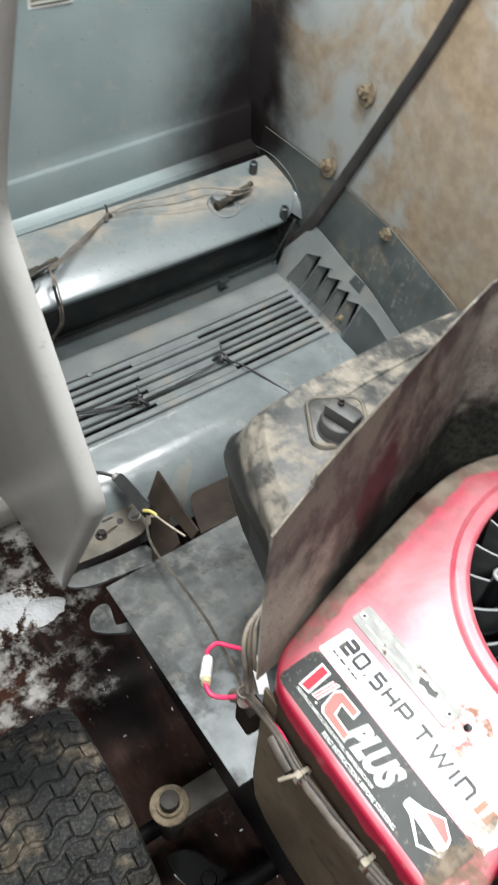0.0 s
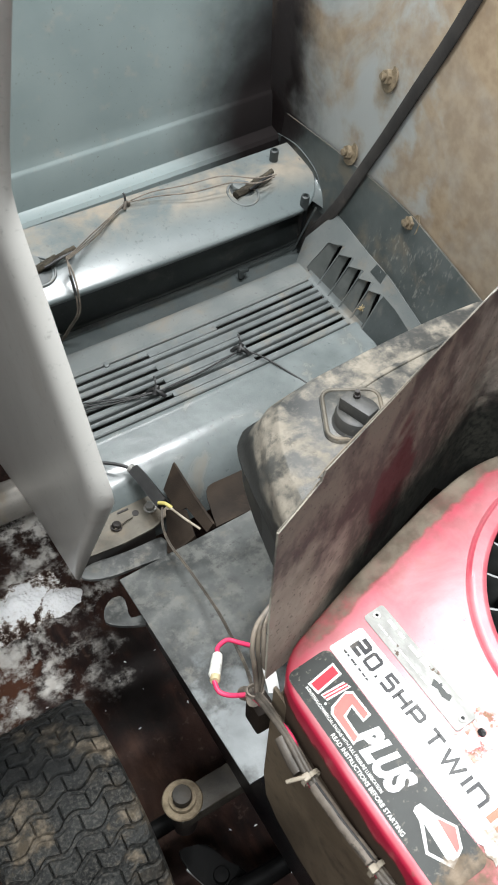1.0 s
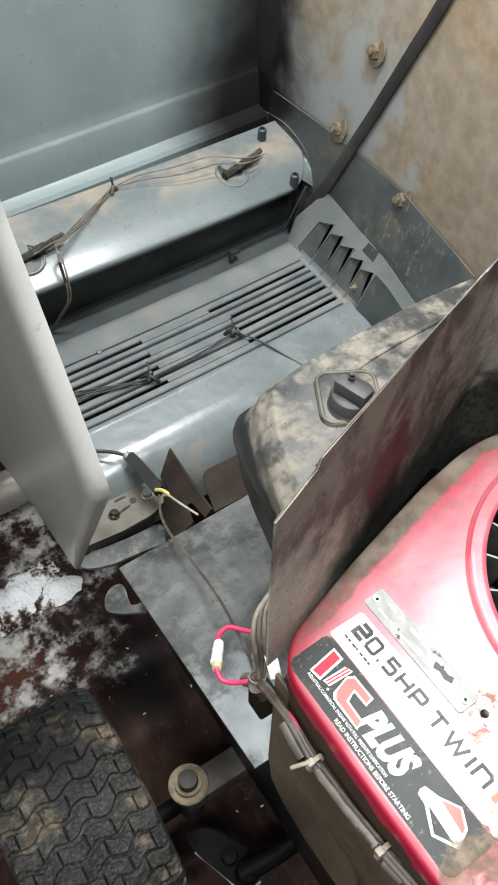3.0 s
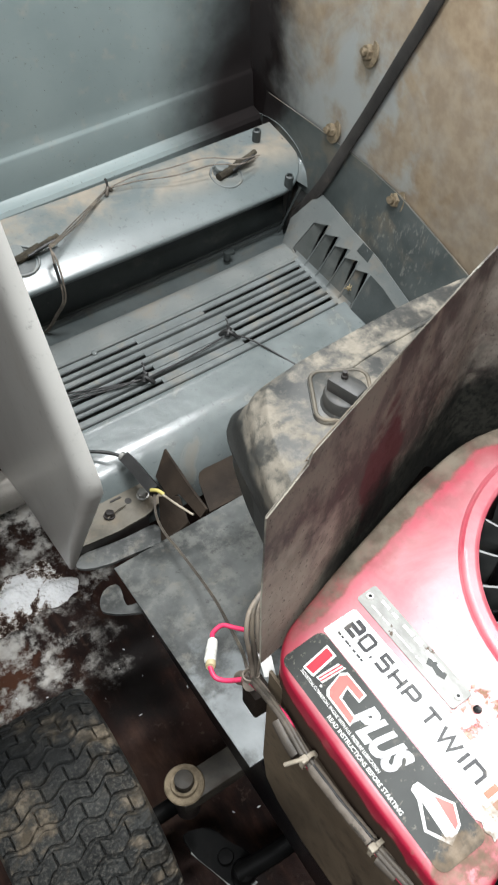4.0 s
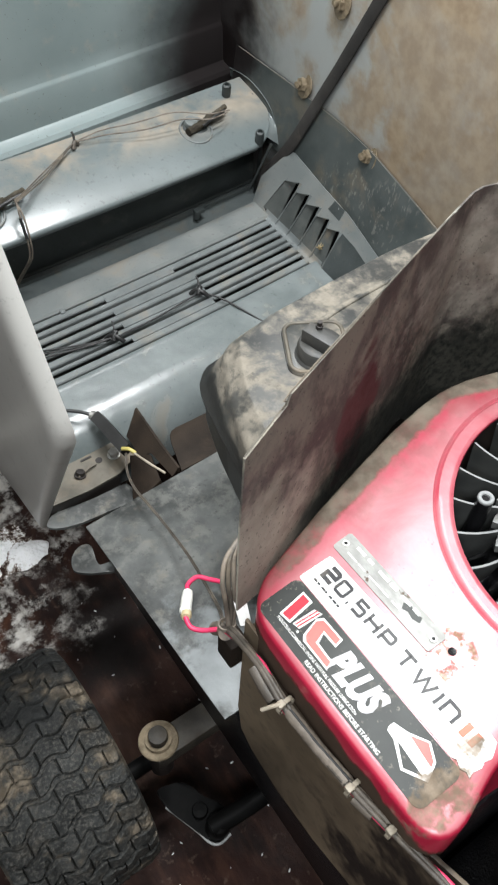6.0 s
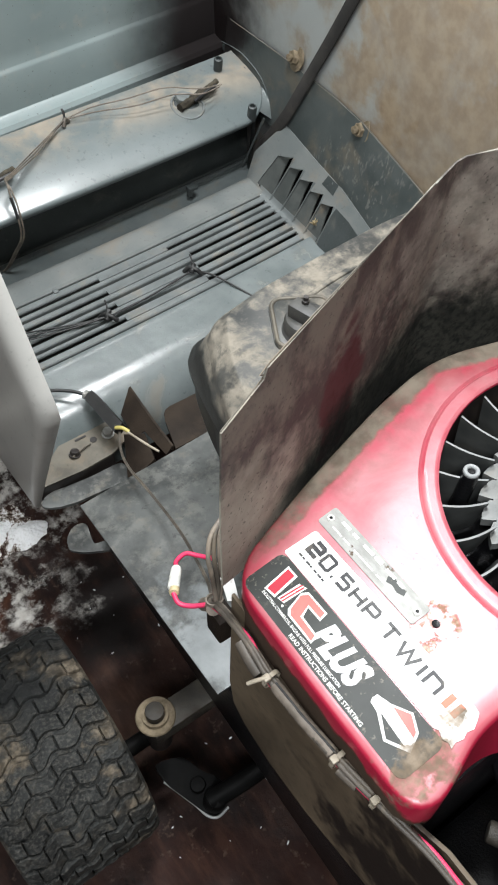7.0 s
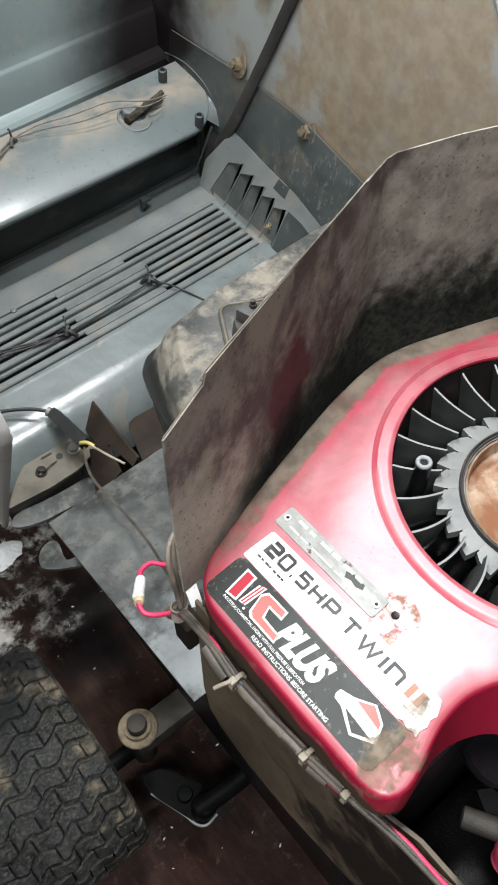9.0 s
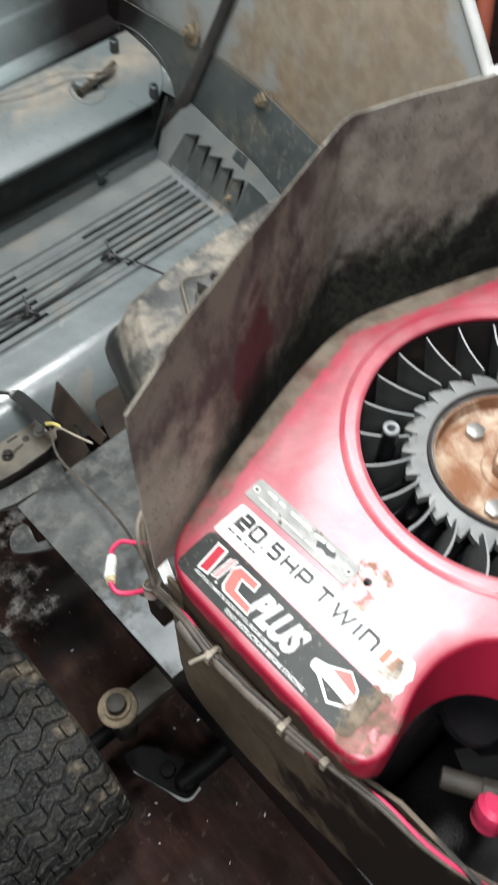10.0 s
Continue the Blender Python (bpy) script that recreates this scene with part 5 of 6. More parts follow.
def saw_flange():
    """The hub's grey flange, its border cut into one sloping tooth for each blade."""
    bm = mesh()
    rings = [[], [], [], []]
    pitch = 2 * math.pi / BLADES
    for k in range(BLADES):
        for t, r in ((0.0, 0.0985), (0.07, 0.11), (0.35, 0.108), (0.65, 0.1045), (0.93, 0.0995)):
            a = (k + 0.3 - 0.99 - t) * pitch
            spin = Vector((math.cos(a), math.sin(a), 0))
            for ring, rr, z in zip(rings, (0.083, 0.091, r + 0.001, r), (0.824, 0.8235, 0.8225, 0.812)):
                ring.append(bm.verts.new(Vector((HUB.x, HUB.y, z)) + spin * rr))
    n = len(rings[0])
    for a, c in zip(rings, rings[1:]):
        for i in range(n):
            bm.faces.new((a[i], a[(i + 1) % n], c[(i + 1) % n], c[i]))
    return bm


BLADE = blade()
for k in range(BLADES):
    ob = new("blade", BLADE)
    ob.parent = fan
    ob.matrix_basis = Matrix.Translation(FAN - ROOT[engine]) @ Matrix.Rotation(2 * math.pi * (k + 0.3) / BLADES, 4, "Z")
part("flange", saw_flange(), ALUMINIUM, fan, "grey saw-toothed hub flange", 50)
# dark wall added to block light leaking in below the housing
part("light_stop_drum", lathe(mesh(), [(0.163, 0.74), (0.163, 0.838), (0.1665, 0.838), (0.1665, 0.74)], (FAN.x, FAN.y, 0), n=64), DARK_STEEL, engine)
part("hub_ring", lathe(mesh(), [(0.0868, 0.818), (0.0868, 0.8275), (0.086, 0.829), (0.085, 0.829), (0.084, 0.827), (0.0825, 0.827), (0.0825, 0.818)], (HUB.x, HUB.y, 0), n=64), DARK_STEEL, fan)
part("hub_cup", lathe(mesh(), [(0.0805, 0.79), (0.0805, 0.8225), (0.0797, 0.824), (0.078, 0.823), (0.077, 0.806), (0.05, 0.802), (0.03, 0.802), (0.028, 0.805), (0.0, 0.805)], (HUB.x, HUB.y, 0), n=64), RUST, fan, "rust-stained steel hub cup")
part("hub_nut", cyl(cyl(mesh(), (HUB.x, HUB.y, 0.804), 0.021, 0.018, n=6, bevel=0.001), (HUB.x, HUB.y, 0.804), 0.011, 0.028, n=20), RUST, fan)
for a in (-40, 80, 200):
    part("hub_screw", cyl(mesh(), (HUB.x + 0.054 * math.cos(radians(a)), HUB.y + 0.054 * math.sin(radians(a)), 0.801), 0.0105, 0.009, n=6, bevel=0.0008), STEEL, fan)
post = part("post", lathe(mesh(), [(0.0, 0.76), (0.0085, 0.76), (0.0085, 0.8505), (0.0, 0.8505)], (0.051, 0.177, 0), n=20), OILY, fan)
part("post_ring", lathe(mesh(), [(0.004, 0.8505), (0.004, 0.8525), (0.005, 0.8535), (0.0073, 0.8535), (0.0082, 0.8525), (0.0082, 0.8505)], (0.051, 0.177, 0), n=24), ALUMINIUM_PALE, post, "pale metal ring")

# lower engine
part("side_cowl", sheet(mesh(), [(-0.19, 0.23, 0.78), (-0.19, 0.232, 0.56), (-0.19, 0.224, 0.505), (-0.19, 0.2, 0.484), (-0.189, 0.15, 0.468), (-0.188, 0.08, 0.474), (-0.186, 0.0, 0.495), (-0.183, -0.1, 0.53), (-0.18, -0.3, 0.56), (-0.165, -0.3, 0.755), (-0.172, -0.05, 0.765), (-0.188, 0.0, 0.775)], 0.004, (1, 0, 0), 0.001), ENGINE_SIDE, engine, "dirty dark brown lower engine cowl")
part("block", box(mesh(), (-0.17, -0.02, 0.46), (0.42, 0.22, 0.76), 0.02), OILY, engine)
part("block", box(mesh(), (-0.17, -0.34, 0.4), (0.42, -0.02, 0.5), 0.02), OILY, engine)
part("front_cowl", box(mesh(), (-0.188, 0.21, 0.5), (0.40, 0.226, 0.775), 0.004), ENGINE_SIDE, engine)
part("plug_body", cyl(cyl(mesh(), (-0.106, -0.056, 0.688), 0.0105, 0.04, (0.5, -0.85, 0.05), 18, bevel=0.003), (-0.088, -0.088, 0.69), 0.013, 0.02, (0.5, -0.85, 0.05), 6, bevel=0.002), FITTING, engine, "dull metal fitting behind the housing")
part("lift_tab", sheet(mesh(), [(-0.082, -0.05, 0.70), (-0.072, -0.058, 0.706), (-0.068, -0.07, 0.70), (-0.058, -0.08, 0.706), (-0.05, -0.1, 0.70), (-0.075, -0.1, 0.69), (-0.088, -0.07, 0.69)], 0.003, (0, 0, -1)), ARM_GROOVE_BLACK, engine)
part("star_knob", lathe(mesh(), [(0.0, 0.0), (0.034, 0.0), (0.036, 0.006), (0.034, 0.012), (0.0, 0.014)], (-0.05, -0.035, 0.715), (0.2, -0.3, 0.9), n=18), OILY, engine)
part("filler_cap", lathe(mesh(), [(0.0, 0.0), (0.013, 0.0), (0.016, 0.004), (0.0155, 0.012), (0.0175, 0.016), (0.0165, 0.028), (0.012, 0.033), (0.0, 0.034)], (-0.1, -0.109, 0.672), (0.3, 0.1, 0.9), n=28), WIRE_RED, engine, "red plastic cap")
part("filler_grip", tube(mesh(), [(-0.1, -0.125, 0.70), (-0.118, -0.145, 0.705), (-0.128, -0.175, 0.70)], 0.0095, 10, 4), WIRE_RED, engine)

# ---- heat shield ----
shield = thing("heat_shield", (0.0, 0.3, 0.9), "dusty brown bent sheet metal heat shield beside the engine", "heat shield")


def shield_mesh():
    plan = [(-0.199, 0.232, 1.034), (-0.15, 0.2495, 1.043), (-0.146, 0.2508, 1.052), (-0.03, 0.2925, 1.055), (0.10, 0.339, 1.056), (0.139, 0.3525, 1.056), (0.153, 0.354, 1.056), (0.22, 0.337, 1.057), (0.32, 0.312, 1.052), (0.47, 0.274, 1.03)]
    bm = mesh()
    rows = []
    for i, (x, y, z) in enumerate(plan):
        a, b = Vector(plan[max(i - 1, 0)][:2]), Vector(plan[min(i + 1, len(plan) - 1)][:2])
        d = (b - a).normalized()
        q = Vector((-d.y, d.x)) * 0.0009
        low = 0.806 if i == 0 else 0.78 if i < 5 else 0.735
        front, back = [], []
        for k in range(9):
            t = k / 8
            zz = low + (z - low) * t
            wave = 0.0025 * noise.noise((x * 6, zz * 7, 2.0))
            front.append(bm.verts.new((x - q.x, y - q.y + wave, zz))), back.append(bm.verts.new((x + q.x, y + q.y + wave, zz)))
        rows.append((front, back))
    for (a, b), (c, d) in zip(rows, rows[1:]):
        for k in range(8):
            bm.faces.new((a[k], c[k], c[k + 1], a[k + 1]))
            bm.faces.new((b[k], b[k + 1], d[k + 1], d[k]))
        bm.faces.new((a[8], c[8], d[8], b[8])), bm.faces.new((a[0], b[0], d[0], c[0]))
    for a, b in (rows[0], rows[-1]):
        for k in range(8):
            bm.faces.new((a[k], a[k + 1], b[k + 1], b[k]))
    return bm


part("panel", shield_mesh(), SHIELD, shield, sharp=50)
part("worn_edge", tube(mesh(), [(-0.198, 0.2325, 1.0345), (-0.15, 0.2497, 1.0435), (-0.146, 0.251, 1.0525), (-0.03, 0.2925, 1.0555), (0.10, 0.339, 1.0565)], 0.0006, 6, 3), HINGE, shield, "bright worn top edge")
part("foot", box(mesh(), (-0.02, 0.296, 0.5), (0.02, 0.302, 0.78), 0.001), SHIELD, shield)

# ---- fuel tank ----
tank = thing("fuel_tank", (0.14, 0.45, 0.68), "black plastic fuel tank covered in tan dust", "fuel tank")
EDGE = [(-0.094, 0.352), (-0.0866, 0.377), (-0.0757, 0.408), (-0.0617, 0.448), (-0.0385, 0.493), (-0.031, 0.508), (-0.016, 0.5185), (0.05, 0.5292), (0.145, 0.537), (0.26, 0.5425), (0.34, 0.540), (0.362, 0.53), (0.368, 0.50), (0.366, 0.42), (0.345, 0.395), (0.16, 0.388), (0.06, 0.352), (-0.02, 0.322), (-0.075, 0.318)]
CREASE = [(-0.068, 0.36), (-0.061, 0.386), (-0.0515, 0.42), (-0.037, 0.457), (-0.018, 0.49), (-0.012, 0.5), (0.002, 0.5085), (0.052, 0.5185), (0.146, 0.5265), (0.26, 0.532), (0.33, 0.530), (0.345, 0.521), (0.35, 0.495), (0.348, 0.425), (0.335, 0.405), (0.16, 0.397), (0.063, 0.361), (-0.018, 0.332), (-0.06, 0.328)]
FLANGE = [(-0.096, 0.352), (-0.0895, 0.377), (-0.0825, 0.408), (-0.0745, 0.448), (-0.0615, 0.494), (-0.053, 0.518), (-0.03, 0.539), (0.05, 0.545), (0.145, 0.549), (0.26, 0.552), (0.34, 0.549), (0.372, 0.538), (0.378, 0.5), (0.374, 0.42), (0.35, 0.388), (0.16, 0.38), (0.06, 0.345), (-0.02, 0.316), (-0.078, 0.312)]


def tank_mesh():
    """Straight sides, a rounded rim, a sloping border and a flat top a little above it."""
    loops = []
    for keys in (FLANGE, EDGE, CREASE):
        line = []
        for i in range(len(keys)):
            a, b = Vector(keys[i]), Vector(keys[(i + 1) % len(keys)])
            line += [a + (b - a) * k / 6 for k in range(6)]
        for _ in range(3):
            line = [(line[i - 1] + 2 * line[i] + line[(i + 1) % len(line)]) / 4 for i in range(len(line))]
        loops.append(line)
    flange, outer, inner = loops
    n = len(outer)
    bm = mesh()
    rows = []
    for low, high, t, z in ((flange, outer, 0.6, 0.70), (flange, outer, 0.2, 0.705), (flange, outer, 0.12, 0.752), (flange, outer, -0.1, 0.755), (flange, outer, -0.12, 0.763), (flange, outer, 0.1, 0.766), (flange, outer, 0.25, 0.772), (flange, outer, 0.75, 0.792), (flange, outer, 0.93, 0.801), (outer, inner, 0.02, 0.807), (outer, inner, 0.14, 0.8115), (outer, inner, 0.28, 0.8145), (outer, inner, 0.88, 0.8245), (outer, inner, 0.97, 0.8265), (outer, inner, 1.08, 0.8275)):
        rows.append([bm.verts.new((*(p + (q - p) * t), z + 0.0012 * noise.noise((p.x * 14, p.y * 14, t)))) for p, q in zip(low, high)])
    for a, b in zip(rows, rows[1:]):
        for i in range(n):
            bm.faces.new((a[i], a[(i + 1) % n], b[(i + 1) % n], b[i]))
    bm.faces.new(rows[0]), bm.faces.new(rows[-1])
    return bm


body = part("tank_body", tank_mesh(), TANK, tank)
part("moulded_ridge", tube(mesh(), [(0.08, 0.474, 0.8265), (0.116, 0.481, 0.8275), (0.173, 0.4865, 0.8275), (0.238, 0.489, 0.8275), (0.30, 0.485, 0.8265)], 0.0042, 8, 6, 0.8), TANK, tank)
part("filler_plate", sheet(mesh(), [(x * math.cos(-0.5) - y * math.sin(-0.5) + 0.056, x * math.sin(-0.5) + y * math.cos(-0.5) + 0.443, 0.824) for x, y in round_rect(-0.037, 0.037, -0.042, 0.042, 0.016)], 0.008, (0, 0, 1), 0.003), TANK, tank)
part("filler_rim", tube(mesh(), [(x * math.cos(-0.5) - y * math.sin(-0.5) + 0.056, x * math.sin(-0.5) + y * math.cos(-0.5) + 0.443, 0.8315) for x, y in round_rect(-0.034, 0.034, -0.039, 0.039, 0.014) + [(0.034, 0.025), (0.034, 0.024)]], 0.0026, 8, 1), HINGE, tank)
cap = part("tank_cap", lathe(mesh(), [(0.0, 0.83), (0.0275, 0.83), (0.0285, 0.833), (0.0265, 0.836), (0.0265, 0.846), (0.0245, 0.851), (0.021, 0.853), (0.0, 0.854)], (0.05, 0.43, 0), n=36), BLACK_PLASTIC, tank, "black plastic screw cap with a grip bar")
turn = Matrix.Translation((0.045, 0.426, 0.86)) @ Matrix.Rotation(radians(15), 4, "Z")
part("grip_bar", box(mesh(), (-0.009, -0.021, -0.008), (0.009, 0.021, 0.01), 0.002, turn), BLACK_PLASTIC, cap)
part("vent", cyl(cyl(mesh(), (0.0485, 0.435, 0.868), 0.0045, 0.006, n=6, bevel=0.0006), (0.0485, 0.435, 0.868), 0.003, 0.011, n=12), DARK_STEEL, cap)
part("tank_strap", box(mesh(), (0.255, 0.4, 0.827), (0.268, 0.49, 0.832), 0.001), DARK_STEEL, tank)
part("tank_stand", box(mesh(), (0.02, 0.42, 0.46), (0.30, 0.48, 0.70), 0.004), BROWN_STEEL, tank)

# ---- frame ----
chassis = thing("tractor_chassis", (0.13, 0.2, 0.2), "black tractor frame with dusty grey deck plate", "chassis")
deck = part("deck_plate", sheet(mesh(), [(-0.199, 0.245, 0.498), (-0.198, 0.618, 0.447), (0.047, 0.628, 0.447), (0.46, 0.64, 0.447), (0.46, 0.245, 0.498)], 0.004, (0, 0, -1), 0.001), GALVANISED, chassis, "dusty grey galvanised deck plate")
part("rail", box(mesh(), (-0.172, -0.5, 0.30), (-0.165, 0.61, 0.44), 0.002), OILY, chassis)
part("rail", box(mesh(), (0.42, -0.5, 0.30), (0.427, 0.61, 0.44), 0.002), DARK_STEEL, chassis)
part("axle_beam", box(mesh(), (-0.262, 0.322, 0.20), (0.54, 0.366, 0.236), 0.004), FITTING, chassis, "dusty brown front axle beam")
pin = part("kingpin_washer", lathe(mesh(), [(0.0, 0.236), (0.0305, 0.236), (0.031, 0.2385), (0.0295, 0.2405), (0.021, 0.2415), (0.021, 0.246), (0.0, 0.246)], (-0.245, 0.351, 0), n=36), BRASS, chassis, "dusty round washer")
part("kingpin_clip", lathe(mesh(), [(0.0165, 0.246), (0.0205, 0.246), (0.0205, 0.25), (0.0165, 0.25)], (-0.245, 0.351, 0), n=30, closed=True), BRASS, pin)
part("kingpin_bolt", cyl(mesh(), (-0.245, 0.351, 0.245), 0.0145, 0.019, n=28, bevel=0.0015), FITTING, pin)
part("kingpin_post", cyl(mesh(), (-0.245, 0.351, 0.13), 0.02, 0.11, n=20), DARK_STEEL, chassis)
part("stub_axle", cyl(mesh(), (-0.25, 0.36, 0.15), 0.014, 0.12, (-1, 0, 0), 18), ARM_GROOVE_BLACK, chassis)
part("tie_rod", tube(mesh(), [(-0.238, 0.217, 0.165), (-0.136, 0.211, 0.17), (0.1, 0.215, 0.18), (0.4, 0.24, 0.17)], 0.0155, 12, 4), ARM_GROOVE_BLACK, chassis)
part("rod_end", lathe(mesh(), [(0.0, 0.0), (0.0175, 0.0), (0.0185, 0.004), (0.0185, 0.018), (0.016, 0.025), (0.01, 0.029), (0.0, 0.03)], (-0.228, 0.216, 0.148), (0.1, 0, 1), n=28), ARM_GROOVE_BLACK, chassis)
part("bumper", tube(mesh(), [(-0.6, 1.04, 0.24), (-0.25, 1.018, 0.24), (0.2, 1.01, 0.24), (0.6, 1.02, 0.24)], 0.04, 14, 4), BRACKET, chassis, "grey steel front bumper bar")
part("cross_member", box(mesh(), (-0.17, 0.6, 0.3), (0.43, 0.612, 0.44), 0.002), DARK_STEEL, chassis)

# hinge bracket at the front of the frame
def rounded(points, z, times=3):
    """A plan outline with its corners worn round."""
    out = [v for v in resample(points, 0.006)]
    for _ in range(times):
        out = [(out[i - 1] + 2 * out[i] + out[(i + 1) % len(out)]) / 4 for i in range(len(out))]
    return [(v.x, v.y, z) for v in out]


hinge = part("hinge_bracket", sheet(mesh(), rounded([(-0.228, 0.712), (-0.185, 0.757), (-0.125, 0.80), (-0.06, 0.785), (-0.045, 0.73), (-0.0945, 0.709), (-0.1537, 0.706)], 0.4, 1), 0.004, (0, 0, -1), 0.001), HINGE, chassis, "dusty pale hinge bracket")
part("frame_tab", sheet(mesh(), rounded([(-0.232, 0.622), (-0.2285, 0.638), (-0.218, 0.652), (-0.2052, 0.6595), (-0.1895, 0.657), (-0.1858, 0.648), (-0.1953, 0.6086), (-0.172, 0.6065), (-0.177, 0.585), (-0.2146, 0.606)], 0.34, 1), 0.006, (0, 0, -1), 0.001), GALVANISED, chassis, "dark grey rounded frame tab")
arm = part("steering_arm", sheet(mesh(), rounded([(-0.2785, 0.318), (-0.232, 0.303), (-0.2215, 0.2666), (-0.2, 0.238), (-0.205, 0.205), (-0.236, 0.196), (-0.2485, 0.2086), (-0.2755, 0.2795)], 0.15, 3), 0.012, (0, 0, -1), 0.003), ARM_GROOVE_BLACK, chassis, "oily black steering arm")
# pale rod takes in the highlight along the arm's edge
part("bright_flange", tube(mesh(), [(-0.2765, 0.286, 0.146), (-0.2655, 0.258, 0.147), (-0.2545, 0.228, 0.147), (-0.248, 0.206, 0.146), (-0.236, 0.1955, 0.146), (-0.215, 0.198, 0.146)], 0.0022, 8, 5), ALUMINIUM_PALE, arm, "bright flange edge, pale for its highlight")
part("arm_bolt", lathe(mesh(), [(0.0, 0.15), (0.012, 0.15), (0.0125, 0.156), (0.011, 0.16), (0.0, 0.161)], (-0.2371, 0.25, 0), n=20), ARM_GROOVE_BLACK, arm)
# dark sheet in place of the shade between bracket and lower arm
part("bracket_gap_shade", sheet(mesh(), [(-0.228, 0.712, 0.399), (-0.1537, 0.706, 0.399), (-0.0945, 0.709, 0.399), (-0.0945, 0.709, 0.34), (-0.228, 0.712, 0.34)], 0.003, (0, 1, 0)), DARK_STEEL, hinge)
part("hinge_nut", bolt(mesh(), (-0.0831, 0.7486, 0.4), (0, 0, 1), 0.009, 0.011), STEEL, hinge)
# hole and slot are dark pieces set on the bracket
part("hinge_hole", cyl(mesh(), (-0.1093, 0.7516, 0.399), 0.006, 0.002, n=16), DARK_STEEL, hinge)
part("hinge_slot", box(mesh(), (-0.136, 0.764, 0.3995), (-0.116, 0.7675, 0.4015)), DARK_STEEL, hinge)
part("hinge_nut", bolt(mesh(), (-0.1498, 0.7407, 0.4), (0.3, 0.2, 1), 0.008, 0.01), DARK_STEEL, hinge)
part("hinge_wire", tube(mesh(), [(-0.155, 0.735, 0.405), (-0.135, 0.741, 0.406), (-0.118, 0.745, 0.403)], 0.0015, 6, 3), HINGE, hinge)
part("lower_arm", sheet(mesh(), rounded([(-0.237, 0.6961), (-0.23, 0.705), (-0.214, 0.7115), (-0.18, 0.706), (-0.1434, 0.7018), (-0.0877, 0.7006), (-0.08, 0.66), (-0.105, 0.662), (-0.15, 0.667), (-0.1845, 0.67), (-0.212, 0.677), (-0.231, 0.687)], 0.38, 1), 0.006, (0, 0, -1), 0.0015), GALVANISED, chassis, "curved grey lower hinge arm")
part("upright", sheet(mesh(), [(-0.0485, 0.765, 0.41), (-0.0171, 0.7859, 0.44), (-0.0221, 0.7036, 0.44), (-0.0235, 0.6389, 0.44), (-0.0355, 0.637, 0.43), (-0.0399, 0.6971, 0.43), (-0.055, 0.705, 0.42)], 0.003, (0.7, 0.1, -0.7)), BROWN_STEEL, chassis, "rusty brown upright bracket")
part("upright", sheet(mesh(), [(-0.0708, 0.7117, 0.43), (-0.0416, 0.6941, 0.43), (-0.0549, 0.6409, 0.43), (-0.1, 0.637, 0.41), (-0.098, 0.66, 0.39)], 0.02, (0.2, 0, -1), 0.001), BROWN_STEEL, chassis)
part("upright", sheet(mesh(), [(-0.0171, 0.7859, 0.441), (-0.0135, 0.7859, 0.441), (-0.018, 0.7036, 0.441), (-0.0195, 0.6389, 0.441), (-0.0235, 0.6389, 0.441), (-0.0221, 0.7036, 0.441)], 0.012, (0, 0, -1)), BROWN_STEEL, chassis)
part("tank_bracket", sheet(mesh(), [(-0.0138, 0.645, 0.42), (0.004, 0.706, 0.42), (0.0095, 0.7185, 0.42), (0.0165, 0.7255, 0.42), (0.026, 0.728, 0.42), (0.0872, 0.727, 0.42), (0.13, 0.724, 0.42), (0.13, 0.645, 0.42)], 0.004, (0, 0, -1), 0.001), BROWN_STEEL, chassis, "dusty brown rounded bracket")

# ---- front wheel ----
WC = Vector((-0.407, 0.411, 0.18))
wheel = thing("front_wheel", (WC.x, WC.y, 0.0), "small front wheel with worn, muddy block-tread tyre", "wheel")
TYRE = [(0.085, -0.084), (0.11, -0.096), (0.14, -0.101), (0.158, -0.099), (0.168, -0.092), (0.173, -0.077), (0.1745, -0.03), (0.1745, 0.03), (0.173, 0.077), (0.168, 0.092), (0.158, 0.099), (0.14, 0.101), (0.11, 0.096), (0.085, 0.084)]
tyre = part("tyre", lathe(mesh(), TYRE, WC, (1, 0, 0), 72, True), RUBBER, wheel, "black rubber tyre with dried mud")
part("rim", lathe(mesh(), [(0.0, 0.03), (0.03, 0.03), (0.05, 0.01), (0.075, 0.01), (0.085, 0.055), (0.092, 0.08), (0.092, -0.08), (0.085, -0.075), (0.075, -0.005), (0.0, -0.005)], WC, (1, 0, 0), 48), BRACKET, wheel)


ROWS_ROUND, PITCH = 40, 0.0384


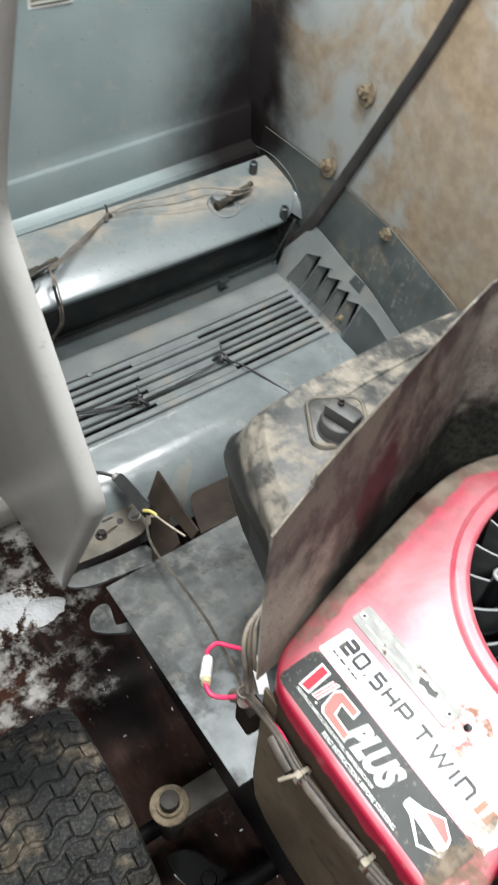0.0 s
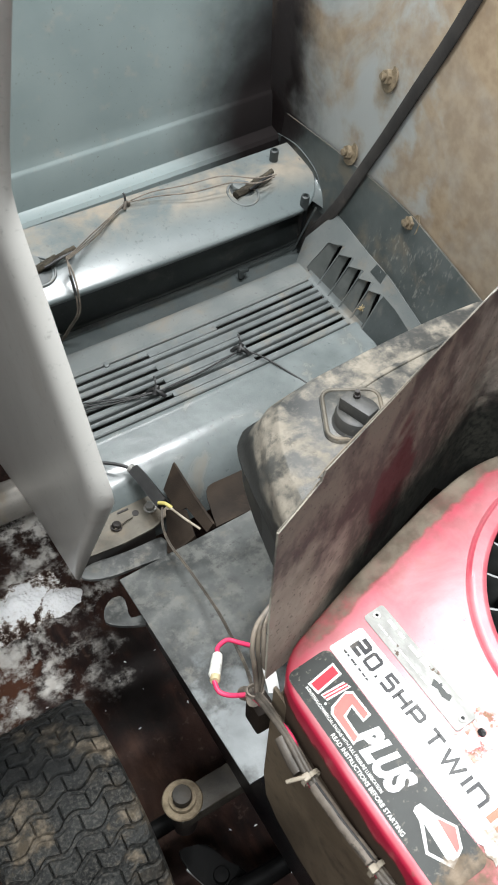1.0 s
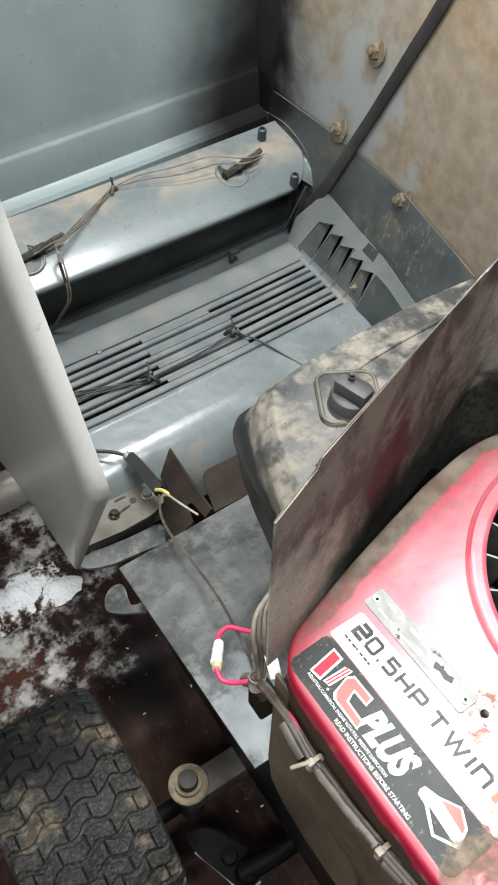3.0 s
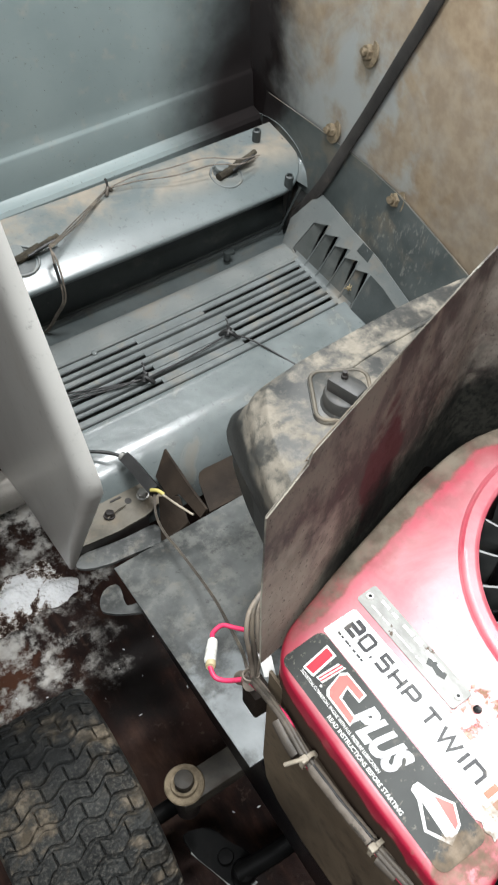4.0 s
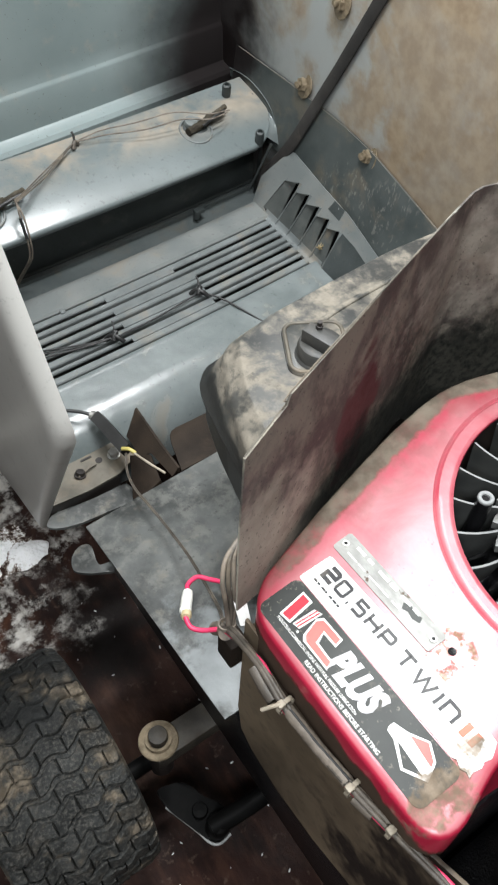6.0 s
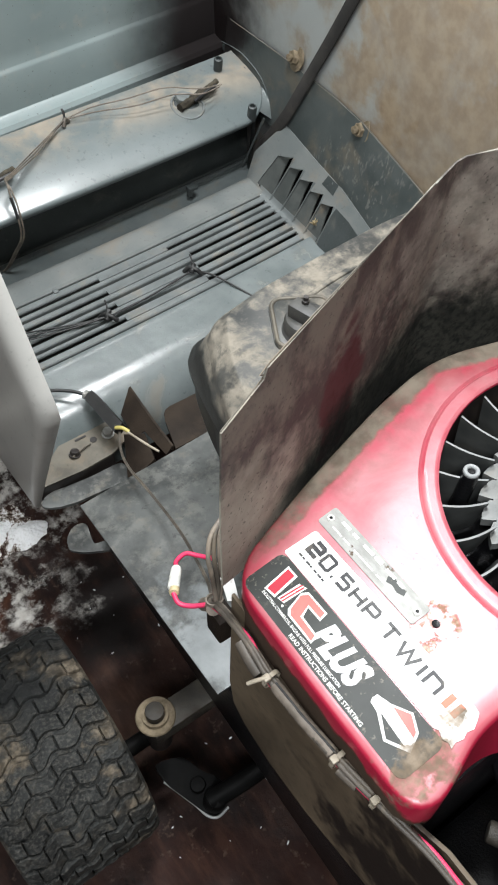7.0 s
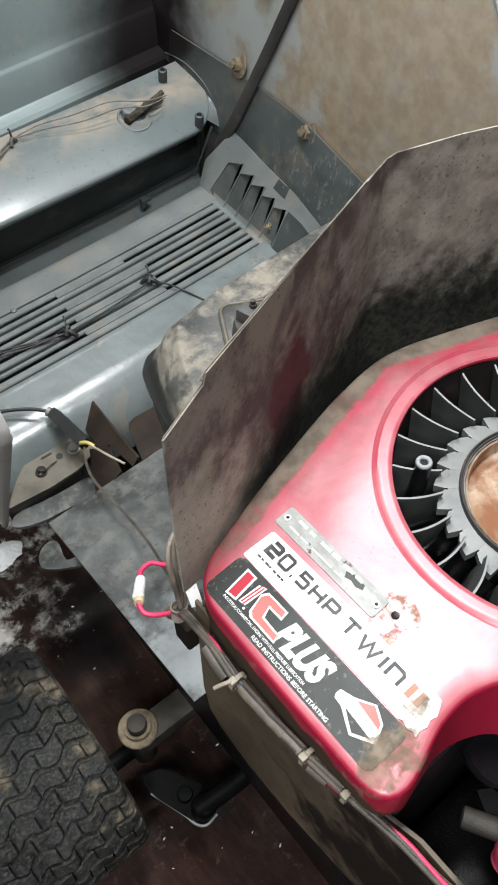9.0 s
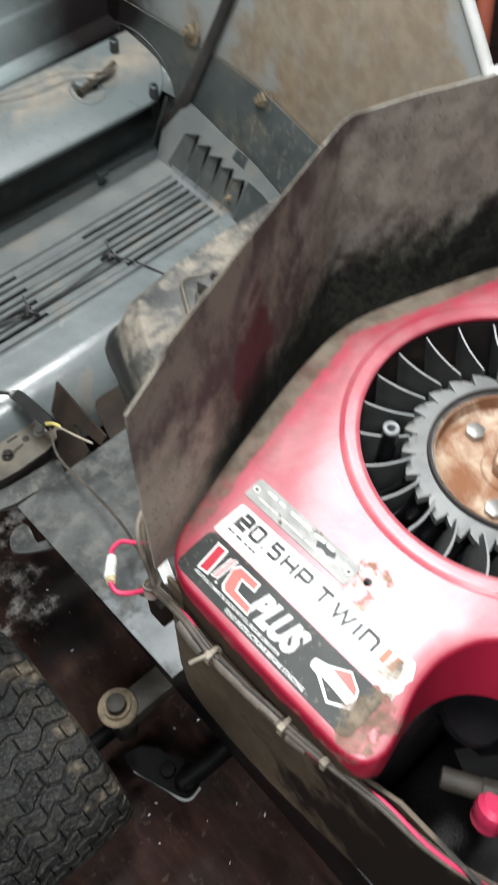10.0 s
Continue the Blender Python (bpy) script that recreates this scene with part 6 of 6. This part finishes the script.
def lug(x0, x1, seed):
    """One wavy block of the tread, at the top of the wheel."""
    bm = mesh()
    gap = 0.0007
    half = math.pi * 0.18 / ROWS_ROUND - 0.0034

    def wave(x):
        return 0.0054 * math.sin(2 * math.pi * x / 0.0512) + 0.12 * x + 0.0026 * noise.noise((x * 60, seed * 3.1, 0.5))

    def lift(x, y, h):
        edge = max(0.0, abs(x) - 0.07)
        r = 0.1815 + h - 14.0 * edge * edge + 0.003 * noise.noise((x * 60, y * 60, seed)) + 0.0018 * noise.noise((x * 150, y * 150, seed))
        return Vector((x, r * math.sin(y / 0.18), r * math.cos(y / 0.18)))
    n = 9
    xs = [x0 + gap + (x1 - x0 - 2 * gap) * k / n for k in range(n + 1)]
    rows = []
    for shrink, h in ((0.0, -0.009), (0.0, -0.0034), (0.0006, -0.0012), (0.0017, 0.0)):
        mid = (xs[0] + xs[-1]) / 2
        ring = [(x + (mid - x) * shrink * 45, wave(x) - half + shrink) for x in xs] + [(x + (mid - x) * shrink * 45, wave(x) + half - shrink) for x in reversed(xs)]
        rows.append([bm.verts.new(lift(x, y, h)) for x, y in ring])
    m = 2 * n + 2
    for a, b in zip(rows, rows[1:]):
        for i in range(m):
            bm.faces.new((a[i], a[(i + 1) % m], b[(i + 1) % m], b[i]))
    top = rows[-1]
    for k in range(n):
        bm.faces.new((top[k], top[k + 1], top[m - 2 - k], top[m - 1 - k]))
    bmesh.ops.recalc_face_normals(bm, faces=bm.faces)
    return finish(bm, "tread_block", RUBBER)


EDGES = [[-0.096 + PITCH * k for k in range(6)], [-0.096] + [-0.0768 + PITCH * k for k in range(5)] + [0.096]]
LUGS = [[lug(a, b, 7 * r + i) for i, (a, b) in enumerate(zip(row, row[1:]))] for r, row in enumerate(EDGES * 4)]
for k in range(ROWS_ROUND):
    for data in LUGS[k % 8]:
        ob = new("tread_block", data)
        ob.parent = tyre
        ob.matrix_basis = Matrix.Translation((0, 0, WC.z)) @ Matrix.Rotation(2 * math.pi * k / ROWS_ROUND, 4, "X")

# ---- snow on the ground ----


def snow_patch(cx, cy, rx, ry, h, seed):
    def height(x, y):
        d = math.hypot((x - cx) / rx, (y - cy) / ry) + 0.45 * noise.noise((x * 14, y * 14, seed)) + 0.2 * noise.noise((x * 40, y * 40, seed))
        t = max(0.0, min(1.0, (1.4 - d) * 0.7))
        return (-0.008 if t > 0 else -0.05 - 0.001 * seed) + (h + 0.008) * t ** 1.6 + t * (0.004 * noise.noise((x * 55, y * 55, seed)) + 0.003 * noise.noise((x * 140, y * 140, seed)) + 0.0016 * noise.noise((x * 330, y * 330, seed)))
    bm = grid(mesh(), cx - rx * 2.2, cx + rx * 2.2, cy - ry * 2.2, cy + ry * 2.2, 200, 200, height)
    low = [v for v in bm.verts if v.co.z < ground_height(v.co.x, v.co.y) - 0.0015]
    bmesh.ops.delete(bm, geom=low, context="VERTS")
    return bm


for cx, cy, rx, ry, h, seed in ((-0.33, 0.945, 0.09, 0.056, 0.017, 1), (-0.245, 0.915, 0.068, 0.046, 0.016, 7)):
    alone("snow_patch", snow_patch(cx, cy, rx, ry, h, seed), SNOW, "dirty melting snow patch on the wet ground", "snow", kind="stuff", sharp=80)
random.seed(5)
# tiny white lumps in place of wet glints on the ground
bm = mesh()
for k in range(40):
    x, y = random.uniform(-0.42, -0.1), random.uniform(0.1, 0.75)
    s = random.uniform(0.0008, 0.0022)
    bmesh.ops.create_icosphere(bm, subdivisions=1, radius=s, matrix=Matrix.Translation((x, y, ground_height(x, y) + s * 0.6)) @ Matrix.Rotation(k * 1.3, 4, "Z") @ Matrix.Diagonal((2.0, 0.8, 0.6, 1)))
alone("glint_specks", bm, GLINT, "scattered white specks standing in for wet glints on the dark ground", "ice", kind="stuff", sharp=80)

# ---- wiring inside the hood ----
def lumpy(bm, points, r, seed, n=10):
    """A grimy, uneven rod."""
    tube(bm, points, r, n, 6)
    for v in bm.verts:
        v.co += 0.22 * r * Vector((noise.noise(v.co * 160 + Vector((seed, 0, 0))), noise.noise(v.co * 160 + Vector((0, seed, 5))), noise.noise(v.co * 160 + Vector((3, 0, seed)))))
    return bm


for x, y, z, tilt in ((-0.076, 1.17, 0.6155, 0.0), (0.376, 1.203, 0.6195, 0.1)):
    lampholder = thing("headlight_socket", (x, y, 0.62), "dusty headlight bulb holder with grimy plug and thin wires", "headlight", "headlight sockets")
    lie = (0.0, -0.34, 1)
    part("ring", lathe(mesh(), [(0.034, -0.01), (0.0345, 0.0), (0.033, 0.0028), (0.0305, 0.0028), (0.029, 0.0), (0.0285, -0.01)], (x, y, z), lie, 44), NOSE_DULL, lampholder)
    part("holder", lathe(mesh(), [(0.0, -0.012), (0.0285, -0.012), (0.0285, -0.001), (0.024, 0.0008), (0.0, 0.0015)], (x, y, z), lie, 32), CHARCOAL, lampholder)
    part("bulb_cap", lathe(mesh(), [(0.0, 0.0), (0.0145, 0.0), (0.0145, 0.009), (0.013, 0.0115), (0.0, 0.012)], (x - 0.002, y + 0.016, z + 0.005), lie, 24), LEDGE, lampholder)
    way = Vector((math.cos(tilt), math.sin(tilt), 0.0))
    at = Vector((x, y, z + 0.006))
    plug = part("plug", lumpy(lumpy(mesh(), [at - way * 0.022 - Vector((0, 0.004, 0)), at, at + way * 0.022 + Vector((0, 0, 0.005)), at + way * 0.04 + Vector((0, 0.002, 0.009))], 0.0078, 1.7 + x), [at + way * 0.03 + Vector((0, 0, 0.008)), at + way * 0.055 + Vector((0, 0.003, 0.012)), at + way * 0.078 + Vector((0, 0.006, 0.015))], 0.0052, 4.1 + x), PLUG_GRIME, lampholder, "plug caked in brown grime")
    part("terminal", lumpy(mesh(), [at + way * 0.012 + Vector((0, -0.008, 0.004)), at + way * 0.04 + Vector((0, -0.006, 0.01)), at + way * 0.07 + Vector((0, -0.002, 0.013))], 0.0033, 2.2), WIRE_BLACK, plug)
loom = thing("lamp_wires", (0.15, 1.2, 0.63), "thin brown lamp wires lying over the headlight bays", "wire")
for dx, dy, sag, r in ((0.0, -0.045, -0.012, 0.0013), (-0.008, -0.05, 0.018, 0.0013)):
    part("wire", tube(mesh(), [(0.45 + dx, 1.24 + dy, 0.645), (0.40 + dx, 1.234 + dy - 0.4 * sag, 0.652), (0.345, 1.222 - sag, 0.652), (0.27, 1.234 - sag, 0.648), (0.2, 1.254 - 0.6 * sag, 0.645), (0.141, 1.254, 0.643)], r, 6, 6), WIRE_GRIME, loom)
for k in range(3):
    o = 0.004 * (k - 1)
    part("wire", tube(mesh(), [(0.141, 1.252, 0.642 + abs(o)), (0.10, 1.228 + o * 0.7, 0.64), (0.05, 1.196 + 1.6 * o, 0.637), (-0.005, 1.153 + o, 0.645), (-0.03, 1.136 + o, 0.648)], 0.0013, 6, 6), WIRE_GREY, loom)
for o in (-0.0025, 0.0025):
    part("wire", tube(mesh(), [(-0.03, 1.136 + o, 0.648), (-0.031 + o, 1.117, 0.63), (-0.033 + o, 1.1, 0.592), (-0.036 + o, 1.1, 0.555), (-0.047 + o, 1.125, 0.51), (-0.06 + o, 1.15, 0.465), (-0.066 + o, 1.165, 0.447)], 0.0018, 6, 6), WIRE_GRIME, loom)
part("sleeve", tube(mesh(), [(-0.0345, 1.116, 0.628), (-0.0355, 1.1, 0.595)], 0.0028, 8, 1), WIRE_BLACK, loom)
part("wire_knot", tube(mesh(), [(0.134, 1.246, 0.635), (0.141, 1.252, 0.645), (0.149, 1.256, 0.636)], 0.004, 8, 4), WIRE_GREY, loom)
part("knot_end", tube(mesh(), [(0.141, 1.252, 0.645), (0.143, 1.258, 0.656), (0.142, 1.262, 0.660)], 0.0022, 6, 3), WIRE_BLACK, loom)

harness = thing("grille_harness", (0.1, 0.95, 0.44), "black wiring harness cable-tied along the grille slats", "wire")
for k in range(3):
    o = 0.0035 * (k - 1)
    part("wire", tube(mesh(), [(-0.25, 1.03 + 4 * o, 0.45), (-0.116, 0.985 + 3 * o, 0.449), (-0.02, 0.958 + o, 0.448), (0.033, 0.944, 0.449 + abs(o))], 0.0015, 6, 6), WIRE_BLACK, harness)
for k in range(2):
    o = 0.0012 * k
    part("wire", tube(mesh(), [(0.033, 0.944, 0.449 + o), (0.08, 0.9475 + 2 * o, 0.4475), (0.13, 0.953 - o, 0.4478), (0.18, 0.9585 + o, 0.4485), (0.227, 0.965, 0.45)], 0.0014, 6, 6), WIRE_BLACK, harness)
part("wire", tube(mesh(), [(0.227, 0.965, 0.449), (0.245, 0.945, 0.45), (0.262, 0.915, 0.447), (0.29, 0.855, 0.436), (0.31, 0.82, 0.425)], 0.0018, 6, 6), WIRE_BLACK, harness)
for x, y in ((0.033, 0.944), (0.227, 0.965)):
    part("cable_tie", tube(mesh(), [(x - 0.012, y + 0.012, 0.444), (x - 0.004, y + 0.006, 0.455), (x + 0.004, y - 0.006, 0.455), (x + 0.012, y - 0.014, 0.446)], 0.0042, 8, 4), WIRE_BLACK, harness)
    part("tie_head", lumpy(mesh(), [(x - 0.005, y - 0.004, 0.45), (x + 0.001, y + 0.001, 0.456), (x + 0.006, y + 0.006, 0.458)], 0.0052, 1.3), WIRE_BLACK, harness)
    part("tie_tail", tube(mesh(), [(x, y, 0.454), (x + 0.006, y + 0.012, 0.466), (x + 0.008, y + 0.022, 0.47)], 0.0016, 6, 3), WIRE_BLACK, harness)

for x, y, z, r in ((0.49, 1.268, 0.625, 0.0), (0.487, 1.145, 0.585, 0.0)):
    alone("mounting_stud", lathe(mesh(), [(0.009, 0.0), (0.009, 0.03), (0.008, 0.033), (0.005, 0.034), (0.004, 0.028), (0.0, 0.028)], (x, y, z), (-0.1, -0.25, 1), 20), CHARCOAL, "dark plastic screw post on the lamp bay", "screw post", "screw posts")
alone("wire_clip", box(cyl(mesh(), (0.345, 1.157, 0.455), 0.007, 0.02, (0.1, 0, 1), 14, bevel=0.002), (0.34, 1.15, 0.468), (0.362, 1.164, 0.476), 0.002), CHARCOAL, "small dark plastic clip on the grille ledge", "clip")

for y, z in ((1.025, 0.882), (1.105, 0.705), (0.905, 0.66)):
    nut = thing("wing_bolt", (HX1, y, z), "dusty brass-coloured bolt and washer on the hood side", "bolt", "hood side bolts")
    lean = (-1, 0.2, 0.25)
    for name, back, r, h, n in (("washer", 0.0, 0.025, 0.0035, 28), ("nut", 0.003, 0.0135, 0.01, 6), ("thread", 0.012, 0.007, 0.008, 14)):
        bm = cyl(mesh(), (HX1 - back, y + 0.2 * back, z + 0.25 * back), r, h, lean, n, bevel=0.0015)
        bmesh.ops.subdivide_edges(bm, edges=[e for e in bm.edges if e.calc_length() > 0.006], cuts=2, use_grid_fill=True)
        for v in bm.verts:
            v.co += 0.0022 * noise.noise_vector(v.co * 110)
        part(name, bm, BRASS, nut, "", 60)
# solid dark band; below the seam it stands in for shadow
alone("dark_band", tube(mesh(), [(0.557, 0.79, 1.22), (0.556, 0.885, 1.015), (0.555, 0.942, 0.905), (0.554, 1.006, 0.783), (0.5505, 1.05, 0.7), (0.543, 1.07, 0.655), (0.534, 1.1, 0.592), (0.527, 1.15, 0.517), (0.521, 1.195, 0.462)], 0.0125, 12, 6, 0.35, (1, 0, 0)), DARK_BAND, "dark flat band inside the hood, its lower end in place of shadow", "strap")

# ---- wiring beside the engine ----
cable = thing("engine_wiring", (-0.2, 0.15, 0.76), "grimy wiring bundle strapped along the engine side", "wire")
for k, (m, r) in enumerate(((WIRE_GRIME, 0.0025), (WIRE_GREY, 0.0024), (WIRE_GREY, 0.0027), (WIRE_RED, 0.002), (WIRE_GRIME, 0.002))):
    a = 2 * math.pi * k / 5
    ox, oz = 0.0032 * math.cos(a), 0.0032 * math.sin(a)
    spread = 0.0006 * k if k != 3 else 0.006
    part("wire", tube(mesh(), [(-0.195 + ox, 0.262, 0.72 + oz), (-0.2 + ox, 0.232, 0.757 + oz), (-0.203 + ox + spread, 0.185, 0.772 + oz + spread), (-0.205 + ox, 0.145, 0.771 + oz), (-0.204 + ox, 0.1, 0.772 + oz), (-0.2 + ox, 0.055, 0.772 + oz), (-0.194 + ox, 0.012, 0.772 + oz), (-0.186 + ox + spread, -0.04, 0.768 + oz + spread), (-0.177 + ox + 0.4 * spread, -0.095, 0.758 + oz + 1.2 * spread), (-0.15 + ox, -0.16, 0.74 + oz + 1.2 * spread), (-0.10 + ox, -0.24, 0.72 + oz + spread)], r, 8, 6), m, cable)
for (x, y, z), tail in (((-0.205, 0.145, 0.772), True), ((-0.2, 0.056, 0.773), False), ((-0.193, 0.012, 0.772), False)):
    part("cable_tie", lathe(mesh(), [(0.0085, -0.0022), (0.0096, -0.0022), (0.0096, 0.0022), (0.0085, 0.0022)], (x, y, z), (0.1, -1, 0), 20, True), NYLON, cable)
    part("tie_head", box(mesh(), (x - 0.009, y - 0.0035, z + 0.005), (x - 0.002, y + 0.0035, z + 0.012), 0.0012), NYLON, cable)
    if tail:
        part("tie_tail", tube(mesh(), [(x - 0.006, y, z + 0.011), (x - 0.014, y + 0.003, z + 0.01), (x - 0.021, y + 0.007, z + 0.004)], 0.002, 6, 3), NYLON, cable)
part("sleeve", tube(mesh(), [(-0.207, 0.19, 0.769), (-0.209, 0.172, 0.767), (-0.21, 0.155, 0.766)], 0.0062, 10, 3), WIRE_GREY, cable)
part("sleeve", tube(mesh(), [(-0.203, 0.05, 0.767), (-0.199, 0.03, 0.768)], 0.0055, 10, 3), WIRE_GREY, cable)
line = [(-0.2055, 0.138, 0.7715), (-0.205, 0.12, 0.7725), (-0.2042, 0.1, 0.7725), (-0.202, 0.078, 0.7725), (-0.2005, 0.062, 0.7725)]
bm = tube(mesh(), line, 0.0058, 14, 14)
for v in bm.verts:
    ridge = 0.0002 if int(v.co.y * 500) % 2 else -0.0001
    v.co += Vector((v.co.x + 0.2035, 0, v.co.z - 0.7725)).normalized() * (ridge + 0.0004 * noise.noise(v.co * 150))
conduit = part("conduit", bm, WIRE_GRIME, cable, "grimy split conduit over the wires")
part("conduit_slit", tube(mesh(), [(x + 0.0005, y, z + 0.0052) for x, y, z in line], 0.0013, 6, 6), WIRE_BLACK, conduit)
part("junction", tube(mesh(), [(-0.196, 0.27, 0.70), (-0.197, 0.257, 0.722), (-0.201, 0.245, 0.738)], 0.0075, 10, 4), WIRE_GRIME, cable, "frayed taped wire junction")
part("terminal_block", box(mesh(), (-0.2, 0.236, 0.665), (-0.178, 0.262, 0.712), 0.003), BROWN_STEEL, cable)
part("white_tag", sheet(mesh(), [(-0.186, 0.262, 0.79), (-0.19, 0.236, 0.757), (-0.178, 0.233, 0.75), (-0.173, 0.258, 0.785)], 0.001, (0, 0.6, -0.8)), INK_WHITE, cable, "torn white tag")
for k, m in enumerate((WIRE_GRIME, WIRE_GREY, WIRE_GRIME)):
    o = 0.0045 * (k - 1)
    part("wire", tube(mesh(), [(-0.196 + 0.3 * o, 0.245, 0.742), (-0.191 + o, 0.251, 0.765), (-0.19 + 1.2 * o, 0.256, 0.79), (-0.188 + 1.4 * o, 0.262, 0.812), (-0.178 + o, 0.272, 0.83), (-0.15, 0.285, 0.835)], 0.0024, 8, 5), m, cable)
part("cable_tie", lathe(mesh(), [(0.0075, -0.002), (0.009, -0.002), (0.009, 0.002), (0.0075, 0.002)], (-0.198, 0.247, 0.75), (0.1, 0.3, 1), 20, True), WIRE_GRIME, cable)
lead = thing("bullet_lead", (-0.2, 0.3, 0.7), "red wire loop with a clear push-on connector", "wire")
part("wire", tube(mesh(), [(-0.187, 0.255, 0.722), (-0.203, 0.257, 0.729), (-0.218, 0.262, 0.735), (-0.226, 0.27, 0.738), (-0.2245, 0.282, 0.738)], 0.0026, 8, 6), WIRE_RED, lead)
part("wire", tube(mesh(), [(-0.2025, 0.313, 0.7205), (-0.197, 0.322, 0.716), (-0.183, 0.326, 0.712), (-0.172, 0.318, 0.708), (-0.16, 0.31, 0.702)], 0.0026, 8, 6), WIRE_RED, lead)
part("connector", lathe(mesh(), [(0.0, 0.0), (0.0045, 0.0), (0.0062, 0.002), (0.0062, 0.014), (0.0055, 0.016), (0.0062, 0.018), (0.0055, 0.034), (0.003, 0.037), (0.0, 0.037)], (-0.2215, 0.287, 0.737), (0.025, 0.034, -0.022), 14), CONNECTOR, lead)
part("boot", lathe(mesh(), [(0.0, 0.0), (0.0045, 0.0), (0.0055, 0.002), (0.005, 0.01), (0.0, 0.01)], (-0.2245, 0.281, 0.739), (0.025, 0.034, -0.022), 14), BOOT, lead)
stray = thing("loose_wire", (-0.12, 0.5, 0.5), "long grimy brown wire running over the deck plate", "wire")
for o in (0.0, 0.0022):
    part("wire", tube(mesh(), [(-0.082 + o, 0.703, 0.452), (-0.1 + o, 0.665, 0.455), (-0.11 + o, 0.62, 0.47), (-0.112 + o, 0.575, 0.485), (-0.113 + o, 0.52, 0.495), (-0.123 + o, 0.45, 0.53), (-0.14 + o, 0.385, 0.575), (-0.163 + o, 0.32, 0.64), (-0.185 + o, 0.275, 0.7)], 0.0011, 8, 6), WIRE_GREY, stray)
plug = thing("harness_plug", (-0.08, 0.75, 0.44), "black wiring plug with a yellow cable tie", "connector")
part("plug_body", tube(mesh(), [(-0.083, 0.797, 0.45), (-0.08, 0.77, 0.45), (-0.078, 0.735, 0.45), (-0.076, 0.708, 0.45)], 0.0135, 4, 2), WIRE_BLACK, plug)
part("collar", tube(mesh(), [(-0.085, 0.80, 0.45), (-0.088, 0.806, 0.45)], 0.008, 10, 1), STEEL, plug)
part("wire", tube(mesh(), [(-0.085, 0.80, 0.452), (-0.11, 0.825, 0.455), (-0.15, 0.85, 0.455), (-0.2, 0.87, 0.45)], 0.003, 8, 5), WIRE_BLACK, plug)
part("cable_tie", tube(mesh(), [(-0.083, 0.71, 0.457), (-0.076, 0.7, 0.462), (-0.07, 0.69, 0.458)], 0.0032, 8, 3), YELLOW, plug)
part("tie_tail", tube(mesh(), [(-0.072, 0.69, 0.459), (-0.062, 0.66, 0.458), (-0.05, 0.632, 0.455)], 0.002, 8, 4), NYLON, plug)

# pale barred strip and a red piece high on the hood
label = thing("pale_strip", (0.2, 1.399, 0.978), "pale strip with dark bars and a red piece on the hood top", "sticker")
part("paper", box(mesh(), (0.094, 1.392, 0.978), (0.178, 1.4, 0.998)), INK_PAPER, label)
for k in range(2):
    part("print_bar", box(mesh(), (0.1, 1.3914, 0.982 + 0.008 * k), (0.17, 1.3921, 0.985 + 0.008 * k)), WIRE_GREY, label)
part("red_corner", box(mesh(), (0.29, 1.392, 0.986), (0.33, 1.402, 1.02)), WIRE_RED, label)
part("white_edge", box(mesh(), (0.283, 1.392, 0.982), (0.2895, 1.402, 1.02)), INK_PAPER, label)

random.seed(9)
tuft = thing("dry_grass_tuft", (0.487, 0.926, 0.468), "small tuft of dry tan grass caught in the grille", "grass")
for k in range(14):
    a, l = random.uniform(0, 6.28), random.uniform(0.004, 0.012)
    part("blade", tube(mesh(), [(0.487, 0.926, 0.468), (0.487 + l * 0.6 * math.cos(a), 0.926 + l * 0.6 * math.sin(a), 0.476), (0.487 + l * math.cos(a), 0.926 + l * math.sin(a), 0.477 + random.uniform(-0.005, 0.008))], 0.0009, 6, 2), STRAW, tuft)

# ---- behind the hood ----
alone("wooden_pole", tube(mesh(), [(1.30, 0.90, 0.0), (1.37, 1.0, 0.45), (1.45, 1.12, 0.95)], 0.022, 14, 3), POLE, "terracotta-stained wooden pole leaning beside the tractor", "pole")
# lamp bodies out of view; the third only houses the added fill
for x, y, w in ((0.42, 1.12, 0.3), (0.04, 0.40, 0.34), (-1.15, -0.55, 0.65)):
    lampbody = thing("unseen_lamp", (x, y, 2.6), "white strip lamp, out of view under the ceiling", "lamp", "ceiling lamps")
    part("lamp_body", box(mesh(), (x - w, y - 0.08, 2.5), (x + w, y + 0.08, 2.6), 0.01), PLASTER, lampbody)
